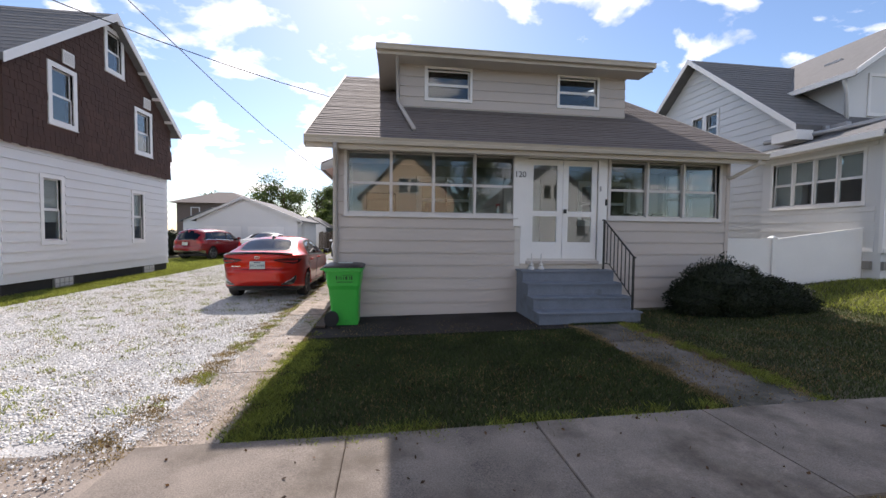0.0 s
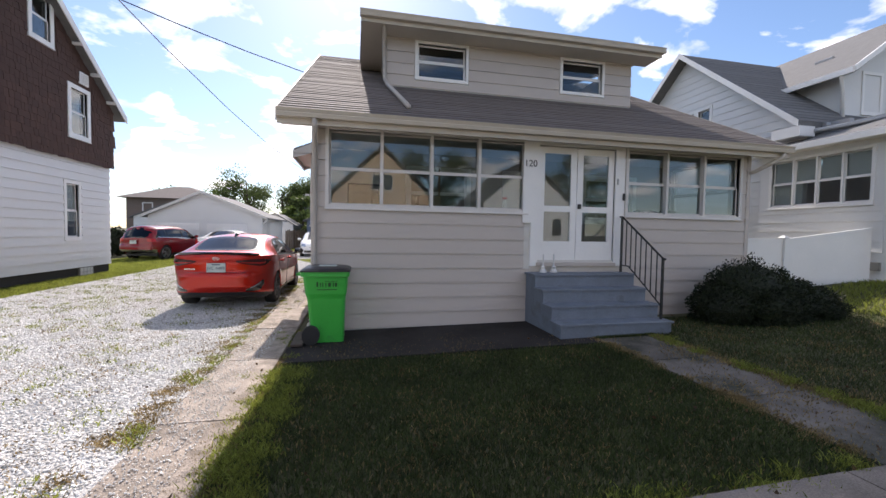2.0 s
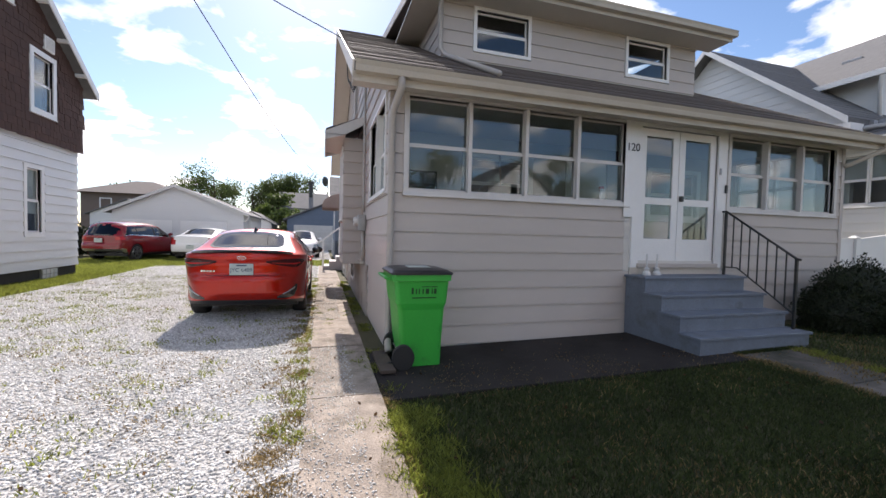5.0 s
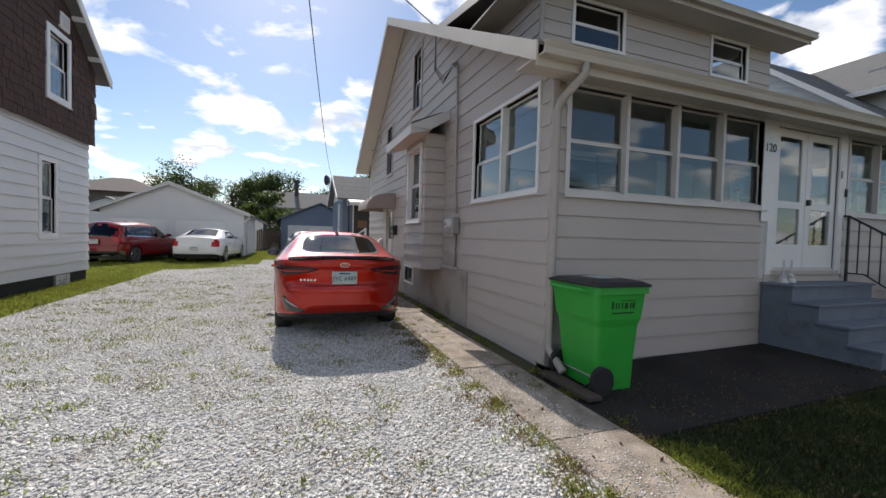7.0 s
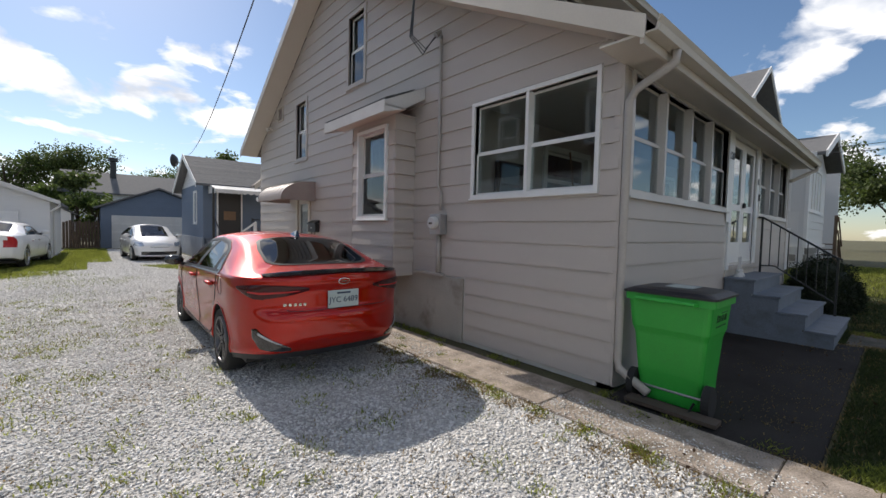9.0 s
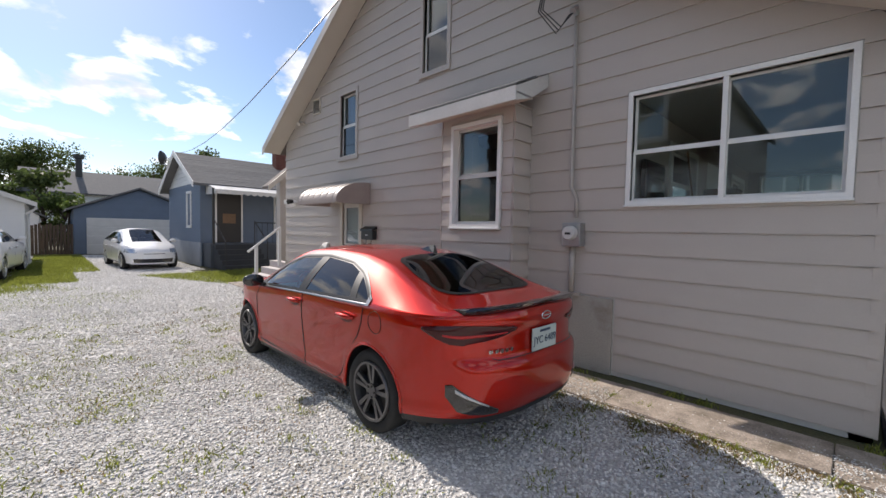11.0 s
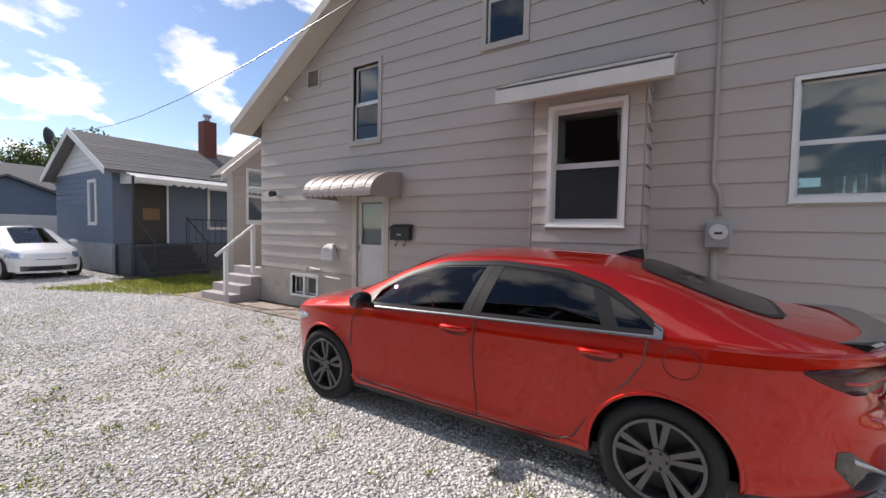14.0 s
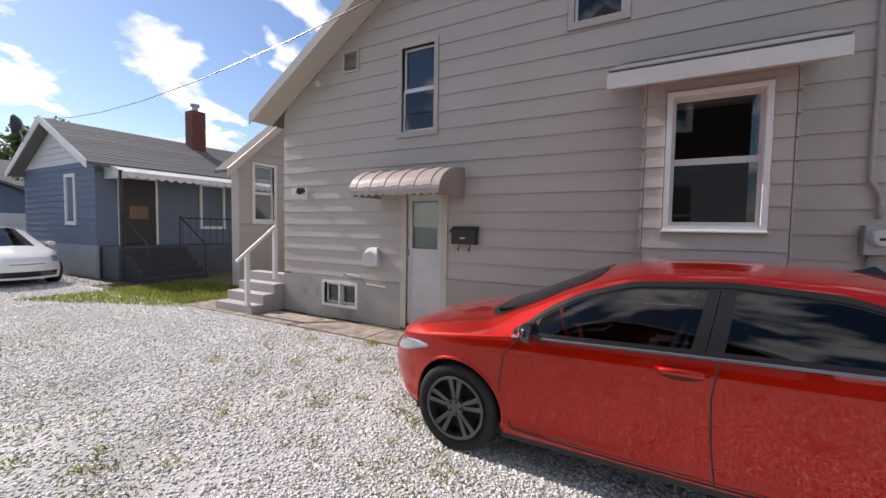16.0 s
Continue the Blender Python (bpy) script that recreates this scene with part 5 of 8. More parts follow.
    # tail
    flank_strip("tail_lamp", [(0.34, 0.915, 0.94), (0.45, 0.885, 0.955), (0.58, 0.86, 0.965), (0.70, 0.84, 0.97), (-0.20, 0.832, 0.97), (-0.27, 0.84, 0.968), (-0.36, 0.875, 0.96), (-0.46, 0.925, 0.945)], 0.012, LAMPRED, car, "dark red wrap-round tail lamp")
    flank_strip("lamp_band", [(0.42, 0.905, 0.918), (0.6, 0.888, 0.91), (0.72, 0.878, 0.905), (-0.22, 0.878, 0.905), (-0.32, 0.895, 0.912)], 0.016, LAMPBAND, car, "bright red lamp band")
    flank_strip("bumper_vent", [(0.50, 0.37, 0.40), (0.60, 0.365, 0.45), (0.68, 0.37, 0.50), (0.74, 0.385, 0.545), (-0.25, 0.42, 0.57), (-0.30, 0.48, 0.56)], 0.008, GLOSSBLACK, car, "black bumper vent")
    flank_strip("reflector", [(0.57, 0.425, 0.437), (0.66, 0.465, 0.486), (0.73, 0.50, 0.525), (-0.24, 0.515, 0.54)], 0.014, SILVER, car)
    flank_strip("diffuser", [(0.0, 0.30, 0.36), (0.45, 0.30, 0.36), (0.62, 0.30, 0.345), (0.74, 0.295, 0.325)], 0.006, PLASTIC, car, "black lower bumper")
    flank_strip("bumper_gap", [(0.0, 0.722, 0.729), (0.3, 0.722, 0.729), (0.5, 0.722, 0.729), (0.54, 0.735, 0.742)], 0.004, PLASTIC, car)
    flank_strip("head_lamp", [(-3.98, 0.735, 0.755), (-4.08, 0.705, 0.765), (-4.2, 0.665, 0.755), (-4.3, 0.64, 0.735), (-4.42, 0.62, 0.70)], 0.012, LAMPCLEAR, car, "clear head lamp")
    flank_strip("grille", [(-4.50, 0.56, 0.60), (-4.56, 0.54, 0.62), (-4.62, 0.53, 0.63), (-4.635, 0.53, 0.63)], 0.008, GLOSSBLACK, car)
    line_on_body(car, [(3.30, 0.29), (3.36, 0.40), (3.395, 0.58), (3.36, 0.80), (3.26, 0.915)])
    line_on_body(car, [(2.16, 0.27), (2.185, 0.5), (2.195, 0.75), (2.17, 0.955)])
    line_on_body(car, [(1.62, 0.275), (1.50, 0.33), (1.43, 0.45), (1.33, 0.60), (1.20, 0.74), (1.13, 0.86), (1.11, 0.985)])
    line_on_body(car, [(3.30, 0.285), (2.6, 0.268), (1.62, 0.275)], fine=12)
    line_on_body(car, [(3.40, 0.30), (2.6, 0.290), (1.44, 0.30)], 0.003, "sill_crease", 12)
    handles(car, body_y, (2.34, 1.36), 0.875)
    mirrors(car, body_y, 3.14, 1.0, GLOSSBLACK)
    bm = B()
    tube(bm, [(0.95 + 0.085 * math.cos(t), body_y(0.95 + 0.085 * math.cos(t), 0.89 + 0.085 * math.sin(t)) + 0.001, 0.89 + 0.085 * math.sin(t)) for t in [2 * math.pi * k / 28 for k in range(29)]], 0.0035, 5)
    part("fuel_flap", bm, RECESS, car, local=True)
    bm = B()
    rings = []
    for k in range(25):
        y = -0.70 + 1.40 * k / 24
        e = (abs(y) / 0.70) ** 4
        x = 0.80 * (1 - (1 - (abs(y) / SED_W) ** 3.4) ** (1 / 2.2))
        rings.append([bm.verts.new(p) for p in ((x + 0.055, y, 1.045 - 0.02 * e), (x + 0.015, y, 1.098 - 0.035 * e), (x + 0.035, y, 1.106 - 0.035 * e), (x + 0.15, y, 1.082 - 0.02 * e), (x + 0.14, y, 1.05 - 0.02 * e))])
    for a, b in zip(rings, rings[1:]):
        for i in range(5):
            bm.faces.new((a[i], a[(i + 1) % 5], b[(i + 1) % 5], b[i]))
    bm.faces.new(rings[0]); bm.faces.new(rings[-1])
    bmesh.ops.recalc_face_normals(bm, faces=bm.faces[:])
    part("lip_spoiler", bm, GLOSSBLACK, car, "gloss black lip spoiler", local=True)
    bm = B()
    prism(bm, [(1.24, 0.032, 1.37), (1.46, 0.026, 1.405), (1.34, 0.006, 1.445), (1.255, 0.006, 1.457)], [(1.24, -0.032, 1.37), (1.46, -0.026, 1.405), (1.34, -0.006, 1.445), (1.255, -0.006, 1.457)])
    part("roof_aerial", bm, GLOSSBLACK, car, "black fin aerial", local=True)
    plate(car, 0.040, 0.815, text=PLATE_TEXT)
    bm = B(); tube(bm, [(0.022, 0.058 * math.cos(t), 0.985 + 0.028 * math.sin(t)) for t in [2 * math.pi * k / 20 for k in range(21)]], 0.005, 6); box(bm, (0.018, -0.035, 0.98), (0.026, 0.035, 0.99)); part("badge", bm, CHROME, car, "oval chrome badge", local=True)
    bm = B()
    for k in range(5):
        y = 0.36 + 0.042 * k
        p = flank_at(step_at(y), 0.79)
        box(bm, (p.x - 0.008, y, 0.775), (p.x + 0.004, y + 0.026, 0.80))
    part("lettering_bars", bm, CHROME, car, local=True)
    car.matrix_basis = pose_m
    return car


PLATE_TEXT = "JYC 6489"
YAXIS = Matrix.Rotation(math.pi / 2, 4, "Z")
orange_sedan(Matrix.Translation((-1.885, 1.745, 0.0)) @ Matrix.Rotation(radians(-0.4), 4, "Z") @ YAXIS, "orange-red sedan parked on gravel beside the house")


def plain_extras(hand, mirror_at, gaps, handle_z, plate_at=None):
    def fn(car, grid, xs):
        HANDLE[0] = hand
        for g in gaps:
            seam(car, grid, g)
        handles(car, grid, mirror_at[2:], handle_z)
        mirrors(car, grid, mirror_at[0], mirror_at[1], hand)
        if plate_at:
            plate(car, plate_at[0], plate_at[1])
    return fn


suv = dict(
    length=4.52, half=0.92, rear_wheel=0.92, front_wheel=3.61, wheel_r=0.35, paint=DARKRED, rim=SILVER, seats=False,
    top=[(0, 1.02), (0.05, 1.15), (0.28, 1.58), (0.5, 1.63), (1.6, 1.68), (2.3, 1.65), (2.6, 1.58), (3.2, 1.14), (3.35, 1.09), (4.0, 1.0), (4.35, 0.9), (4.52, 0.75)],
    belt=[(0, 1.02), (0.5, 1.09), (1.5, 1.06), (3.0, 1.0), (3.6, 0.95), (4.3, 0.82), (4.52, 0.7)],
    sill=[(0, 0.42), (0.3, 0.34), (1.4, 0.28), (3.2, 0.27), (4.0, 0.30), (4.52, 0.35)],
    tail=[(0.4, 0.08), (0.5, 0.0), (0.68, 0.0), (0.75, 0.05), (1.0, 0.05), (1.6, 0.1)], nose=[(0.3, 0.08), (0.5, 0), (0.8, 0), (1.0, 0.1)],
    dlo=(0.25, 0.6), glass_span=(0.35, 3.0), windscreen=(2.5, 3.2), rear_glass=(0.06, 0.26), pillars=[(0.95, 1.02), (1.98, 2.1)],
    patches=[("tail_lamp", lambda x, y, z: x < 0.35 and y > 0.55 and 0.88 < z < 1.02, LAMPBAND, "red tail lamp"),
             ("bumper", lambda x, y, z: x < 0.4 and z < 0.52, SILVER, "silver lower bumper"),
             ("rear_screen", lambda x, y, z: x < 0.3 and y < 0.62 and 1.12 < z < 1.5, TINT, "dark tinted glass"),
             ("head_lamp", lambda x, y, z: x > 3.9 and y > 0.5 and 0.78 < z < 0.88, LAMPCLEAR, "")],
    extras=[plain_extras(DARKRED, (2.95, 1.13, 2.2, 1.15), [[(3.2, 0.35), (3.22, 0.7), (3.1, 0.98)], [(2.05, 0.33), (2.07, 0.7), (2.04, 1.03)], [(1.3, 0.45), (1.2, 0.7), (1.05, 1.05)]], 0.93, (-0.002, 0.86))])
make_car("suv_car", Matrix.Translation((-9.45, 14.9, 0)) @ Matrix.Rotation(radians(-16), 4, "Z") @ YAXIS, suv, "dark red SUV parked at the edge of the grass")

saloon = dict(
    length=5.0, half=0.95, rear_wheel=1.08, front_wheel=4.13, wheel_r=0.36, paint=CARWHITE, rim=SILVER, seats=False,
    top=[(0, 1.08), (0.15, 1.12), (0.7, 1.16), (0.85, 1.18), (1.5, 1.44), (1.9, 1.48), (2.5, 1.485), (2.8, 1.45), (3.5, 1.12), (3.65, 1.07), (4.6, 0.97), (4.9, 0.88), (5.0, 0.75)],
    belt=[(0, 1.02), (0.8, 1.07), (3.4, 1.0), (4.4, 0.92), (5.0, 0.7)],
    sill=[(0, 0.34), (0.4, 0.26), (3.5, 0.24), (5.0, 0.3)],
    tail=[(0.3, 0.1), (0.45, 0.0), (0.7, 0.0), (0.78, 0.05), (1.1, 0.07)], nose=[(0.3, 0.05), (0.5, 0), (0.9, 0.03)],
    dlo=(1.1, 1.7), glass_span=(1.15, 3.4), windscreen=(2.75, 3.52), rear_glass=(0.86, 1.55), pillars=[(1.5, 1.58), (2.4, 2.52)],
    patches=[("tail_lamp", lambda x, y, z: x < 0.3 and y > 0.66 and 0.72 < z < 1.0, LAMPBAND, "red tail lamp"),
             ("diffuser", lambda x, y, z: x < 0.35 and z < 0.38, PLASTIC, ""),
             ("head_lamp", lambda x, y, z: x > 4.5 and y > 0.6 and 0.68 < z < 0.8, LAMPCLEAR, "")],
    extras=[plain_extras(CARWHITE, (3.3, 1.12, 2.6, 1.7), [[(3.55, 0.35), (3.57, 0.7), (3.45, 0.98)], [(2.45, 0.33), (2.47, 0.7), (2.44, 1.02)]], 0.88, (-0.002, 0.62))])
make_car("sedan_car", Matrix.Translation((-6.35, 15.5, 0)) @ Matrix.Rotation(radians(-6), 4, "Z") @ YAXIS, saloon, "white sedan parked before the white garage")

hatch = dict(
    length=4.48, half=0.87, rear_wheel=0.92, front_wheel=3.62, wheel_r=0.315, paint=CARWHITE, rim=SILVER, seats=True,
    top=[(0, 1.0), (0.1, 1.12), (0.8, 1.36), (1.5, 1.47), (2.1, 1.49), (2.5, 1.45), (3.45, 1.0), (3.6, 0.95), (4.15, 0.84), (4.4, 0.74), (4.48, 0.62)],
    belt=[(0, 0.98), (0.8, 1.0), (3.0, 0.92), (3.8, 0.82), (4.3, 0.68), (4.48, 0.54)],
    sill=[(0, 0.32), (0.4, 0.24), (3.6, 0.2), (4.48, 0.2)],
    tail=[(0.3, 0.1), (0.5, 0.0), (1.1, 0.05)], nose=[(0.2, 0.05), (0.4, 0), (0.6, 0.03), (0.8, 0.12)],
    dlo=(0.5, 1.2), glass_span=(0.6, 3.25), windscreen=(2.45, 3.46), rear_glass=(0.12, 0.9), pillars=[(1.05, 1.15), (2.1, 2.2)], nose_bow=0.42,
    patches=[("head_lamp", lambda x, y, z: x > 3.85 and y > 0.52 and 0.60 < z < 0.75 and z > 0.55 + (4.48 - x) * 0.12, LAMPCLEAR, "clear head lamp"),
             ("grille", lambda x, y, z: x > 3.95 and y < 0.62 and 0.26 < z < 0.40, GLOSSBLACK, "black lower grille"),
             ("grille_slot", lambda x, y, z: x > 4.2 and y < 0.34 and 0.555 < z < 0.585, GLOSSBLACK, "")],
    extras=[plain_extras(CARWHITE, (3.1, 1.02, 2.35, 1.3), [[(3.3, 0.3), (3.32, 0.6), (3.2, 0.9)], [(2.15, 0.3), (2.17, 0.6), (2.14, 0.93)]], 0.80)])
make_car("hatchback_car", Matrix.Translation((-2.0, 22.3, 0)) @ Matrix.Rotation(radians(180 + 4), 4, "Z") @ YAXIS, hatch, "white hatchback parked facing the street on gravel")


# ---- details of the house ----
GUTTER = mat("cream_gutter", (0.50, 0.45, 0.38), 0.45, vary=0.10, scale=3)
PIPE = mat("taupe_pipe", (0.42, 0.385, 0.35), 0.45, vary=0.1)
METAL = mat("grey_metal", (0.36, 0.36, 0.36), 0.4, metal=0.6, vary=0.15)
AWNING = mat("taupe_awning", (0.36, 0.30, 0.27), 0.5, vary=0.12)
AWNWHITE = mat("white_awning", (0.62, 0.61, 0.59), 0.5, vary=0.1, stain=(0.4, 0.39, 0.37))
DULL = mat("dull_white", (0.60, 0.59, 0.57), 0.6, vary=0.1)
SHINGLE2 = SHINGLE


def spout(bm, pts, w=0.075, d=0.055):
    """A square downpipe along points."""
    tube(bm, pts, w * 0.6, 4)


def shingles(parent, x0, x1, y_a, z_a, y_b, z_b, material, step=0.145, thick=0.007):
    """Courses of shingles up a slope, each a thin lapped strip."""
    n = int(math.hypot(y_b - y_a, z_b - z_a) / step)
    nrm = Vector((0, -(z_b - z_a), (y_b - y_a))).normalized()
    if nrm.z < 0:
        nrm = -nrm
    for i in range(n):
        t0, t1 = i / n, min(1, (i + 1.06) / n)
        p0, p1 = Vector((0, y_a + (y_b - y_a) * t0, z_a + (z_b - z_a) * t0)), Vector((0, y_a + (y_b - y_a) * t1, z_a + (z_b - z_a) * t1))
        bm = B()
        lo_, hi_ = 0.004 + thick, 0.003
        jog = random.uniform(-0.004, 0.004)
        loop = lambda x: [Vector((x, p0.y, p0.z + jog)) + nrm * 0.001, Vector((x, p0.y, p0.z + jog)) + nrm * lo_, Vector((x, p1.y, p1.z)) + nrm * hi_, Vector((x, p1.y, p1.z)) + nrm * 0.001]
        prism(bm, loop(x0), loop(x1))
        part("shingle_course", bm, material, parent)


shingles(house, X0, X1, EY, EZ, RY, RZ, SHINGLE, 0.15)
shingles(house, X0, X1, 11.03, roof_z(11.03), RY, RZ, SHINGLE, 0.3)

# gutters
bm = B()
prof = [(0.0, 0.0), (-0.10, 0.0), (-0.115, 0.05), (-0.09, 0.06), (-0.12, 0.11), (-0.105, 0.11), (-0.08, 0.015), (-0.01, 0.015), (-0.01, 0.11), (0, 0.11)]
prism(bm, [(X0 + 0.01, EY + 0.01 + y, EZ - 0.125 + z) for y, z in prof], [(X1 - 0.01, EY + 0.01 + y, EZ - 0.125 + z) for y, z in prof])
part("gutter", bm, GUTTER, house, "cream metal gutter")
bm = B(); prism(bm, [(0.66, 1.58 + y, DZ - 0.07 + z) for y, z in prof], [(7.24, 1.58 + y, DZ - 0.07 + z) for y, z in prof]); part("gutter", bm, GUTTER, house, "cream metal gutter")
bm = B(); box(bm, (0.7, 1.6, DZ - 0.13), (7.2, DY, DZ - 0.105)); box(bm, (0.7, DY, DZ - 0.13), (DX0, 4.6, DZ - 0.09)); part("dormer_soffit", bm, TRIM, house)
for x in (0.68, 7.2):
    bm = B()
    prism(bm, [(x, 1.6, DZ - 0.12), (x, 1.6, DZ + 0.06), (x, dy1, DZ + 0.06 + DS * 4.6), (x, dy1, DZ - 0.12 + DS * 4.6)], [(x + 0.02, 1.6, DZ - 0.12), (x + 0.02, 1.6, DZ + 0.06), (x + 0.02, dy1, DZ + 0.06 + DS * 4.6), (x + 0.02, dy1, DZ - 0.12 + DS * 4.6)])
    part("dormer_rake", bm, TRIM, house)
bm = B(); tube(bm, [(0.05, EY - 0.05, EZ - 0.12), (0.05, EY - 0.05, EZ - 0.22), (0.02, -0.12, EZ - 0.38), (0.015, -0.06, EZ - 0.48), (0.01, -0.06, 0.32), (0.0, -0.08, 0.24), (-0.03, -0.36, 0.10)], 0.042, 6); part("downpipe", bm, PIPE, house, "taupe downpipe with a kicked foot", smooth=True)
bm = B(); tube(bm, [(1.12, 1.60, DZ - 0.08), (1.14, 2.0, DZ - 0.28), (1.16, 2.04, 4.62), (1.22, 1.9, roof_z(1.9) + 0.06), (1.42, 0.1, roof_z(0.1) + 0.05)], 0.042, 6); part("downpipe", bm, PIPE, house, smooth=True)
bm = B(); tube(bm, [(W + 0.25, EY - 0.05, EZ - 0.12), (W + 0.25, EY - 0.05, EZ - 0.2), (W + 0.05, -0.06, EZ - 0.42), (W - 0.03, -0.05, EZ - 0.44)], 0.04, 6); part("downpipe", bm, GUTTER, house, smooth=True)
# corner posts
for x in (-0.012, W - 0.06):
    bm = B(); box(bm, (x, -0.024, 0.05), (x + 0.075, 0.06, EZ - 0.14)); part("corner_trim", bm, SIDING, house)
# white uprights beside the doors, and the number
for a, b in ((3.44, 3.468), (5.172, 5.222)):
    bm = B(); box(bm, (a, 0.002, 1.84), (b, 0.024, 3.1), FS); part("door_surround", bm, WHITE, house)
bm = B(); box(bm, (3.32, 0.026, 1.72), (3.47, 0.034, 3.1), FS); number_board = part("number_board", bm, WHITE, house)


def letters(text, size, m, material, parent, name="characters", extrude=0.002):
    cu = bpy.data.curves.new(name, "FONT")
    cu.body, cu.size, cu.align_x, cu.align_y, cu.extrude = text, size, "CENTER", "CENTER", extrude
    tmp = bpy.data.objects.new(name, cu)
    me = bpy.data.meshes.new_from_object(tmp)
    me.materials.append(material)
    ob = new(name, me)
    ob.parent = parent
    ob.matrix_basis = m
    return ob


letters("120", 0.155, Matrix.Translation((3.445, -0.0385, 2.70)) @ Matrix.Rotation(math.pi / 2, 4, "X"), BLACK, number_board)
bm = B(); box(bm, (5.185, 0.026, 2.15), (5.225, 0.05, 2.27), FS, 0.006); part("doorbell", bm, BLACK, house, "black doorbell")
bm = B(); box(bm, (5.06, 0.032, 2.42), (5.09, 0.05, 2.52), FS, 0.004); part("door_chime_button", bm, METAL, house)
bm = B(); box(bm, (3.58, -0.02, 1.0), (5.06, 0.07, 1.06), FS, 0.006); part("door_sill", bm, SIDING, house)
bm = B(); box(bm, (3.47, 0.002, 0.88), (5.17, 0.018, 1.0), FS); part("sill_board", bm, TRIM, house)

# bay on the side wall: sides, front jambs, apron boards and a small roof
for a_, b_ in (((-0.355, 3.19, 0.80), (-0.001, 3.21, 3.2)), ((-0.355, 4.43, 0.80), (-0.001, 4.45, 3.2)), ((-0.36, 3.21, 0.80), (-0.33, 3.36, 3.2)), ((-0.36, 4.26, 0.80), (-0.33, 4.43, 3.2)), ((-0.36, 3.36, 0.80), (-0.33, 4.26, 1.62)), ((-0.36, 3.36, 3.08), (-0.33, 4.26, 3.2)), ((-0.33, 3.21, 0.80), (-0.001, 4.43, 0.83))):
    bm = B(); box(bm, a_, b_); part("bay_panel", bm, SIDING, house)
FBay = facing_left(-0.36)
siding(FBay, const(3.2), const(4.44), 0.80, 3.2, [(3.36, 4.26, 1.60, 3.12)], SIDING, house, 0.216, name="siding_board")
for f, d in ((lambda u, n, z: (u, 4.45 + n, z), 1), (lambda u, n, z: (u, 3.19 - n, z), -1)):
    siding(f, const(-0.375), const(-0.002), 0.80, 3.2, [], SIDING, house, 0.216, proud=0.03)
window(FBay, 3.42, 4.20, 1.70, 3.02, house, casing=0.052, sash=FRAME, lower=DARKGLASS, out=0.045)
bm = B(); slab(bm, [(-0.70, 2.94, 3.28), (-0.70, 4.80, 3.28), (-0.002, 4.62, 3.60), (-0.002, 3.1, 3.60)], 0.03); part("bay_roof", bm, GREYSHINGLE, house, "grey shingled bay roof")
for k in range(3):
    u = 0.10 * k
    bm = B(); slab(bm, [(-0.71 + u * 2, 2.93 + u * 0.4, 3.292 + u * 0.92), (-0.71 + u * 2, 4.81 - u * 0.4, 3.292 + u * 0.92), (-0.53 + u * 2, 4.77 - u * 0.4, 3.378 + u * 0.92), (-0.53 + u * 2, 2.97 + u * 0.4, 3.378 + u * 0.92)], 0.012); part("shingle_course", bm, GREYSHINGLE, house)
bm = B(); box(bm, (-0.725, 2.93, 3.10), (-0.70, 4.81, 3.26)); part("bay_fascia", bm, DULL, house, "white bay fascia")
bm = B(); box(bm, (-0.70, 2.94, 3.19), (-0.36, 4.80, 3.205)); part("bay_soffit", bm, TRIM, house)
for y in (2.94, 4.78):
    bm = B(); prism(bm, [(-0.70, y, 3.10), (-0.70, y, 3.26), (-0.02, y, 3.58), (-0.02, y, 3.42), (-0.40, y, 3.19)], [(-0.70, y + 0.02, 3.10), (-0.70, y + 0.02, 3.26), (-0.02, y + 0.02, 3.58), (-0.02, y + 0.02, 3.42), (-0.40, y + 0.02, 3.19)]); part("bay_cheek", bm, DULL, house)

# meter, conduit, cable head
bm = B(); tube(bm, [(-0.05, 2.50, 1.78), (-0.05, 2.50, 2.0), (-0.05, 2.57, 2.14), (-0.05, 2.57, 4.15)], 0.022, 8); part("conduit", bm, PIPE, house, smooth=True)
bm = B(); box(bm, (-0.15, 2.39, 1.44), (-0.022, 2.62, 1.72), bevel=0.012); meter = part("electric_meter", bm, METAL, house, "grey meter box with a round glass dial")
bm = B(); tube(bm, [(-0.15, 2.505, 1.60), (-0.20, 2.505, 1.60), (-0.225, 2.505, 1.60)], [0.085, 0.083, 0.07], 20); part("dial", bm, DULL, meter)
bm = B(); box(bm, (-0.228, 2.47, 1.58), (-0.224, 2.54, 1.605)); part("readout", bm, BLACK, meter)
bm = B(); tube(bm, [(-0.05, 2.53, 1.44), (-0.05, 2.53, 0.90)], 0.035, 8); part("conduit", bm, PIPE, house, smooth=True)
bm = B(); box(bm, (-0.09, 2.42, 0.86), (-0.022, 3.05, 0.90)); part("ledge_strip", bm, PIPE, house)
bm = B(); tube(bm, [(-0.05, 2.57, 4.15), (-0.08, 2.57, 4.22), (-0.15, 2.57, 4.16)], [0.03, 0.045, 0.04], 8); part("weatherhead", bm, METAL, house)
for k in range(3):
    bm = B(); tube(bm, [(-0.15, 2.57 + 0.02 * k, 4.14), (-0.25, 2.66 + 0.03 * k, 3.98 - 0.03 * k), (-0.34, 2.85 + 0.03 * k, 4.2), (-0.40, 2.72, 4.80 + 0.02 * k)], 0.008, 5); part("cable_loop", bm, BLACK, house)

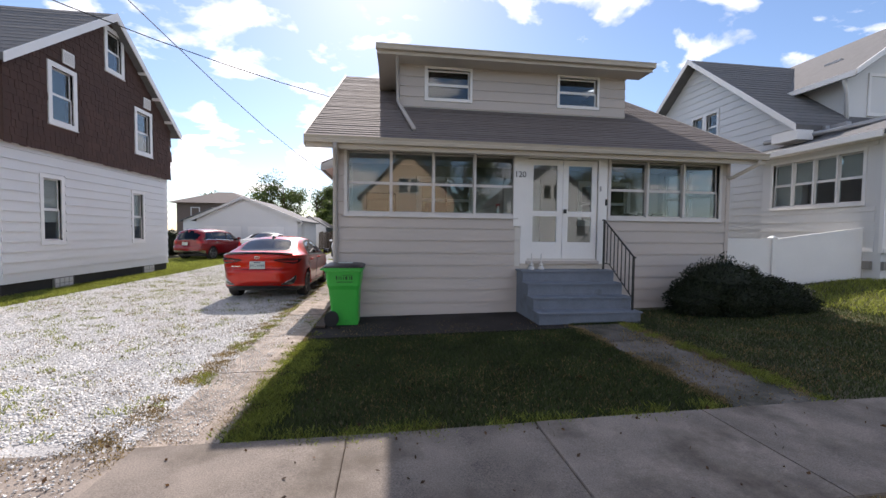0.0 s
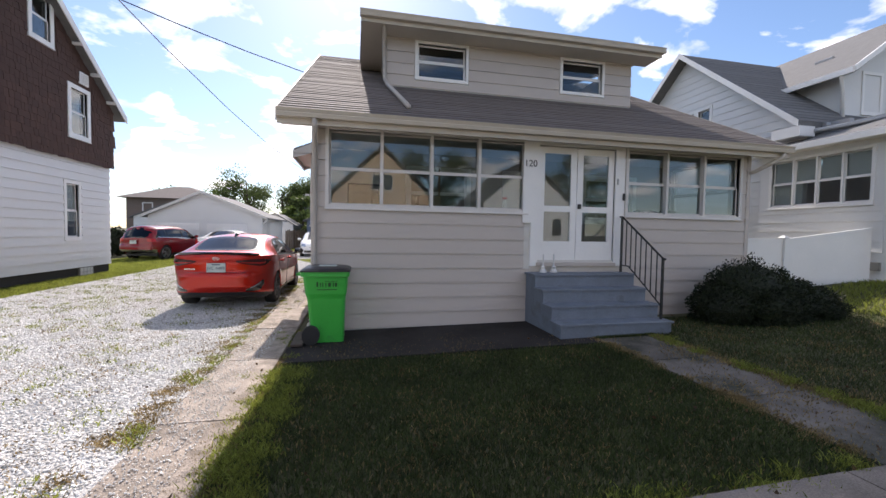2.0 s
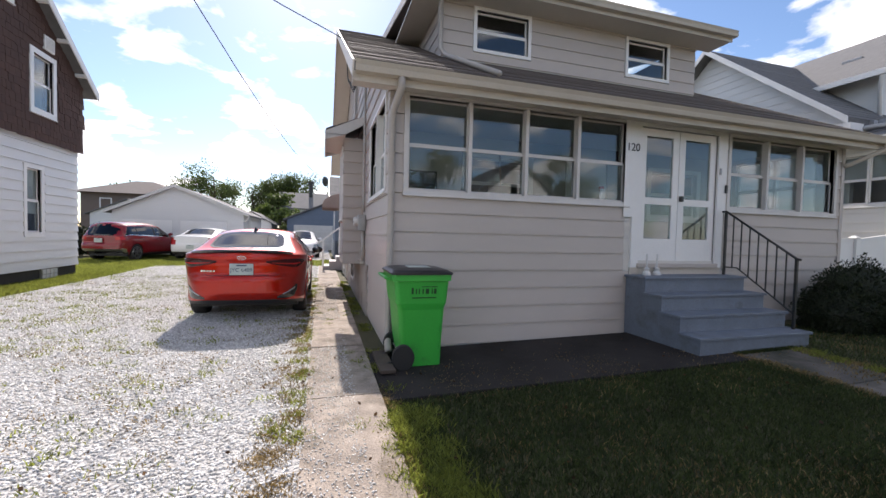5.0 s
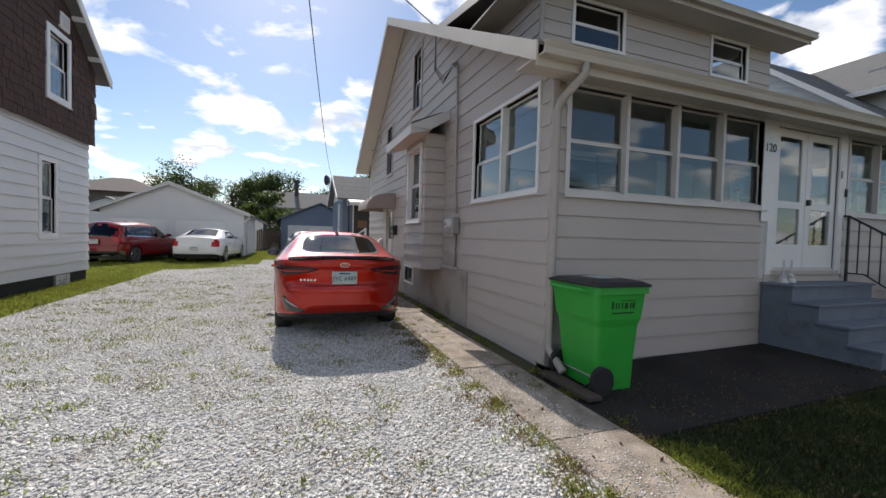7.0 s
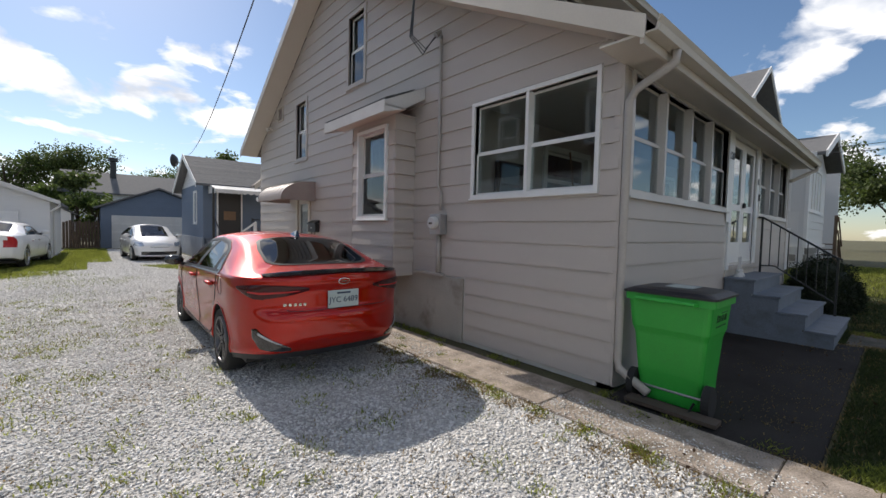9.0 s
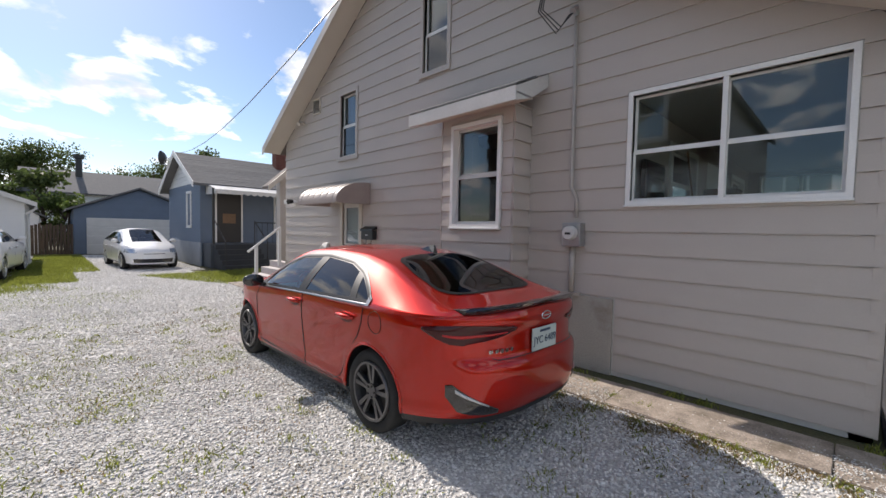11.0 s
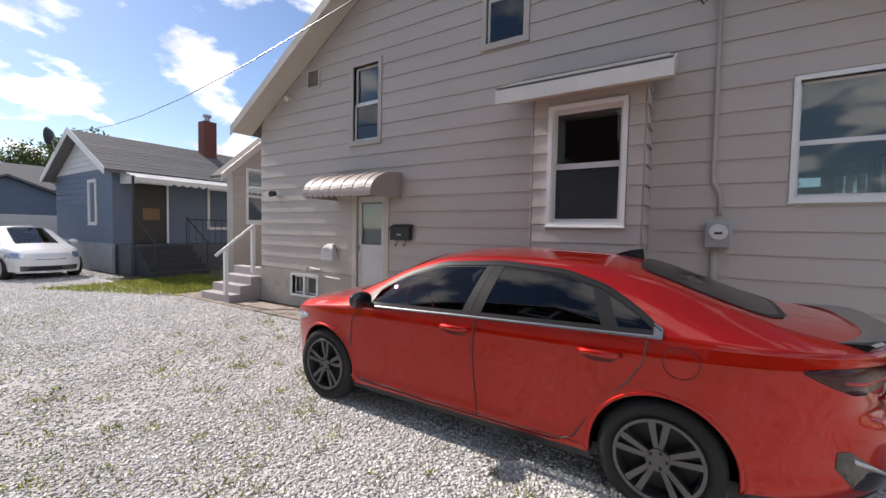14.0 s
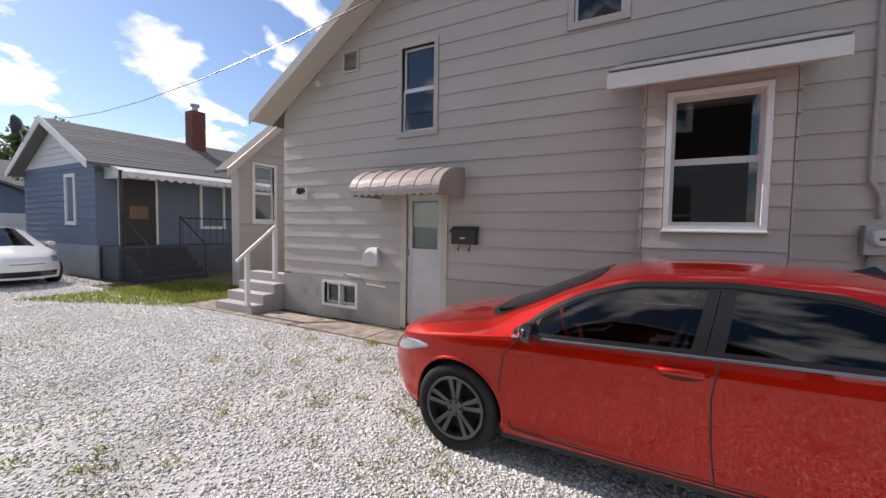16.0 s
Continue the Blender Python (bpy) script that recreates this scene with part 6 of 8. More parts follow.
# side door with awning
FDs = FL
bm = B()
box(bm, (7.06, -0.10, 0.04), (7.16, 0.035, 2.24), FDs); box(bm, (7.80, -0.10, 0.04), (7.90, 0.035, 2.24), FDs); box(bm, (7.16, -0.10, 2.15), (7.80, 0.035, 2.24), FDs)
sdoor = part("door_frame", bm, TRIM, house)
bm = B()
for a, b, c, d in ((7.165, 7.25, 0.1, 2.14), (7.715, 7.795, 0.1, 2.14), (7.25, 7.715, 2.04, 2.14), (7.25, 7.715, 1.20, 1.30), (7.25, 7.715, 0.1, 0.32)):
    box(bm, (a, -0.045, c), (b, -0.012, d), FDs)
part("storm_door", bm, DULL, sdoor, "white storm door")
bm = B(); box(bm, (7.25, -0.035, 0.32), (7.715, -0.022, 1.20), FDs); part("door_panel", bm, DULL, sdoor)
pane("pane", FDs, 7.25, 7.715, 1.30, 2.04, -0.028, sdoor, GLASS)
bm = B(); box(bm, (7.17, -0.12, 0.1), (7.79, -0.08, 2.14), FDs); part("inner_door", bm, DULL, sdoor)
bm = B(); box(bm, (7.76, -0.012, 1.18), (7.785, 0.03, 1.28), FDs, 0.004); part("handle", bm, METAL, sdoor)
awn = thing("door_awning", (-0.02, 7.5, 2.1), "taupe ribbed metal awning over the side door", "awning")
N = 10
curve = [(-0.02 - 0.74 * math.sin(math.pi / 2 * k / N) ** 0.9, 2.50 - 0.36 * (1 - math.cos(math.pi / 2 * k / N))) for k in range(N + 1)]
strips = 12
for i in range(strips):
    y0, y1 = 6.80 + 1.52 * i / strips, 6.80 + 1.52 * (i + 1) / strips
    bm = B()
    up = 0.012 if i % 2 else 0.0
    prism_a = [(x, z + up) for x, z in curve]
    a = [bm.verts.new((x, y0 + 0.002, z)) for x, z in prism_a]; b = [bm.verts.new((x, y1 - 0.002, z)) for x, z in prism_a]
    c = [bm.verts.new((x + 0.004, y0 + 0.002, z - 0.012)) for x, z in prism_a]; d = [bm.verts.new((x + 0.004, y1 - 0.002, z - 0.012)) for x, z in prism_a]
    for k in range(N):
        bm.faces.new((a[k], a[k + 1], b[k + 1], b[k])); bm.faces.new((c[k], d[k], d[k + 1], c[k + 1]))
        bm.faces.new((a[k], c[k], c[k + 1], a[k + 1])); bm.faces.new((b[k], b[k + 1], d[k + 1], d[k]))
    part("awning_slat", bm, AWNING, awn)
    bm = B()
    e = [(-0.765, y0 + (y1 - y0) * q / 6, 2.10 - 0.035 * math.sin(math.pi * q / 6)) for q in range(7)]
    prism(bm, [(-0.765, y1, 2.15), (-0.765, y0, 2.15)] + e, [(-0.757, y1, 2.15), (-0.757, y0, 2.15)] + [(-0.757, p[1], p[2]) for p in e])
    part("scallop", bm, AWNING, awn)
for y in (6.79, 8.32):
    bm = B(); prism(bm, [(x, y, z) for x, z in curve] + [(-0.74, y, 2.08), (-0.02, y, 2.08)], [(x, y + 0.01, z) for x, z in curve] + [(-0.74, y + 0.01, 2.08), (-0.02, y + 0.01, 2.08)]); part("awning_end", bm, AWNING, awn)
# wall mailbox
mb = thing("mailbox", (-0.02, 6.75, 1.38), "black metal wall mailbox beside the side door", "mailbox")
bm = B(); box(bm, (-0.12, 6.56, 1.40), (-0.022, 6.95, 1.58), bevel=0.012); part("box", bm, BLACK, mb)
bm = B(); prism(bm, [(-0.022, 6.55, 1.66), (-0.14, 6.55, 1.60), (-0.145, 6.55, 1.565), (-0.022, 6.55, 1.60)], [(-0.022, 6.96, 1.66), (-0.14, 6.96, 1.60), (-0.145, 6.96, 1.565), (-0.022, 6.96, 1.60)]); part("lid", bm, BLACK, mb)
bm = B(); box(bm, (-0.123, 6.72, 1.48), (-0.121, 6.80, 1.50)); part("label_bar", bm, DULL, mb)
for y in (6.66, 6.83):
    bm = B(); tube(bm, [(-0.08, y, 1.41), (-0.08, y, 1.34), (-0.11, y, 1.31), (-0.14, y, 1.34)], 0.008, 6); part("hook", bm, BLACK, mb)
# wall vents, light, camera
vent = thing("gable_vent", (-0.02, 8.96, 4.22), "small louvred gable vent", "vent")
bm = B()
for a, b, c, d in ((8.79, 8.82, 4.22, 4.58), (9.10, 9.13, 4.22, 4.58), (8.82, 9.10, 4.22, 4.25), (8.82, 9.10, 4.55, 4.58)):
    box(bm, (-0.045, a, c), (-0.005, b, d))
part("frame", bm, TRIM, vent)
for k in range(7):
    bm = B(); prism(bm, [(-0.042, 8.82, 4.26 + 0.041 * k), (-0.02, 8.82, 4.285 + 0.041 * k), (-0.015, 8.82, 4.285 + 0.041 * k), (-0.037, 8.82, 4.26 + 0.041 * k)], [(-0.042, 9.10, 4.26 + 0.041 * k), (-0.02, 9.10, 4.285 + 0.041 * k), (-0.015, 9.10, 4.285 + 0.041 * k), (-0.037, 9.10, 4.26 + 0.041 * k)]); part("slat", bm, METAL, vent)
dv = thing("dryer_vent", (-0.02, 8.45, 1.0), "white plastic vent hood on the siding", "vent")
bm = B(); prism(bm, [(-0.02, 8.62, 0.98), (-0.13, 8.60, 0.98), (-0.13, 8.58, 1.20), (-0.09, 8.52, 1.27), (-0.02, 8.5, 1.29)], [(-0.02, 8.26, 0.98), (-0.13, 8.28, 0.98), (-0.13, 8.30, 1.20), (-0.09, 8.34, 1.27), (-0.02, 8.36, 1.29)]); part("hood", bm, DULL, dv)
bm = B(); tube(bm, [(-0.132, 8.58, 1.02), (-0.134, 8.58, 1.17), (-0.134, 8.44, 1.24), (-0.134, 8.30, 1.17), (-0.132, 8.30, 1.02), (-0.132, 8.58, 1.02)], 0.01, 6); part("rim", bm, WHITE, dv)
wl_ = thing("security_light", (-0.02, 10.05, 2.2), "white security light with a black head", "light")
bm = B(); tube(bm, [(-0.02, 10.05, 2.22), (-0.10, 10.05, 2.24)], 0.05, 12); part("base", bm, WHITE, wl_)
for y, m in ((9.98, BLACK), (10.14, WHITE)):
    bm = B(); tube(bm, [(-0.08, 10.06, 2.24), (-0.16, y, 2.26), (-0.26, y - 0.03, 2.24)], [0.02, 0.05, 0.06], 12); part("lamp_head", bm, m, wl_)
kn = thing("floodlight", (-0.02, 9.6, 4.05), "small round floodlight under the rake", "light")
bm = B(); tube(bm, [(-0.02, 9.6, 4.12), (-0.10, 9.6, 4.14), (-0.18, 9.58, 4.08)], [0.04, 0.03, 0.055], 10); part("head", bm, TRIM, kn)
# taps and pipes low on the wall
bm = B(); tube(bm, [(-0.02, 9.05, 0.80), (-0.10, 9.05, 0.80), (-0.12, 9.03, 0.74)], 0.015, 8); tube(bm, [(-0.03, 9.05, 0.80), (-0.03, 8.75, 0.78), (-0.03, 8.6, 0.66), (-0.03, 8.2, 0.64)], 0.01, 6); part("tap", bm, PIPE, house)
# cellar windows
window(FL, 8.84, 9.57, 0.26, 0.62, house, casing=0.05, mullions=1, split=0.999, sill=False, out=0.045)
window(FL, 4.98, 5.62, 0.36, 0.68, house, casing=0.05, split=0.999, sill=False, out=0.045)

# handrail of the front steps
rail = thing("handrail", (5.14, -0.6, 0.28), "black iron handrail on the front steps", "railing")
top_a, top_b = Vector((5.13, -0.12, 1.86)), Vector((5.13, -1.10, 1.20))
bm = B(); tube(bm, [top_a + Vector((0, 0.06, 0.0)), top_a, top_b, top_b + Vector((0, -0.05, -0.01))], 0.016, 8); part("top_rail", bm, BLACK, rail)
bm = B(); tube(bm, [(5.13, -0.12, 1.02), (5.13, -0.32, 1.02), (5.13, -1.10, 0.48)], 0.011, 8); part("bottom_rail", bm, BLACK, rail)
for k, (y, zb) in enumerate([(-0.12, 0.90), (-1.10, 0.28)]):
    zt = top_a.z + (top_b.z - top_a.z) * (y + 0.12) / -0.98
    bm = B(); box(bm, (5.115, y - 0.015, zb), (5.145, y + 0.015, zt)); part("post", bm, BLACK, rail)
for k in range(1, 8):
    y = -0.12 - 0.98 * k / 8
    zt = top_a.z + (top_b.z - top_a.z) * k / 8
    zb = 1.02 if y > -0.32 else 1.02 - (0.54 / 0.78) * (-0.32 - y)
    bm = B(); box(bm, (5.123, y - 0.007, zb), (5.137, y + 0.007, zt)); part("baluster", bm, BLACK, rail)
# two white post brackets on the top step
br = thing("post_bracket", (3.66, -0.14, 0.902), "small white post bracket on the top step", "bracket", "brackets on the step")
bm = B(); tube(bm, [(0, 0, 0), (0, 0, 0.03), (0, 0, 0.06), (0, 0, 0.09), (0, 0, 0.11), (0, 0, 0.30)], [0.06, 0.055, 0.03, 0.04, 0.014, 0.012], 12); part("stem", bm, DULL, br, local=True)
copy_thing(br, Matrix.Translation((3.86, -0.12, 0.902)))

# rear porch and steps
rp = thing("rear_porch", (3.0, 14.5, 0), "rear entry porch with white-framed window and gable roof", "porch")
FRp = facing_street(13.8)
gl, gh = (lambda z: 1.15 if z < 3.2 else 1.15 + (z - 3.2) / 0.9), (lambda z: 4.85 if z < 3.2 else 4.85 - (z - 3.2) / 0.9)
wall("wall", FRp, gl, gh, 0.0, 4.8, [(1.6, 2.2, 1.75, 3.2)], SIDING, rp, cuts=[3.2, 3.6, 4.0, 4.4])
siding(FRp, gl, gh, 0.0, 4.75, [(1.5, 2.3, 1.65, 3.3)], SIDING, rp, 0.235)
window(FRp, 1.6, 2.2, 1.75, 3.2, rp, casing=0.08)
bm = B(); box(bm, (1.15, 13.94, 0), (1.3, 14.1, 3.2)); part("wall_side", bm, SIDING, rp)
for s, x in ((1, 0.62), (-1, 5.38)):
    bm = B(); slab(bm, [(x, 13.4, 2.95), (x, 13.95, 2.95), (3.0, 13.95, 5.15), (3.0, 13.4, 5.15)], 0.08); part("roof", bm, SHINGLE, rp)
    bm = B(); prism(bm, [(x - 0.02 * s, 13.36, 2.78), (x - 0.02 * s, 13.36, 2.97), (3.0, 13.36, 5.19), (3.0, 13.36, 4.97)], [(x - 0.02 * s, 13.395, 2.78), (x - 0.02 * s, 13.395, 2.97), (3.0, 13.395, 5.19), (3.0, 13.395, 4.97)]); part("rake_board", bm, TRIM, rp)
    bm = B(); slab(bm, [(x, 13.4, 2.865), (x, 13.8, 2.865), (3.0, 13.8, 5.06), (3.0, 13.4, 5.06)], 0.01); part("soffit", bm, TRIM, rp)
rs = thing("rear_steps", (-0.3, 11.0, 0), "grey concrete rear steps with a white handrail", "steps")
RSTEP = mat("mauve_step_paint", (0.42, 0.38, 0.37), 0.7, vary=0.1)
for k in range(4):
    bm = B(); box(bm, (-0.72 + 0.24 * k, 10.665, 0.0), (0.22 if k == 3 else -0.482 + 0.24 * k, 11.75, 0.17 * (k + 1)), bevel=0.01); part("step", bm, RSTEP, rs)
bm = B(); tube(bm, [(-0.92, 10.78, 0.98), (-0.1, 10.78, 1.62)], 0.032, 6); part("handrail", bm, WHITE, rs)
bm = B(); box(bm, (-0.75, 10.75, 0.17), (-0.68, 10.82, 1.14)); part("rail_post", bm, WHITE, rs)
bm = B(); box(bm, (-0.16, 10.75, 0.6), (-0.09, 10.82, 1.58)); part("rail_post", bm, WHITE, rs)

# things on the porch
bench = thing("bench", (0.9, 1.1, 1.0), "wooden bench under the porch windows", "bench")
WOOD = mat("brown_wood", (0.20, 0.115, 0.06), 0.6, vary=0.25, scale=8)
bm = B(); box(bm, (0.3, 0.75, 1.78), (0.75, 1.9, 1.83), bevel=0.008); part("seat", bm, WOOD, bench)
for x in (0.33, 0.68):
    for y in (0.8, 1.82):
        bm = B(); box(bm, (x, y, 1.0), (x + 0.05, y + 0.05, 1.78)); part("leg", bm, WOOD, bench)
POT = mat("purple_glaze", (0.10, 0.07, 0.30), 0.3, vary=0.1)
pot = thing("flower_pot", (0.5, 0.95, 1.83), "purple glazed flower pot on the bench", "flower pot")
bm = B(); tube(bm, [(0, 0, 0), (0, 0, 0.02), (0, 0, 0.13), (0, 0, 0.15)], [0.055, 0.06, 0.085, 0.09], 18); part("pot", bm, POT, pot, local=True)
tub = thing("plastic_tub", (0.52, 1.45, 1.83), "white plastic tub with a blue band", "tub")
bm = B(); tube(bm, [(0, 0, 0), (0, 0, 0.11)], [0.08, 0.10], 18); part("tub", bm, WHITE, tub, local=True)
bm = B(); tube(bm, [(0, 0, 0.07), (0, 0, 0.10)], [0.095, 0.1], 18); part("band", bm, POT, tub, local=True)
bike = thing("exercise_bike", (6.4, 1.0, 1.0), "black exercise bicycle inside the porch", "bicycle")
bm = B(); tube(bm, [(6.25 + 0.28 * math.cos(t), 0.9, 1.75 + 0.28 * math.sin(t)) for t in [2 * math.pi * k / 24 for k in range(25)]], 0.03, 6); part("wheel", bm, PLASTIC, bike)
bm = B(); tube(bm, [(6.25, 0.9, 1.75), (6.7, 0.9, 1.5), (6.9, 0.9, 2.0), (6.5, 0.9, 2.05), (6.25, 0.9, 1.75)], 0.025, 6); part("frame", bm, PLASTIC, bike)
bm = B(); box(bm, (6.78, 0.8, 2.0), (7.05, 1.0, 2.07), bevel=0.03); part("saddle", bm, PLASTIC, bike)
bm = B(); box(bm, (6.2, 0.7, 1.0), (7.0, 1.1, 1.5), bevel=0.02); part("base", bm, PLASTIC, bike)

tv = thing("wall_screen", (0.8, 1.94, 1.8), "dark flat screen against the inner porch wall", "screen")
bm = B(); box(bm, (0.45, 1.90, 1.72), (1.12, 1.96, 2.48), bevel=0.012); part("casing", bm, PLASTIC, tv)
bm = B(); box(bm, (0.48, 1.892, 1.76), (1.09, 1.899, 2.45)); part("display", bm, GLOSSBLACK, tv)
bm = B(); box(bm, (0.70, 1.88, 1.0), (0.86, 1.95, 1.72)); part("stand", bm, PLASTIC, tv)
CARD = mat("dull_brown_card", (0.16, 0.12, 0.085), 0.85, vary=0.2)
crate = thing("tall_carton", (2.0, 1.45, 1.0), "tall brown carton standing on the porch floor", "box")
bm = B(); box(bm, (1.78, 1.25, 1.0), (2.20, 1.62, 2.22), bevel=0.008); part("carton", bm, CARD, crate)
bm = B(); box(bm, (1.775, 1.41, 2.22), (2.205, 1.46, 2.224)); part("tape", bm, TRIM, crate)
broom = thing("broom", (2.28, 1.85, 1.0), "brown broom leaning on the inner porch wall", "broom")
bm = B(); tube(bm, [(2.28, 1.72, 1.12), (2.30, 1.96, 2.85)], 0.014, 8); part("stick", bm, WOOD, broom)
bm = B(); prism(bm, [(2.14, 1.68, 1.0), (2.42, 1.68, 1.0), (2.33, 1.71, 1.16), (2.23, 1.71, 1.16)], [(2.14, 1.76, 1.0), (2.42, 1.76, 1.0), (2.33, 1.74, 1.16), (2.23, 1.74, 1.16)]); part("bristles", bm, CARD, broom)
spray = thing("spray_bottle", (3.06, 0.115, 1.93), "white spray bottle with a red trigger on the sill", "bottle")
bm = B(); tube(bm, [(0, 0, 0), (0, 0, 0.01), (0, 0, 0.11), (0, 0, 0.15), (0, 0, 0.18)], [0.020, 0.024, 0.024, 0.012, 0.012], 14); part("bottle", bm, WHITE, spray, local=True)
bm = B(); box(bm, (-0.045, -0.010, 0.18), (0.03, 0.010, 0.215), bevel=0.004); tube(bm, [(-0.03, 0, 0.18), (-0.042, 0, 0.14)], 0.005, 6); part("trigger", bm, REDSOFT, spray, "red trigger head", local=True)
plank = thing("wooden_plank", (-0.12, -0.55, 0.035), "weathered dark plank on the path beside the bin", "plank")
bm = B(); box(bm, (-0.19, -0.92, 0.034), (-0.04, -0.22, 0.068), bevel=0.006); part("board", bm, BARKWOOD, plank)

# cream soffits under the side overhangs
for x0, x1 in ((X0 + 0.004, -0.024), (W + 0.02, X1 - 0.004)):
    bm = B()
    prism(bm, [(x0, EY + 0.03, EZ - 0.118), (x1, EY + 0.03, EZ - 0.118), (x1, RY, RZ - 0.118), (x0, RY, RZ - 0.118)], [(x0, EY + 0.03, EZ - 0.104), (x1, EY + 0.03, EZ - 0.104), (x1, RY, RZ - 0.104), (x0, RY, RZ - 0.104)])
    part("soffit", bm, TRIM, house, "cream soffit")
    z1 = roof_z(11.03)
    bm = B()
    prism(bm, [(x0, RY + 0.01, RZ - 0.118), (x1, RY + 0.01, RZ - 0.118), (x1, 11.0, z1 - 0.118), (x0, 11.0, z1 - 0.118)], [(x0, RY + 0.01, RZ - 0.104), (x1, RY + 0.01, RZ - 0.104), (x1, 11.0, z1 - 0.104), (x0, 11.0, z1 - 0.104)])
    part("soffit", bm, TRIM, house, "cream soffit")


# ---- wheelie bin ----
BIN = mat("bright_green_plastic", (0.028, 0.36, 0.045), 0.42, vary=0.08, scale=5, bump=0.05, stain=(0.03, 0.20, 0.04), stain_at=(0.62, 0.8))
BINLID = mat("black_bin_lid", (0.018, 0.018, 0.022), 0.4, vary=0.2)
BINMARK = mat("dark_green_print", (0.008, 0.05, 0.012), 0.5)
bin_ = thing("wheelie_bin", (0.27, -0.5, 0.02), "bright green wheeled bin with black lid by the porch corner", "bin")


def ring4(bm, x0, x1, y0, y1, z, r):
    vs = []
    for cx, cy, a0 in ((x1 - r, y1 - r, 0), (x0 + r, y1 - r, 90), (x0 + r, y0 + r, 180), (x1 - r, y0 + r, 270)):
        for k in range(4):
            t = radians(a0 + 30 * k)
            vs.append(bm.verts.new((cx + r * math.cos(t), cy + r * math.sin(t), z)))
    return vs


def loft4(bm, rings, cap=True):
    for a, b in zip(rings, rings[1:]):
        for k in range(len(a)):
            bm.faces.new((a[k], a[(k + 1) % len(a)], b[(k + 1) % len(a)], b[k]))
    if cap:
        bm.faces.new(rings[0][::-1]); bm.faces.new(rings[-1])
    bmesh.ops.recalc_face_normals(bm, faces=bm.faces[:])


bm = B()
loft4(bm, [ring4(bm, 0.08, 0.54, -0.74, -0.24, 0.03, 0.05), ring4(bm, 0.03, 0.545, -0.755, -0.225, 0.30, 0.05), ring4(bm, -0.005, 0.56, -0.78, -0.20, 0.62, 0.05), ring4(bm, -0.01, 0.562, -0.785, -0.195, 0.64, 0.05), ring4(bm, -0.03, 0.58, -0.80, -0.18, 0.69, 0.05), ring4(bm, -0.06, 0.60, -0.82, -0.16, 0.92, 0.05), ring4(bm, -0.085, 0.625, -0.845, -0.135, 0.925, 0.05), ring4(bm, -0.085, 0.625, -0.845, -0.135, 0.985, 0.05)])
part("body", bm, BIN, bin_)
bm = B()
loft4(bm, [ring4(bm, -0.10, 0.64, -0.86, -0.12, 0.987, 0.05), ring4(bm, -0.10, 0.64, -0.86, -0.12, 1.005, 0.05), ring4(bm, -0.06, 0.60, -0.80, -0.18, 1.03, 0.08), ring4(bm, 0.02, 0.5, -0.7, -0.28, 1.045, 0.1)])
part("lid", bm, BINLID, bin_, "black lid")
bm = B(); box(bm, (0.15, -0.62, 1.046), (0.42, -0.4, 1.05)); part("lid_sticker", bm, PLATE, bin_, "pale sticker")
bm = B(); tube(bm, [(-0.09, -0.72, 0.94), (-0.15, -0.72, 0.95), (-0.15, -0.26, 0.95), (-0.09, -0.26, 0.94)], 0.016, 8); part("handle", bm, BIN, bin_)
for y in (-0.80, -0.20):
    bm = B(); tube(bm, [(0.06, y - 0.03, 0.145), (0.06, y - 0.028, 0.145), (0.06, y + 0.028, 0.145), (0.06, y + 0.03, 0.145)], [0.11, 0.13, 0.13, 0.11], 24); part("wheel", bm, TYRE, bin_, "black plastic wheel")
bm = B(); tube(bm, [(0.06, -0.78, 0.145), (0.06, -0.2, 0.145)], 0.012, 8); part("axle", bm, METAL, bin_)
bm = B(); tube(bm, [(0.04, -0.70, 0.10), (-0.14, -0.70, 0.05), (-0.14, -0.34, 0.05), (0.04, -0.34, 0.10)], 0.012, 6); part("foot_bar", bm, PLASTIC, bin_)
# printed mark as bars
for k, (x0, x1, z0, z1) in enumerate([(0.14, 0.165, 0.79, 0.855), (0.19, 0.205, 0.79, 0.845), (0.225, 0.24, 0.79, 0.845), (0.27, 0.285, 0.79, 0.845), (0.31, 0.35, 0.79, 0.845), (0.38, 0.395, 0.79, 0.845), (0.41, 0.44, 0.79, 0.845), (0.15, 0.44, 0.745, 0.757), (0.26, 0.45, 0.86, 0.868)]):
    bm = B()
    yy = lambda z: -0.80 - 0.02 * (z - 0.69) / 0.23 - 0.003
    prism(bm, [(x0, yy(z0), z0), (x1, yy(z0), z0), (x1, yy(z1), z1), (x0, yy(z1), z1)], [(x0, yy(z0) + 0.006, z0), (x1, yy(z0) + 0.006, z0), (x1, yy(z1) + 0.006, z1), (x0, yy(z1) + 0.006, z1)])
    part("printed_bar", bm, BINMARK, bin_)
for piece in bin_.children:
    for v in piece.data.vertices:
        v.co.x = 0.87 * v.co.x


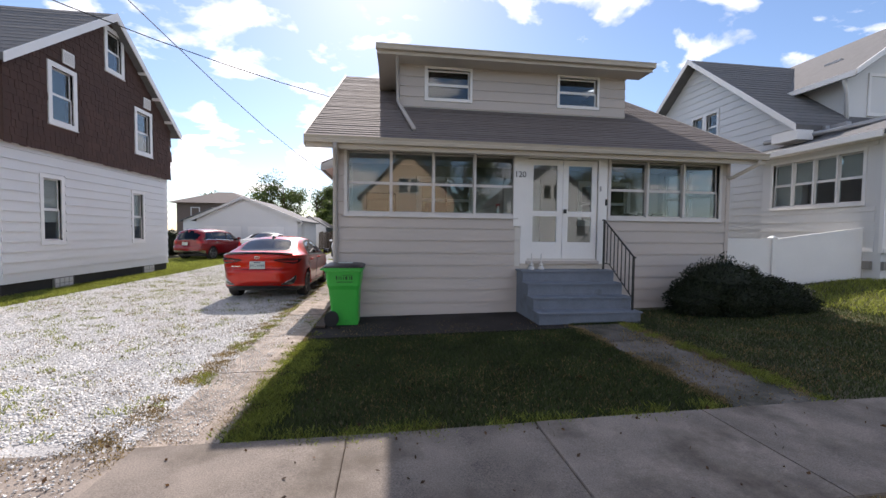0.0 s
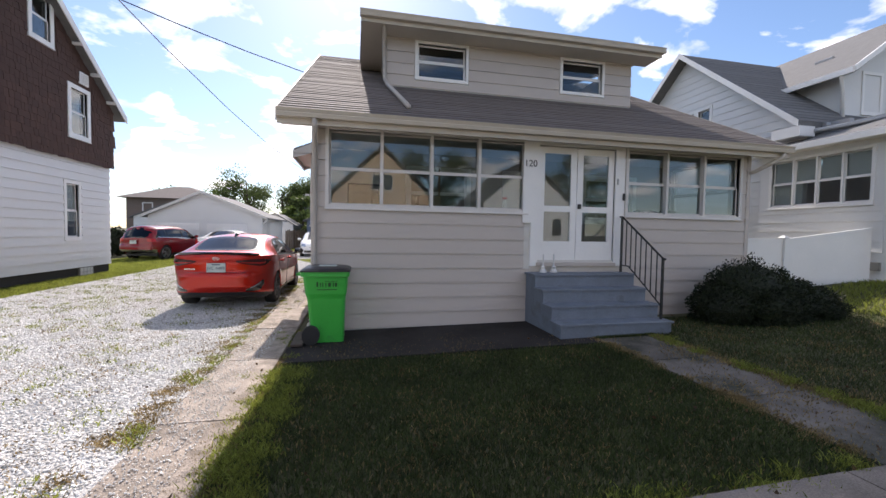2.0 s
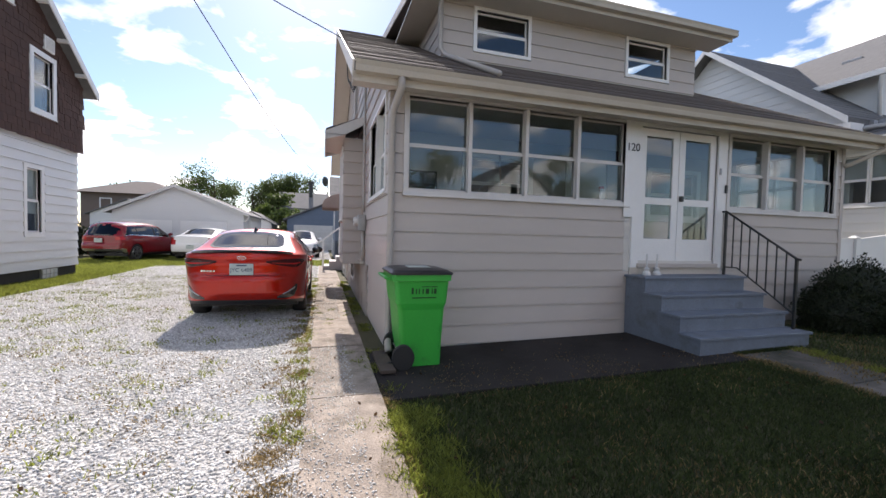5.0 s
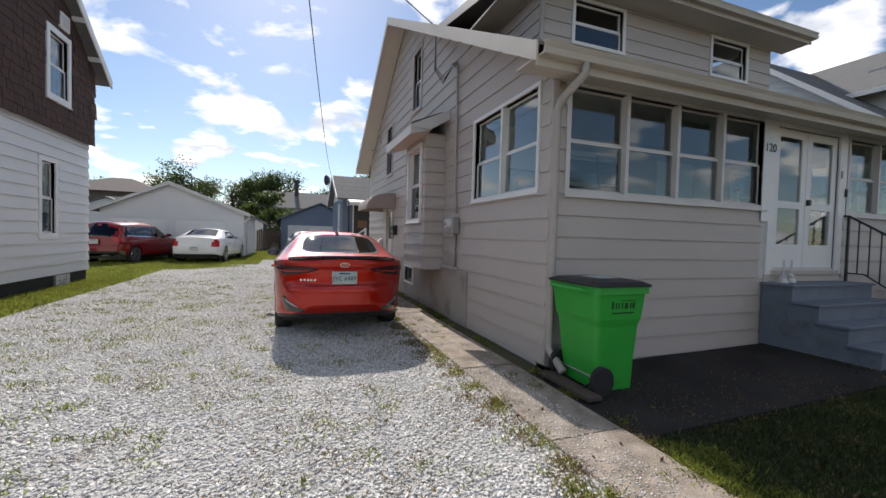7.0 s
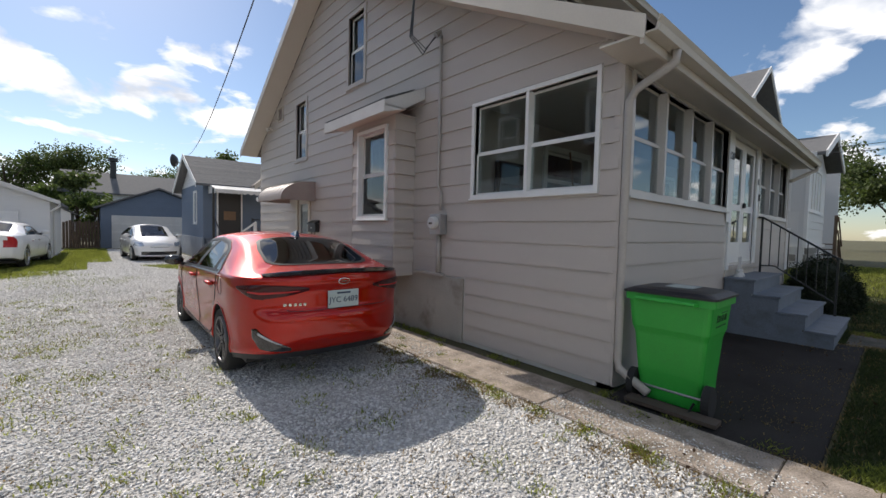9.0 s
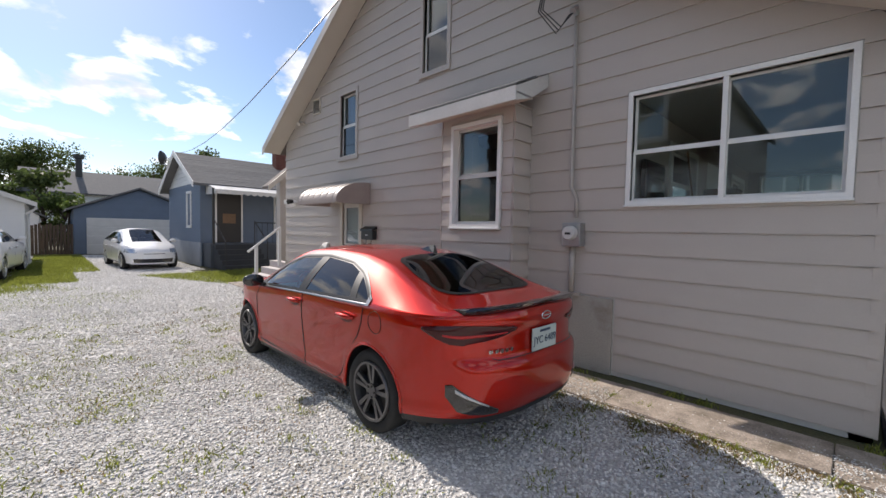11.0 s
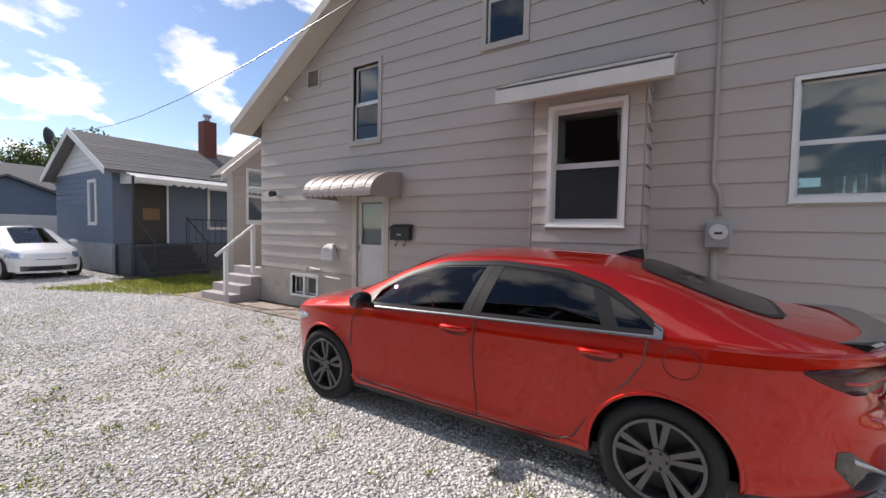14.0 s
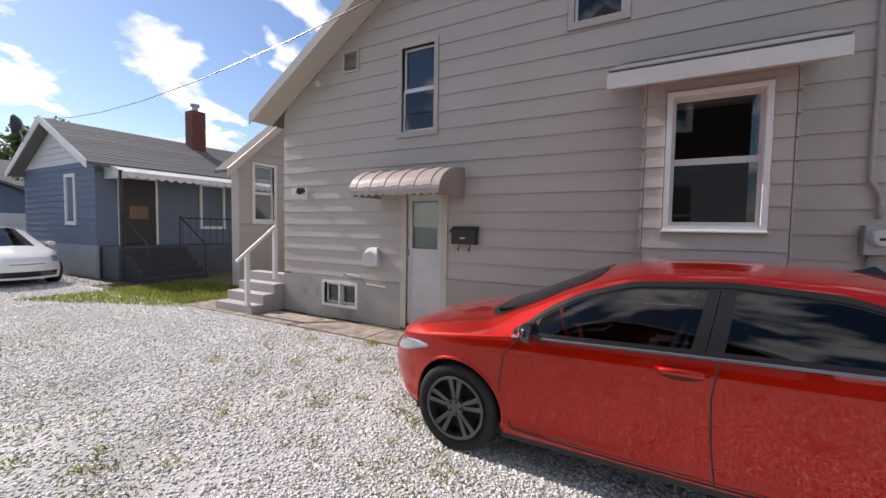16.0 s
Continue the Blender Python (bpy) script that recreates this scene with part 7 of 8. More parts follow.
# ---- plants ----
def leaf_mat(name, color, vary=0.5):
    m = mat(name, color, 0.6, vary=vary, scale=2.0, grain=25, bump=0)
    n, l = m.node_tree.nodes, m.node_tree.links
    p = n["Principled BSDF"]
    geo = n.new("ShaderNodeNewGeometry")
    hsv = n.new("ShaderNodeHueSaturation")
    rng = n.new("ShaderNodeMapRange")
    rng.inputs["To Min"].default_value, rng.inputs["To Max"].default_value = 0.55, 1.5
    l.new(geo.outputs["Random Per Island"], rng.inputs["Value"])
    src = p.inputs["Base Color"].links[0].from_socket
    l.new(rng.outputs[0], hsv.inputs["Value"]); l.new(src, hsv.inputs["Color"]); l.new(hsv.outputs[0], p.inputs["Base Color"])
    tr = n.new("ShaderNodeBsdfTranslucent")
    l.new(hsv.outputs[0], tr.inputs[0])
    mx = n.new("ShaderNodeMixShader"); mx.inputs[0].default_value = 0.45
    out = n["Material Output"]
    l.new(p.outputs[0], mx.inputs[1]); l.new(tr.outputs[0], mx.inputs[2]); l.new(mx.outputs[0], out.inputs[0])
    return m


YEW = leaf_mat("yew_needles", (0.018, 0.026, 0.010))
LEAF = leaf_mat("tree_leaves", (0.075, 0.105, 0.028))
LEAF2 = leaf_mat("tree_leaves_light", (0.10, 0.14, 0.03))
BARK = mat("bark", (0.07, 0.05, 0.035), 0.95, vary=0.4, bump=0.6)
# lawn grass in two tones: house shade put into the dark one
SHADEBLADE = leaf_mat("grass_blades", (0.060, 0.080, 0.024))
# yellowish weeds, and grass whose bright colour includes the sun on it
SUNWEED = leaf_mat("weed_blades", (0.24, 0.27, 0.05), 0.4)
DRY = leaf_mat("dry_grass", (0.26, 0.19, 0.085))


def raw(name, verts, faces, material, parent=None, label="", category="", kind=""):
    me = bpy.data.meshes.new(name)
    me.from_pydata([tuple(v) for v in verts], [], faces)
    me.materials.append(material)
    ob = new(name, me)
    if parent:
        ob.parent = parent
        ob.matrix_parent_inverse = parent.matrix_basis.inverted()
    return tagged(ob, label, category, kind=kind)


def leaves(centres, size, rng, outward=None, stretch=1.5):
    """One small leaf, a folded rhomb, at each centre."""
    n = len(centres)
    d = rng.normal(size=(n, 3))
    if outward is not None:
        d = d * 0.55 + outward
    d /= np.linalg.norm(d, axis=1)[:, None]
    e = np.cross(d, rng.normal(size=(n, 3)))
    e /= np.linalg.norm(e, axis=1)[:, None]
    s = size * rng.uniform(0.6, 1.4, n)[:, None]
    a, b = centres - d * s * stretch * 0.5, centres + d * s * stretch * 0.5
    c, f = centres + e * s * 0.45, centres - e * s * 0.45
    v = np.stack([a, c, b, f], 1).reshape(-1, 3)
    return v, [(4 * i, 4 * i + 1, 4 * i + 2, 4 * i + 3) for i in range(n)]


def shrub(name, lobes, count, size, material, label, base):
    rng = np.random.default_rng(7)
    pts, outs = [], []
    for cx, cy, cz, rx, ry, rz in lobes:
        u = rng.normal(size=(count, 3)); u /= np.linalg.norm(u, axis=1)[:, None]
        lump = 1 + 0.10 * np.sin(u[:, :1] * 9 + cx) * np.cos(u[:, 1:2] * 8) + 0.07 * np.sin(u[:, 2:] * 13)
        r = rng.uniform(0.80, 1.02, (count, 1)) * lump
        p = u * r * np.array([rx, ry, rz]) + np.array([cx, cy, cz])
        keep = p[:, 2] > base + 0.02
        pts.append(p[keep]); outs.append(u[keep])
    pts, outs = np.concatenate(pts), np.concatenate(outs)
    v, f = leaves(pts, size, rng, outs, 2.2)
    t = thing(name, (lobes[0][0], lobes[0][1], base), label, "shrub")
    raw("foliage", v, f, material, t)
    for cx, cy, cz, rx, ry, rz in lobes:
        bm = B()
        q = bmesh.ops.create_icosphere(bm, subdivisions=3, radius=1.0)["verts"]
        for w in q:
            w.co = Vector((cx + w.co.x * rx * 0.84, cy + w.co.y * ry * 0.84, max(base + 0.01, cz + w.co.z * rz * 0.84)))
        part("inner_mass", bm, YEW if material is YEW else BARK, t)
    for cx, cy, *_ in lobes[:2]:
        bm = B()
        tube(bm, [(cx, cy, base - 0.03), (cx, cy, base + 0.3)], 0.05, 6)
        part("stem", bm, BARK, t)
    return t


shrub("spreading_yew", [(7.15, -0.72, 0.45, 0.85, 0.55, 0.74), (6.75, -0.75, 0.35, 0.62, 0.5, 0.55), (7.75, -0.75, 0.38, 0.75, 0.5, 0.55), (8.40, -0.72, 0.30, 0.68, 0.5, 0.45), (7.3, -1.0, 0.35, 0.7, 0.35, 0.45)], 11000, 0.020, YEW, "dark green spreading yew before the porch", 0.13)


def tree(x, y, h, r, seed, material=None, count=6300, size=0.17, low=0.3):
    rng = np.random.default_rng(seed)
    t = thing("tree", (x, y, ground_z(x, y)), "leafy green tree behind the houses", "tree", "background trees")
    bm = B()
    top_ = Vector((x + rng.uniform(-0.4, 0.4), y, h * 0.8))
    tube(bm, [(x, y, -0.1), (x + 0.1, y, h * 0.3), tuple(top_)], [0.03 * h, 0.022 * h, 0.006 * h], 8)
    lobes = []
    for k in range(9):
        a = rng.uniform(0, 6.28)
        zz = h * rng.uniform(low + 0.1, 0.92)
        w = r * (1 - abs(zz / h - 0.6) * 1.1) * rng.uniform(0.45, 0.85)
        c = (x + w * math.cos(a), y + w * math.sin(a), zz)
        lobes.append((c, r * rng.uniform(0.30, 0.5)))
        tube(bm, [(x, y, zz * 0.65), ((x + c[0]) / 2, (y + c[1]) / 2, zz * 0.85), c], [0.010 * h, 0.006 * h, 0.002 * h], 5)
    part("trunk", bm, BARK, t)
    pts = []
    for c, lr in lobes:
        u = rng.normal(size=(count // 9, 3)); u /= np.linalg.norm(u, axis=1)[:, None]
        rad = lr * rng.uniform(0.35, 1.12, (len(u), 1)) * (1 + 0.25 * np.sin(5 * u[:, :1] + 7 * u[:, 2:]))
        pts.append(np.array(c) + u * rad * np.array([1, 1, 0.8]))
    v, f = leaves(np.concatenate(pts), size, rng)
    raw("crown", v, f, material or LEAF, t)
    return t


for k, (x, y, h, r) in enumerate([(-14.5, 56, 10.5, 4.2), (-10.5, 60, 9.0, 4.0), (-7.0, 62, 9.5, 4.2), (-4.6, 58, 9.5, 3.6), (-1.2, 60, 8.0, 3.8), (-18, 60, 8, 4), (4.2, 56, 9.6, 3.6), (7.5, 58, 9.0, 3.5), (-6.2, 47, 5.0, 2.2), (-21, 52, 7, 3.4), (5.5, 40, 8.6, 2.4), (44, 30, 17, 5.5), (38, 36, 15, 5), (-29, 70, 8, 4), (14, 66, 9, 4), (22, 70, 10, 5)]):
    tree(x, y, h, r, 11 + k, LEAF2 if k in (5, 8) else LEAF)
tree(-3.6, 33, 3.6, 1.5, 77, LEAF2, 1800, 0.16, 0.05)
tree(-4.6, 36, 5.2, 1.6, 78, LEAF, 1800, 0.2, 0.05)
for k, (x, y, h, r) in enumerate([(40, -1, 8, 3), (47, 3, 10, 4), (-20, -24, 12, 5), (9, -36, 11, 4.5), (25, -34, 10, 4)]):
    tree(x, y, h, r, 200 + k)


# ---- neighbour across the drive: shakes, vents, porch of the roof ----
def shake_wall(parent, f, lo, hi, z0, z1, openings, near):
    """Rows of split shakes, each a thin wedge of its own width."""
    rng = random.Random(5)
    meshes = []
    for w in (0.11, 0.15, 0.19):
        bm = B()
        prism(bm, [f(0, 0.022, 0), f(w - 0.008, 0.022, 0), f(w - 0.008, 0.008, 0.21), f(0, 0.008, 0.21)], [f(0, 0.0, 0), f(w - 0.008, 0.0, 0), f(w - 0.008, 0.0, 0.21), f(0, 0.0, 0.21)])
        o = f(0, 0, 0)
        for v in bm.verts:
            v.co -= Vector(o)
        me = bpy.data.meshes.new("shake")
        bm.to_mesh(me); bm.free()
        me.materials.append(SHAKE)
        meshes.append((w, me))
    verts, faces, made = [], [], 0
    z = z0
    while z < z1:
        u = lo(z + 0.1)
        while u < hi(z + 0.15) - 0.03:
            w, me = rng.choice(meshes)
            if not any(o[0] - w < u < o[1] and o[2] - 0.2 < z < o[3] for o in openings):
                dz = rng.uniform(-0.018, 0.018)
                if made < 300 and near(u, z):
                    ob = new("shake", me)
                    ob.parent = parent
                    ob.matrix_parent_inverse = parent.matrix_basis.inverted()
                    ob.matrix_basis = Matrix.Translation(Vector(f(u, 0.002 + rng.uniform(0, 0.006), z + dz)))
                    made += 1
                else:
                    o = Vector(f(u, 0.002 + rng.uniform(0, 0.006), z + dz))
                    b = len(verts)
                    verts += [v.co + o for v in me.vertices]
                    faces += [[i + b for i in p.vertices] for p in me.polygons]
            u += w
        z += 0.18
    raw("shake_cladding", verts, faces, SHAKE, parent, kind="stuff")


lop2 = [(a - 0.12, b + 0.12, c - 0.12, d + 0.12) for a, b, c, d in lop]
shake_wall(lh, FLU, lambda z: max(LY0, LPY - (LPZ - 0.1 - z) / LS), lambda z: min(LY1 + 0.06, LPY + (LPZ - 0.1 - z) / LS), 3.47, LPZ - 0.3, lop2, lambda u, z: z < 5.0 and u > 5)
for u, z in ((4.45, 6.0), (7.92, 5.92)):
    bm = B(); box(bm, (u - 0.19, 0.0, z - 0.17), (u + 0.19, 0.05, z + 0.17), FLU); v_ = part("gable_vent", bm, WHITE, lh, "white louvred vent")
    for k in range(6):
        bm = B(); box(bm, (u - 0.15, 0.05, z - 0.13 + 0.045 * k), (u + 0.15, 0.062, z - 0.105 + 0.045 * k), FLU); part("slat", bm, DULL, v_)
for u in (4.3, 8.1):
    bm = B()
    box(bm, (u - 0.33, -0.02, 0.0), (u + 0.33, 0.02, 0.3), FLH); gb = part("glass_block_window", bm, BLOCK, lh, "grey glass block cellar window")
    for i in range(4):
        for j in range(2):
            bm = B(); box(bm, (u - 0.30 + 0.15 * i, 0.02, 0.03 + 0.13 * j), (u - 0.17 + 0.15 * i, 0.035, 0.15 + 0.13 * j), FLH, 0.008); part("glass_block", bm, DULL, gb)
for a, b, c, d in ((3.72, 4.28, 1.27, 2.82), (7.27, 7.80, 1.23, 2.77)):
    bm = B(); box(bm, (a, -0.097, c + 0.45), (b, -0.088, d), FLH); part("blind", bm, DULL, lh, "half-drawn pale blind")
shingles(lh, -15.5, -7.15, 2.38, LPZ - LS * (LPY - 2.38), LPY, LPZ, GREYSHINGLE, 0.3)
for u, z in ((9.1, 5.6), (8.3, 6.2), (7.5, 6.8)):
    bm = B(); box(bm, (-7.39, u - 0.06, z - 0.05), (-7.16, u + 0.06, z + 0.03)); part("rafter_end", bm, WHITE, lh)

# ---- neighbour on the other side ----
siding(facing_left(12.2), lambda z: max(2.2, GY - (GZ - 0.15 - z) / GSL), lambda z: min(10.2, GY + (GZ - 0.15 - z) / GSL), 0.6, GZ - 0.3, [(5.12, 6.42, 4.88, 5.96)], WSIDING, rh, 0.235)
siding(FRH, const(0.35), const(3.2), 3.70, 3.86, [], WSIDING, rh, 0.16)
for u0, u1 in ((0.62, 1.18), (1.18, 1.74), (1.74, 2.30), (2.30, 2.86)):
    bm = B(); box(bm, (u0 + 0.03, -0.12, 3.0), (u1 - 0.03, -0.11, 3.62), FRH); part("blind", bm, DULL, rh, "half-drawn pale blind")
shingles(rh, 11.8, 22, 2.1, gz(2.1), GY, GZ, GREYSHINGLE, 0.22)
bm = B(); box(bm, (11.56, -0.02, 3.80), (11.60, 3.6, 3.95)); part("fascia", bm, WHITE, rh)
bm = B(); box(bm, (11.6, 0.0, 3.82), (12.0, 3.6, 3.85)); part("soffit", bm, WHITE, rh)
bm = B(); box(bm, (11.75, 2.02, gz(2.1) - 0.40), (12.25, 2.75, gz(2.1) - 0.14)); part("eave_return", bm, WHITE, rh)
for j in range(4):
    for i in range(5):
        bm = B(); box(bm, (11.93, 0.36 + 0.4 * i + 0.2 * (j % 2), 0.45 + 0.2 * j), (12.02, 0.75 + 0.4 * i + 0.2 * (j % 2), 0.64 + 0.2 * j), bevel=0.01); part("foundation_block", bm, BLOCK, rh)
        bm = B(); box(bm, (12.0 + 0.4 * i + 0.2 * (j % 2), 0.14, 0.45 + 0.2 * j), (12.39 + 0.4 * i + 0.2 * (j % 2), 0.21, 0.64 + 0.2 * j), bevel=0.01); part("foundation_block", bm, BLOCK, rh)
bm = B(); box(bm, (11.96, 0.12, 1.24), (15.8, 0.2, 1.34)); part("water_table", bm, WHITE, rh)
siding(facing_street(0.2), const(12.05), const(15.8), 1.34, 2.3, [], WSIDING, rh, 0.235)
window(facing_street(0.2), 12.4, 14.6, 2.42, 3.62, rh, mullions=3)
bm = B(); box(bm, (11.94, 0.14, 1.24), (12.1, 0.22, 3.85)); part("corner_board", bm, WHITE, rh)
for u in (14.9, 15.9, 17.2):
    window(facing_street(2.7), u, u + 0.62, 5.25, 6.3, rh, casing=0.09)
bm = B()
for s, x in ((1, 13.6), (-1, 19.6)):
    prism(bm, [(x, 2.05, 6.05), (x, 2.05, 6.21), (16.6, 2.05, 8.3), (16.6, 2.05, 8.1)], [(x, 2.1, 6.05), (x, 2.1, 6.21), (16.6, 2.1, 8.3), (16.6, 2.1, 8.1)])
part("gable_rake", bm, WHITE, rh)
bm = B(); box(bm, (13.54, 2.1, 6.02), (13.60, 6.0, 6.17)); part("gutter", bm, WHITE, rh)
bm = B(); tube(bm, [(13.6, 2.4, 6.02), (14.0, 2.62, 5.75), (14.05, 2.62, 4.9)], 0.05, 8); part("downpipe", bm, WHITE, rh, smooth=True)
for k in range(3):
    bm = B(); box(bm, (15.0, 3.6, 7.14), (15.35, 4.1, 7.2)) if k == 0 else box(bm, (12.6, 1.0 + 0.5 * k, 4.40 + 0.02 * k), (12.75, 1.4 + 0.5 * k, 4.55 + 0.02 * k))
    part("roof_vent", bm, METAL, rh)
bm = B(); tube(bm, [(12.0, 3.2, 4.35), (12.4, 1.5, 4.35), (13.2, 0.9, 4.55)], 0.07, 8); part("roof_pipe", bm, METAL, rh, smooth=True)
nst = thing("porch_stairs", (16.6, 0.4, 0.5), "brown wooden stairs with railings beside the porch", "stairs")
TIMBER = mat("brown_timber", (0.15, 0.10, 0.065), 0.8, vary=0.25, scale=5)
for k in range(5):
    bm = B(); box(bm, (15.82 + 0.28 * k, -0.15, 1.32 - 0.19 * k), (16.12 + 0.28 * k, 0.85, 1.36 - 0.19 * k)); part("tread", bm, TIMBER, nst)
for y in (-0.17, 0.83):
    bm = B(); prism(bm, [(15.82, y, 1.0), (15.82, y, 1.3), (17.25, y, 0.5), (17.25, y, 0.42)], [(15.82, y + 0.04, 1.0), (15.82, y + 0.04, 1.3), (17.25, y + 0.04, 0.5), (17.25, y + 0.04, 0.42)]); part("stringer", bm, TIMBER, nst)
    for z in (1.75, 2.2):
        bm = B(); prism(bm, [(15.82, y - 0.04, z), (15.82, y - 0.04, z + 0.09), (17.25, y - 0.04, z - 0.86), (17.25, y - 0.04, z - 0.95)], [(15.82, y - 0.005, z), (15.82, y - 0.005, z + 0.09), (17.25, y - 0.005, z - 0.86), (17.25, y - 0.005, z - 0.95)]); part("rail", bm, TIMBER, nst)
    for x, z in ((15.84, 2.35), (17.16, 1.5)):
        bm = B(); box(bm, (x, y, 0.45), (x + 0.09, y + 0.09, z)); part("post", bm, TIMBER, nst)
bm = B(); box(bm, (7.95, 0.79, 1.47), (9.82, 0.85, 1.53)); part("top_rail", bm, WHITE, fence)
bm = B(); prism(bm, [(9.93, 0.79, 1.47), (11.9, 0.49, 1.75), (11.9, 0.49, 1.81), (9.93, 0.79, 1.53)], [(9.93, 0.85, 1.47), (11.9, 0.55, 1.75), (11.9, 0.55, 1.81), (9.93, 0.85, 1.53)]); part("top_rail", bm, WHITE, fence)
bm = B(); prism(bm, [(9.79, 0.73, 1.55), (9.95, 0.73, 1.55), (9.95, 0.90, 1.55), (9.79, 0.90, 1.55)], [(9.85, 0.80, 1.60), (9.89, 0.80, 1.60), (9.89, 0.84, 1.60), (9.85, 0.84, 1.60)]); part("post_cap", bm, WHITE, fence)

# ---- white garage ----
FG = facing_street(20.2)
lo = lambda z: -11.2 if z < 2.3 else -11.2 + (z - 2.3) / (1.35 / 2.85)
hi = lambda z: -5.0 if z < 2.35 else -5.0 - (z - 2.35) / (1.3 / 3.35)
siding(FG, lo, hi, 0.05, 3.6, [(-10.8, -8.45, 0, 1.95), (-8.15, -5.8, 0, 1.95)], WSIDING, ga, 0.2)
siding(facing_right(-5.0), const(20.2), const(27), 0.05, 2.3, [], WSIDING, ga, 0.2)
for x in (-11.52, -4.68):
    bm = B(); z0 = 2.25 if x < -8 else 2.28
    prism(bm, [(x, 19.97, z0 - 0.12), (x, 19.97, z0 + 0.03), (-8.35, 19.97, 3.79), (-8.35, 19.97, 3.62)], [(x, 20.0, z0 - 0.12), (x, 20.0, z0 + 0.03), (-8.35, 20.0, 3.79), (-8.35, 20.0, 3.62)]); part("rake_board", bm, DULL, ga)
for a, b in ((-10.75, -8.5), (-8.1, -5.85)):
    for k in range(4):
        bm = B(); box(bm, (a + 0.02, 20.15, 0.04 + 0.45 * k), (b - 0.02, 20.172, 0.47 + 0.45 * k), bevel=0.006); part("door_panel", bm, WHITE, ga)
bm = B(); box(bm, (-4.98, 21.4, 0.1), (-4.95, 22.2, 2.0)); part("side_door", bm, DULL, ga)
bm = B(); tube(bm, [(-4.72, 20.2, 2.15), (-4.72, 20.05, 2.1), (-4.95, 20.12, 1.9)], 0.04, 6); part("downpipe", bm, DULL, ga)
for x, y, z, l, h in ((-15.5, 33, 0, 5, 3.6), (-6.2, 30.5, 0, 3.0, 2.9)):
    sh = thing("shed", (x, y, 0), "pale outbuilding with a low grey gable roof", "shed")
    bm = B(); prism(bm, [(x - l / 2, y, 0), (x + l / 2, y, 0), (x + l / 2, y, h * 0.7), (x, y, h), (x - l / 2, y, h * 0.7)], [(x - l / 2, y + 5, 0), (x + l / 2, y + 5, 0), (x + l / 2, y + 5, h * 0.7), (x, y + 5, h), (x - l / 2, y + 5, h * 0.7)]); part("wall", bm, WSIDING, sh)
    bm = B(); slab(bm, [(x - l / 2 - 0.3, y - 0.2, h * 0.68), (x, y - 0.2, h + 0.1), (x, y + 5.2, h + 0.1), (x - l / 2 - 0.3, y + 5.2, h * 0.68)], 0.08); slab(bm, [(x + l / 2 + 0.3, y - 0.2, h * 0.68), (x, y - 0.2, h + 0.1), (x, y + 5.2, h + 0.1), (x + l / 2 + 0.3, y + 5.2, h * 0.68)], 0.08); part("roof", bm, GREYSHINGLE, sh)
far = thing("far_house", (-16, 38, 0), "far brown two-storey house behind the garage", "house")
BROWN = mat("far_brown_siding", (0.16, 0.12, 0.10), 0.7)
bm = B(); box(bm, (-20, 36, 0), (-13, 44, 4.4)); part("wall", bm, BROWN, far)
bm = B(); prism(bm, [(-20.6, 35.4, 4.3), (-12.4, 35.4, 4.3), (-12.4, 44.6, 4.3), (-20.6, 44.6, 4.3)], [(-17.2, 39, 5.7), (-15.8, 39, 5.7), (-15.8, 41, 5.7), (-17.2, 41, 5.7)]); part("roof", bm, SHINGLE, far)
for x in (-18.6, -16.4, -14.4):
    window(facing_street(36), x, x + 0.7, 2.7, 3.8, far)
fw = thing("grey_house", (1.5, 48, 0), "far grey-white house with dark roof and flue", "house")
bm = B(); box(bm, (-5.5, 46, 0), (7, 54, 4.3)); part("wall", bm, WSIDING, fw)
bm = B(); slab(bm, [(-6, 45.6, 4.2), (7.5, 45.6, 4.2), (7.5, 50, 6.4), (-6, 50, 6.4)], 0.12); slab(bm, [(-6, 54.4, 4.2), (7.5, 54.4, 4.2), (7.5, 50, 6.4), (-6, 50, 6.4)], 0.12); part("roof", bm, GREYSHINGLE, fw)
bm = B(); tube(bm, [(-2.2, 49, 5.6), (-2.2, 49, 7.4), (-2.2, 49, 7.45), (-2.2, 49, 7.8)], [0.25, 0.25, 0.4, 0.4], 10); part("flue", bm, BLACK, fw)

# ---- blue house: siding, porch, awning, chimney ----
FB1, FB2 = facing_left(-0.05), facing_street(18.6)
siding(FB1, const(18.6), const(24.2), 0.95, 3.4, [(20.0, 20.6, 1.6, 3.05)], BLUE, bh, 0.19)
siding(FB1, lambda z: 18.6 + (z - 3.35) / (1.37 / 2.8), lambda z: 24.2 - (z - 3.35) / (1.37 / 2.8), 3.4, 4.68, [], WSIDING, bh, 0.19)
# side of the base in the lighter, sun-grazed tone
bm = B(); box(bm, (-0.12, 18.5, 0), (-0.052, 24.3, 0.95)); part("foundation", bm, mat("blue_grey_block", (0.30, 0.33, 0.37), 0.9, vary=0.15, bump=0.4), bh)
window(FB1, 20.02, 20.58, 1.65, 3.0, bh, casing=0.1, lower=DARKGLASS, out=0.05)
bm = B(); prism(bm, [(-0.43, 18.15, 3.12), (-0.43, 18.15, 3.34), (-0.43, 21.4, 4.94), (-0.43, 21.4, 4.70)], [(-0.40, 18.15, 3.12), (-0.40, 18.15, 3.34), (-0.40, 21.4, 4.94), (-0.40, 21.4, 4.70)]); part("rake_board", bm, WHITE, bh)
bm = B(); prism(bm, [(-0.43, 24.65, 3.12), (-0.43, 24.65, 3.34), (-0.43, 21.4, 4.94), (-0.43, 21.4, 4.70)], [(-0.40, 24.65, 3.12), (-0.40, 24.65, 3.34), (-0.40, 21.4, 4.94), (-0.40, 21.4, 4.70)]); part("rake_board", bm, WHITE, bh)
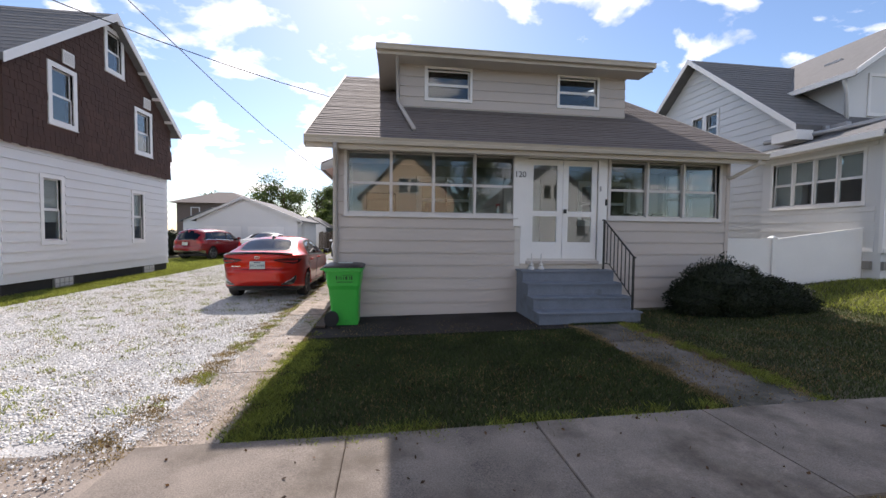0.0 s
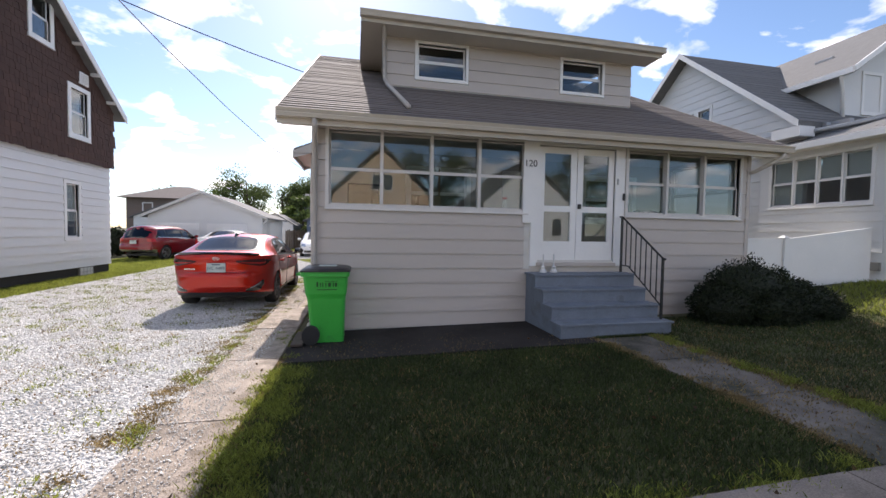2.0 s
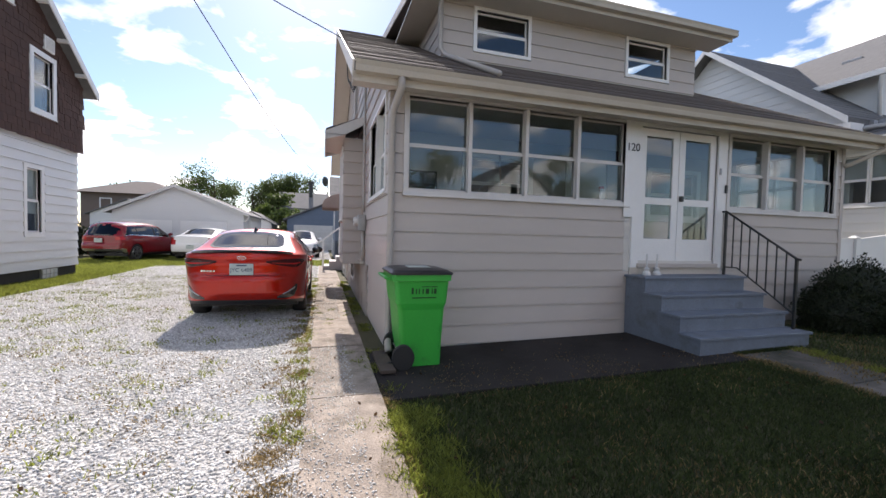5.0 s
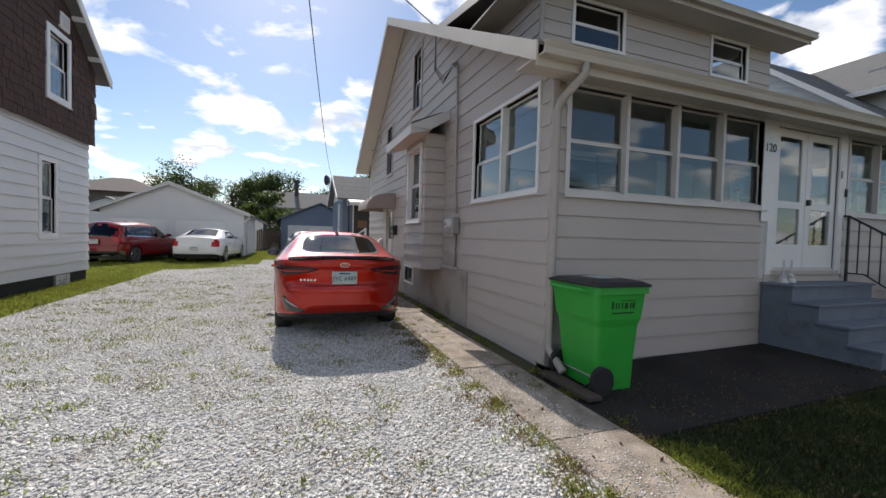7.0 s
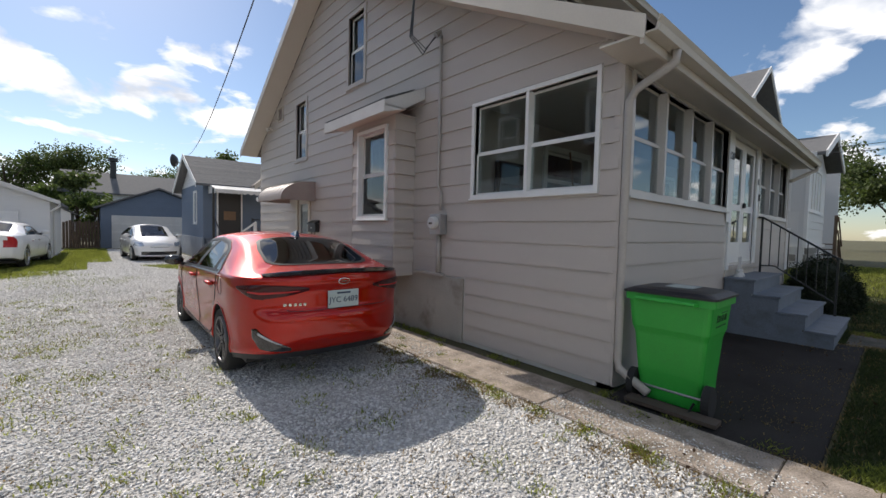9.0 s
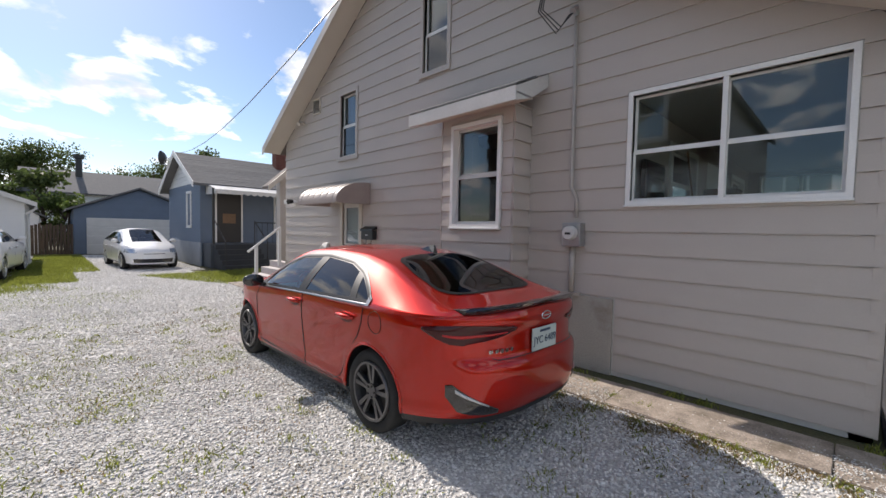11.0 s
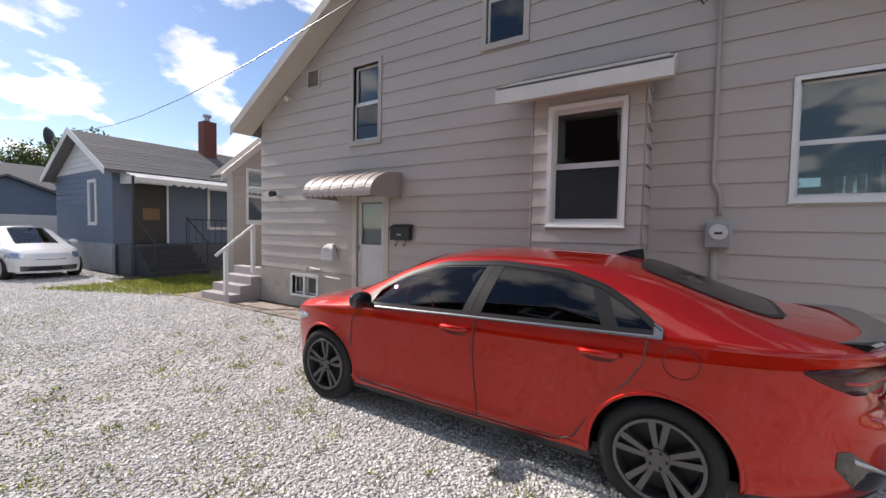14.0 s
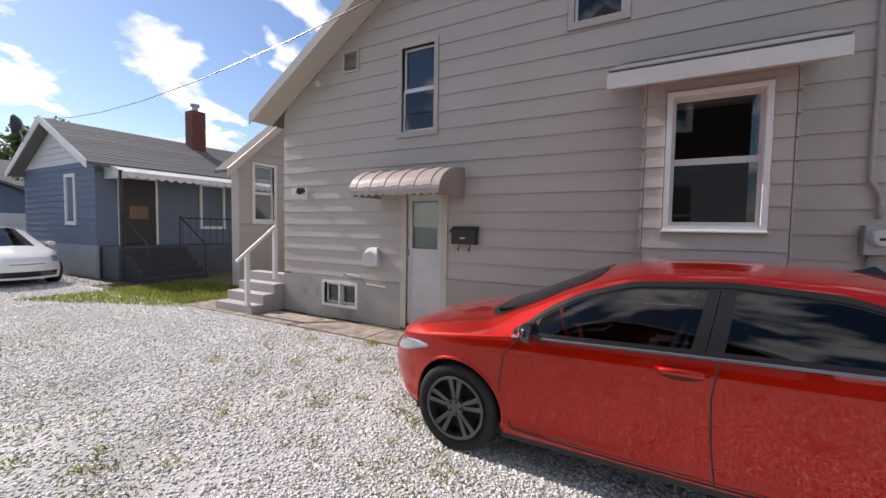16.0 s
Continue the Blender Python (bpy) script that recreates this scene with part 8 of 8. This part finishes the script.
shingles(bh, -0.4, 8.3, 18.2, 3.3, 21.4, 4.87, GREYSHINGLE, 0.15)
# front of the base: porch shade put into a darker blue-grey
PBSHADE = mat("blue_grey_concrete", (0.085, 0.095, 0.11), 0.85, vary=0.15, bump=0.3)
bm = B(); box(bm, (0.02, 17.5, 0), (7.6, 18.6, 0.93)); part("porch_base", bm, PBSHADE, bh)
bm = B(); slab(bm, [(0.15, 17.25, 3.02), (7.8, 17.25, 3.02), (7.8, 18.6, 3.36), (0.15, 18.6, 3.36)], 0.06); part("porch_awning", bm, AWNWHITE, bh, "white metal porch awning")
for k in range(30):
    x = 0.15 + 0.255 * k
    bm = B(); prism(bm, [(x, 17.24, 3.04), (x + 0.25, 17.24, 3.04), (x + 0.25, 17.24, 2.92), (x + 0.125, 17.24, 2.85), (x, 17.24, 2.92)], [(x, 17.25, 3.04), (x + 0.25, 17.25, 3.04), (x + 0.25, 17.25, 2.92), (x + 0.125, 17.25, 2.85), (x, 17.25, 2.92)]); part("scallop", bm, AWNWHITE, bh)
bm = B(); prism(bm, [(0.15, 17.25, 2.96), (0.15, 18.6, 3.32), (0.15, 18.6, 2.9), (0.15, 17.25, 2.85)], [(0.17, 17.25, 2.96), (0.17, 18.6, 3.32), (0.17, 18.6, 2.9), (0.17, 17.25, 2.85)]); part("awning_end", bm, AWNWHITE, bh)
BDOOR = mat("dark_screen_door", (0.03, 0.028, 0.027), 0.5)
bm = B(); box(bm, (0.47, 18.53, 0.95), (0.53, 18.6, 3.02)); box(bm, (1.47, 18.53, 0.95), (1.53, 18.6, 3.02)); box(bm, (0.53, 18.53, 2.97), (1.47, 18.6, 3.02)); part("door_frame", bm, WHITE, bh)
bm = B(); box(bm, (0.53, 18.55, 0.95), (1.47, 18.58, 2.97)); bd = part("door", bm, BDOOR, bh, "dark screen door")
bm = B(); box(bm, (0.75, 18.54, 1.75), (1.25, 18.549, 2.15)); part("door_light", bm, WOOD, bd)
window(FB2, 2.95, 3.70, 1.55, 2.95, bh, casing=0.08, lower=DARKGLASS, out=0.06)
for k in range(5):
    bm = B(); box(bm, (0.12, 17.5 - 0.27 * (5 - k), 0), (1.72, 17.5 - 0.27 * (4 - k) + 0.001 * k, 0.186 * (k + 1) - 0.02), bevel=0.008); part("step", bm, mat("dark_step_paint", (0.03, 0.034, 0.04), 0.7) if k == 0 else bpy.data.materials["dark_step_paint"], bh)
for x in (0.17, 1.67):
    bm = B(); tube(bm, [(x, 16.2, 0.2), (x, 16.2, 1.05), (x, 17.55, 1.85), (x, 17.55, 0.93)], 0.02, 6); part("iron_rail", bm, BLACK, bh)
for k in range(24):
    x = 1.75 + 0.22 * k
    bm = B(); tube(bm, [(x, 17.55, 0.93), (x, 17.55, 1.8)], 0.009, 5); part("baluster", bm, BLACK, bh)
bm = B(); tube(bm, [(1.7, 17.55, 1.8), (7.5, 17.55, 1.8)], 0.018, 6); part("iron_rail", bm, BLACK, bh)
for x in (0.10, 7.4):
    bm = B(); box(bm, (x, 17.52, 0.93), (x + 0.08, 17.6, 3.1)); part("porch_post", bm, WHITE if x > 1 else BLACK, bh)
BRICK = mat("red_brick", (0.16, 0.055, 0.04), 0.9, vary=0.35, scale=6, bump=0.4, per_piece=0.5)
bm = B(); box(bm, (3.86, 20.72, 4.3), (4.36, 21.22, 6.05)); ch = part("chimney", bm, BLOCK, bh, "red brick chimney")
for r in range(22):
    z = 4.34 + 0.08 * r
    for k in range(3):
        bm = B(); box(bm, (3.845, 20.705 + 0.167 * k + (0.0 if r % 2 else 0.02), z), (3.865, 20.88 + 0.167 * k + (0.0 if r % 2 else 0.02), z + 0.068)); part("brick", bm, BRICK, ch)
        bm = B(); box(bm, (3.855 + 0.167 * k, 20.70, z), (4.03 + 0.167 * k, 20.72, z + 0.068)); part("brick", bm, BRICK, ch)
bm = B(); tube(bm, [(4.1, 20.97, 6.05), (4.1, 20.97, 6.3), (4.1, 20.97, 6.31), (4.1, 20.97, 6.4)], [0.11, 0.11, 0.18, 0.17], 12); part("flue_cap", bm, METAL, ch)
dish = thing("satellite_dish", (-0.5, 22.4, 4.1), "dark round satellite dish on the gable", "dish")
bm = B(); tube(bm, [(-0.62, 22.7, 4.72), (-0.56, 22.66, 4.72), (-0.52, 22.6, 4.72)], [0.33, 0.26, 0.06], 20); part("reflector", bm, BLACK, dish)
bm = B(); tube(bm, [(-0.42, 22.7, 4.2), (-0.55, 22.65, 4.67)], 0.025, 6); part("arm", bm, METAL, dish)
# blue garage
lo = lambda z: -3.4 if z < 2.4 else -3.4 + (z - 2.4) / (1.2 / 2.8)
hi = lambda z: 2.2 if z < 2.5 else 2.2 - (z - 2.5) / (1.1 / 2.8)
siding(facing_street(29), lo, hi, 0.05, 3.55, [(-2.95, 1.65, 0, 2.0)], BLUE, bg, 0.19)
for k in range(4):
    bm = B(); box(bm, (-2.88, 28.95, 0.03 + 0.48 * k), (1.58, 28.972, 0.49 + 0.48 * k), bevel=0.006); part("door_panel", bm, DULL, bg)
bm = B(); slab(bm, [(-3.7, 28.7, 2.4), (-0.6, 28.7, 3.75), (-0.6, 36.2, 3.75), (-3.7, 36.2, 2.4)], 0.1); slab(bm, [(2.5, 28.7, 2.5), (-0.6, 28.7, 3.75), (-0.6, 36.2, 3.75), (2.5, 36.2, 2.5)], 0.1); part("roof", bm, GREYSHINGLE, bg)
wf = thing("board_fence", (-4.2, 28.5, 0), "dark weathered board fence beside the lawn", "fence")
for k in range(12):
    bm = B(); box(bm, (-5.0 + 0.13 * k, 28.4, 0.05), (-4.89 + 0.13 * k, 28.43, 1.5 + 0.05 * (k % 3))); part("board", bm, BARK, wf)
hedge_ = shrub("hedge", [(-13.2 + 1.1 * k, 18.6 + 0.3 * (k % 2), 0.75, 0.8, 0.5, 0.8) for k in range(4)], 1500, 0.07, YEW, "dark green hedge beside the white garage", 0.0)

# ---- houses across the street ----
def street_house(x0, x1, y, zw, zp, material, label):
    h = thing("street_house", ((x0 + x1) / 2, y, 0), label, "house")
    xm = (x0 + x1) / 2
    bm = B(); prism(bm, [(x0, y, 0), (x1, y, 0), (x1, y, zw), (xm, y, zp), (x0, y, zw)], [(x0, y - 9, 0), (x1, y - 9, 0), (x1, y - 9, zw), (xm, y - 9, zp), (x0, y - 9, zw)]); part("wall", bm, material, h)
    bm = B(); slab(bm, [(x0 - 0.4, y + 0.4, zw - 0.15), (xm, y + 0.4, zp + 0.15), (xm, y - 9.4, zp + 0.15), (x0 - 0.4, y - 9.4, zw - 0.15)], 0.15); slab(bm, [(x1 + 0.4, y + 0.4, zw - 0.15), (xm, y + 0.4, zp + 0.15), (xm, y - 9.4, zp + 0.15), (x1 + 0.4, y - 9.4, zw - 0.15)], 0.15); part("roof", bm, GREYSHINGLE, h)
    f = facing_back(y)
    for u in (xm - 0.85, xm + 0.05):
        bm = B(); box(bm, (u, 0, zw + 0.2), (u + 0.8, 0.05, zw + 1.5), f); part("window_frame", bm, WHITE, h); bm = B(); box(bm, (u + 0.08, 0.05, zw + 0.28), (u + 0.72, 0.06, zw + 1.42), f); part("pane", bm, GLOSSBLACK, h)
    for u in (x0 + 0.8, x1 - 1.8):
        for z in (1.4,):
            bm = B(); box(bm, (u, 0, z), (u + 1.0, 0.05, z + 1.6), f); part("window_frame", bm, WHITE, h); bm = B(); box(bm, (u + 0.08, 0.05, z + 0.08), (u + 0.92, 0.06, z + 1.52), f); part("pane", bm, GLOSSBLACK, h)
    bm = B(); box(bm, (xm - 0.5, 0, 0.5), (xm + 0.5, 0.05, 2.6), f); part("door", bm, WHITE, h)


street_house(-1.2, 6.4, -26, 4.6, 8.3, PEACH, "peach sided gable house across the street")
street_house(11, 19, -26, 4.4, 7.8, WSIDING, "white gable house across the street")
street_house(-15, -7, -27, 4.6, 8.2, SIDING, "taupe gable house across the street")

# ---- wires and poles ----
def wire(a, b, sag=0.3, r=0.011, name="overhead_wire", group="overhead wires"):
    a, b = Vector(a), Vector(b)
    pts = [a.lerp(b, k / 16) - Vector((0, 0, sag * 4 * (k / 16) * (1 - k / 16))) for k in range(17)]
    bm = B(); tube(bm, pts, r, 5)
    return tagged(part(name, bm, BLACK), "thin black overhead wire", "wire", group)


for px, py in ((-15.2, -9.2), (-5.2, -18.3)):
    pole = thing("utility_pole", (px, py, -0.1), "brown wooden utility pole", "pole", "utility poles")
    bm = B(); tube(bm, [(px, py, -0.2), (px, py, 10)], [0.16, 0.11], 10); part("shaft", bm, BARK, pole)
    bm = B(); box(bm, (px - 0.9, py - 0.05, 9.3), (px + 0.9, py + 0.05, 9.42)); part("crossarm", bm, BARK, pole)
wire((-15.0, -9.15, 9.4), (-0.46, 2.72, 4.84), 1.2, 0.009)
wire((-4.5, -18.2, 9.45), (-0.43, 20.6, 4.72), 2.6, 0.008)
wire((12.0, 0.6, 4.1), (34, -9, 9), 0.4)
wire((12.0, 0.8, 4.0), (34, -10, 8.2), 0.4)


# ---- loose stone, weeds and grass ----
rng = np.random.default_rng(3)


def stones(name, n, region, smin, smax, material, label):
    """Crushed stones as small uneven octahedra, lying in the bed."""
    x0, x1, y0, y1 = region
    c = np.stack([rng.uniform(x0, x1, n), rng.uniform(y0, y1, n), np.zeros(n)], 1)
    s = rng.uniform(smin, smax, (n, 1))
    base = np.array([[1, 0, 0], [0, 1, 0], [-1, 0, 0], [0, -1, 0], [0, 0, 0.5], [0, 0, -0.4]], float)
    a = rng.uniform(0, 6.28, n)
    ca, sa = np.cos(a)[:, None], np.sin(a)[:, None]
    jit = base[None] * rng.uniform(0.6, 1.25, (n, 6, 1)) + rng.normal(0, 0.16, (n, 6, 3))
    jit[:, :, 0] *= rng.uniform(0.75, 1.35, (n, 1))
    xx, yy = jit[:, :, 0] * ca - jit[:, :, 1] * sa, jit[:, :, 0] * sa + jit[:, :, 1] * ca
    tilt = rng.normal(0, 0.35, (n, 1))
    zz = jit[:, :, 2] + xx * tilt
    v = np.stack([xx, yy, zz], 2) * s[:, None, :] + c[:, None, :]
    v[:, :, 2] += 0.004 + s * 0.10
    tri = np.array([[0, 1, 4], [1, 2, 4], [2, 3, 4], [3, 0, 4], [1, 0, 5], [2, 1, 5], [3, 2, 5], [0, 3, 5]])
    f = (tri[None] + 6 * np.arange(n)[:, None, None]).reshape(-1, 3)
    me = bpy.data.meshes.new(name)
    v = v.reshape(-1, 3)
    me.vertices.add(len(v)); me.vertices.foreach_set("co", v.ravel())
    me.loops.add(f.size); me.loops.foreach_set("vertex_index", f.ravel().astype(np.int32))
    me.polygons.add(len(f)); me.polygons.foreach_set("loop_start", np.arange(0, f.size, 3, dtype=np.int32)); me.polygons.foreach_set("loop_total", np.full(len(f), 3, dtype=np.int32))
    me.update(calc_edges=True)
    me.materials.append(material)
    return tagged(new(name, me), label, "gravel", kind="stuff")


STONE = bpy.data.materials.new("crushed_limestone")
STONE.use_nodes = True
_n, _l = STONE.node_tree.nodes, STONE.node_tree.links
_geo = _n.new("ShaderNodeNewGeometry")
_ramp = _n.new("ShaderNodeValToRGB")
_ramp.color_ramp.elements[0].color = (0.38, 0.365, 0.34, 1)
_ramp.color_ramp.elements[1].color = (0.82, 0.81, 0.785, 1)
_e = _ramp.color_ramp.elements.new(0.45); _e.color = (0.63, 0.615, 0.585, 1)
_l.new(_geo.outputs["Random Per Island"], _ramp.inputs[0])
_l.new(_ramp.outputs[0], _n["Principled BSDF"].inputs["Base Color"])
_n["Principled BSDF"].inputs["Roughness"].default_value = 0.8

stones("gravel_stones", 170000, (-6.6, -0.9, -4.3, 6.5), 0.008, 0.019, STONE, "loose white crushed stone near the house")
stones("gravel_stones", 60000, (-6.6, -0.9, 6.5, 17), 0.011, 0.022, STONE, "loose white crushed stone further down the drive")
stones("gravel_stones", 45000, (-6.6, -0.3, 17, 28), 0.015, 0.03, STONE, "loose crushed stone at the end of the drive")
stones("gravel_stones", 14000, (-6.8, -1.2, -8.1, -5.65), 0.012, 0.024, STONE, "loose crushed stone at the street")


def lifted(ob, z):
    ob.location.z = z
    return ob


lifted(stones("path_stones", 9000, (-0.88, -0.45, -4.4, 7), 0.004, 0.010, STONE, "loose stone scattered on the concrete path"), 0.018)
lifted(stones("path_stones", 5000, (-6.6, -0.9, -5.58, -4.45), 0.006, 0.014, STONE, "loose stone scattered on the sidewalk"), 0.016)


def blades(name, centres, hmin, hmax, width, material, label):
    n = len(centres)
    a = rng.uniform(0, 6.28, n)
    h = rng.uniform(hmin, hmax, n)
    d = np.stack([np.cos(a), np.sin(a), np.zeros(n)], 1)
    lean = rng.normal(0, 0.45, (n, 2)) * h[:, None]
    top = centres + np.concatenate([lean, h[:, None]], 1)
    mid = centres + np.concatenate([lean * 0.35, h[:, None] * 0.6], 1)
    w = d * width
    v = np.stack([centres - w, centres + w, mid + w * 0.8, top, mid - w * 0.8], 1).reshape(-1, 3)
    f = (np.array([[0, 1, 2, 3, 4]]) + 5 * np.arange(n)[:, None])
    me = bpy.data.meshes.new(name)
    me.vertices.add(len(v)); me.vertices.foreach_set("co", v.ravel())
    me.loops.add(f.size); me.loops.foreach_set("vertex_index", f.ravel().astype(np.int32))
    me.polygons.add(n); me.polygons.foreach_set("loop_start", np.arange(0, f.size, 5, dtype=np.int32)); me.polygons.foreach_set("loop_total", np.full(n, 5, dtype=np.int32))
    me.update(calc_edges=True)
    me.materials.append(material)
    return tagged(new(name, me), label, "grass", kind="stuff")


def scatter(n, x0, x1, y0, y1, keep=None):
    p = np.stack([rng.uniform(x0, x1, n), rng.uniform(y0, y1, n), np.zeros(n)], 1)
    p[:, 2] = [ground_z(x, 0) - 0.012 for x in p[:, 0]]
    return p if keep is None else p[keep(p)]


def patches(n, x0, x1, y0, y1, spots, spread):
    c = scatter(spots, x0, x1, y0, y1)
    p = c[rng.integers(0, spots, n)] + np.concatenate([rng.normal(0, spread, (n, 2)), np.zeros((n, 1))], 1)
    return p


# shade-toned blades before the porch, sun-toned ones at edge and verge
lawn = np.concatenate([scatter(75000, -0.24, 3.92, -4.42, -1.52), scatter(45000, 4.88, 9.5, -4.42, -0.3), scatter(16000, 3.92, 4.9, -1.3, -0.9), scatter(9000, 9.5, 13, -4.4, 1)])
blades("lawn_grass", lawn, 0.02, 0.055, 0.0035, SHADEBLADE, "short green lawn grass before the porch")
edge = np.concatenate([patches(11000, -0.27, 0.08, -4.4, -1.6, 60, 0.06), patches(3000, 4.78, 4.95, -4.4, -1.3, 40, 0.05), patches(2500, 0, 3.8, -4.5, -4.35, 30, 0.06)])
blades("lawn_edge_grass", edge, 0.03, 0.07, 0.004, SUNWEED, "bright longer grass at the lawn edge")
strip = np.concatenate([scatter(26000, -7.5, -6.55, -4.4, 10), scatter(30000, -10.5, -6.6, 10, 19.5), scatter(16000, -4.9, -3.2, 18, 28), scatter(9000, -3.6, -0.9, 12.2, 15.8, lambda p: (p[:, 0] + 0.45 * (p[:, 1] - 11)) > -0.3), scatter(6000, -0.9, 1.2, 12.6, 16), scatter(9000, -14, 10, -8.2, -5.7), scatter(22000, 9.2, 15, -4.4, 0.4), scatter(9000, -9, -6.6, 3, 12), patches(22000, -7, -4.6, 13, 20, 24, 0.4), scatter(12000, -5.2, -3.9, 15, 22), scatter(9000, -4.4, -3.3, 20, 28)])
blades("verge_grass", strip, 0.04, 0.11, 0.006, SUNWEED, "sunlit green grass verge beside the drive")
weeds = np.concatenate([patches(9000, -6.4, -1.0, -4.3, 9, 260, 0.05), patches(7000, -6.5, -1.0, -4.3, 9, 150, 0.09), patches(7000, -6.6, -3.3, -4.2, 16, 40, 0.30), patches(4200, -1.02, -0.84, -4.2, 8, 45, 0.05), patches(3000, -0.3, -0.05, -1.4, 7, 40, 0.05), patches(1200, -0.8, -0.3, -4.4, 6, 10, 0.04)])
blades("weeds", weeds, 0.02, 0.06, 0.005, SUNWEED, "small weeds growing through the gravel")
dry = np.concatenate([patches(9000, -6.4, -1.0, -4.3, 9, 200, 0.07), patches(9000, -6.5, -1.0, -4.4, 6, 90, 0.13), patches(17000, -1.14, -0.86, -4.4, 5, 110, 0.06), patches(9000, -0.32, -0.2, -4.4, -1.2, 45, 0.07), patches(5000, 3.9, 4.0, -4.4, -1.3, 40, 0.05), patches(5000, 4.8, 4.9, -4.4, -1.3, 40, 0.05), patches(6500, -6.5, 1.5, -4.65, -4.42, 60, 0.08), patches(1500, 0.0, 7, -5.6, -5.5, 30, 0.05), patches(16000, 0.2, 9, -4.2, -0.6, 110, 0.18)])
blades("dry_grass", dry, 0.015, 0.045, 0.005, DRY, "dry straw-coloured grass along the path")

# a few dead leaves
DEAD = leaf_mat("dead_leaves", (0.10, 0.055, 0.025))
n_ = 420
pts = np.stack([rng.uniform(-3, 7, n_), rng.uniform(-5.5, -0.2, n_), np.zeros(n_)], 1)
pts[:, 2] = [ground_z(x, 0) + 0.035 for x in pts[:, 0]]
v_, f_ = leaves(pts, 0.022, rng)
raw("fallen_leaves", v_, f_, DEAD, None, "brown fallen leaves scattered on the ground", "leaves", "stuff")
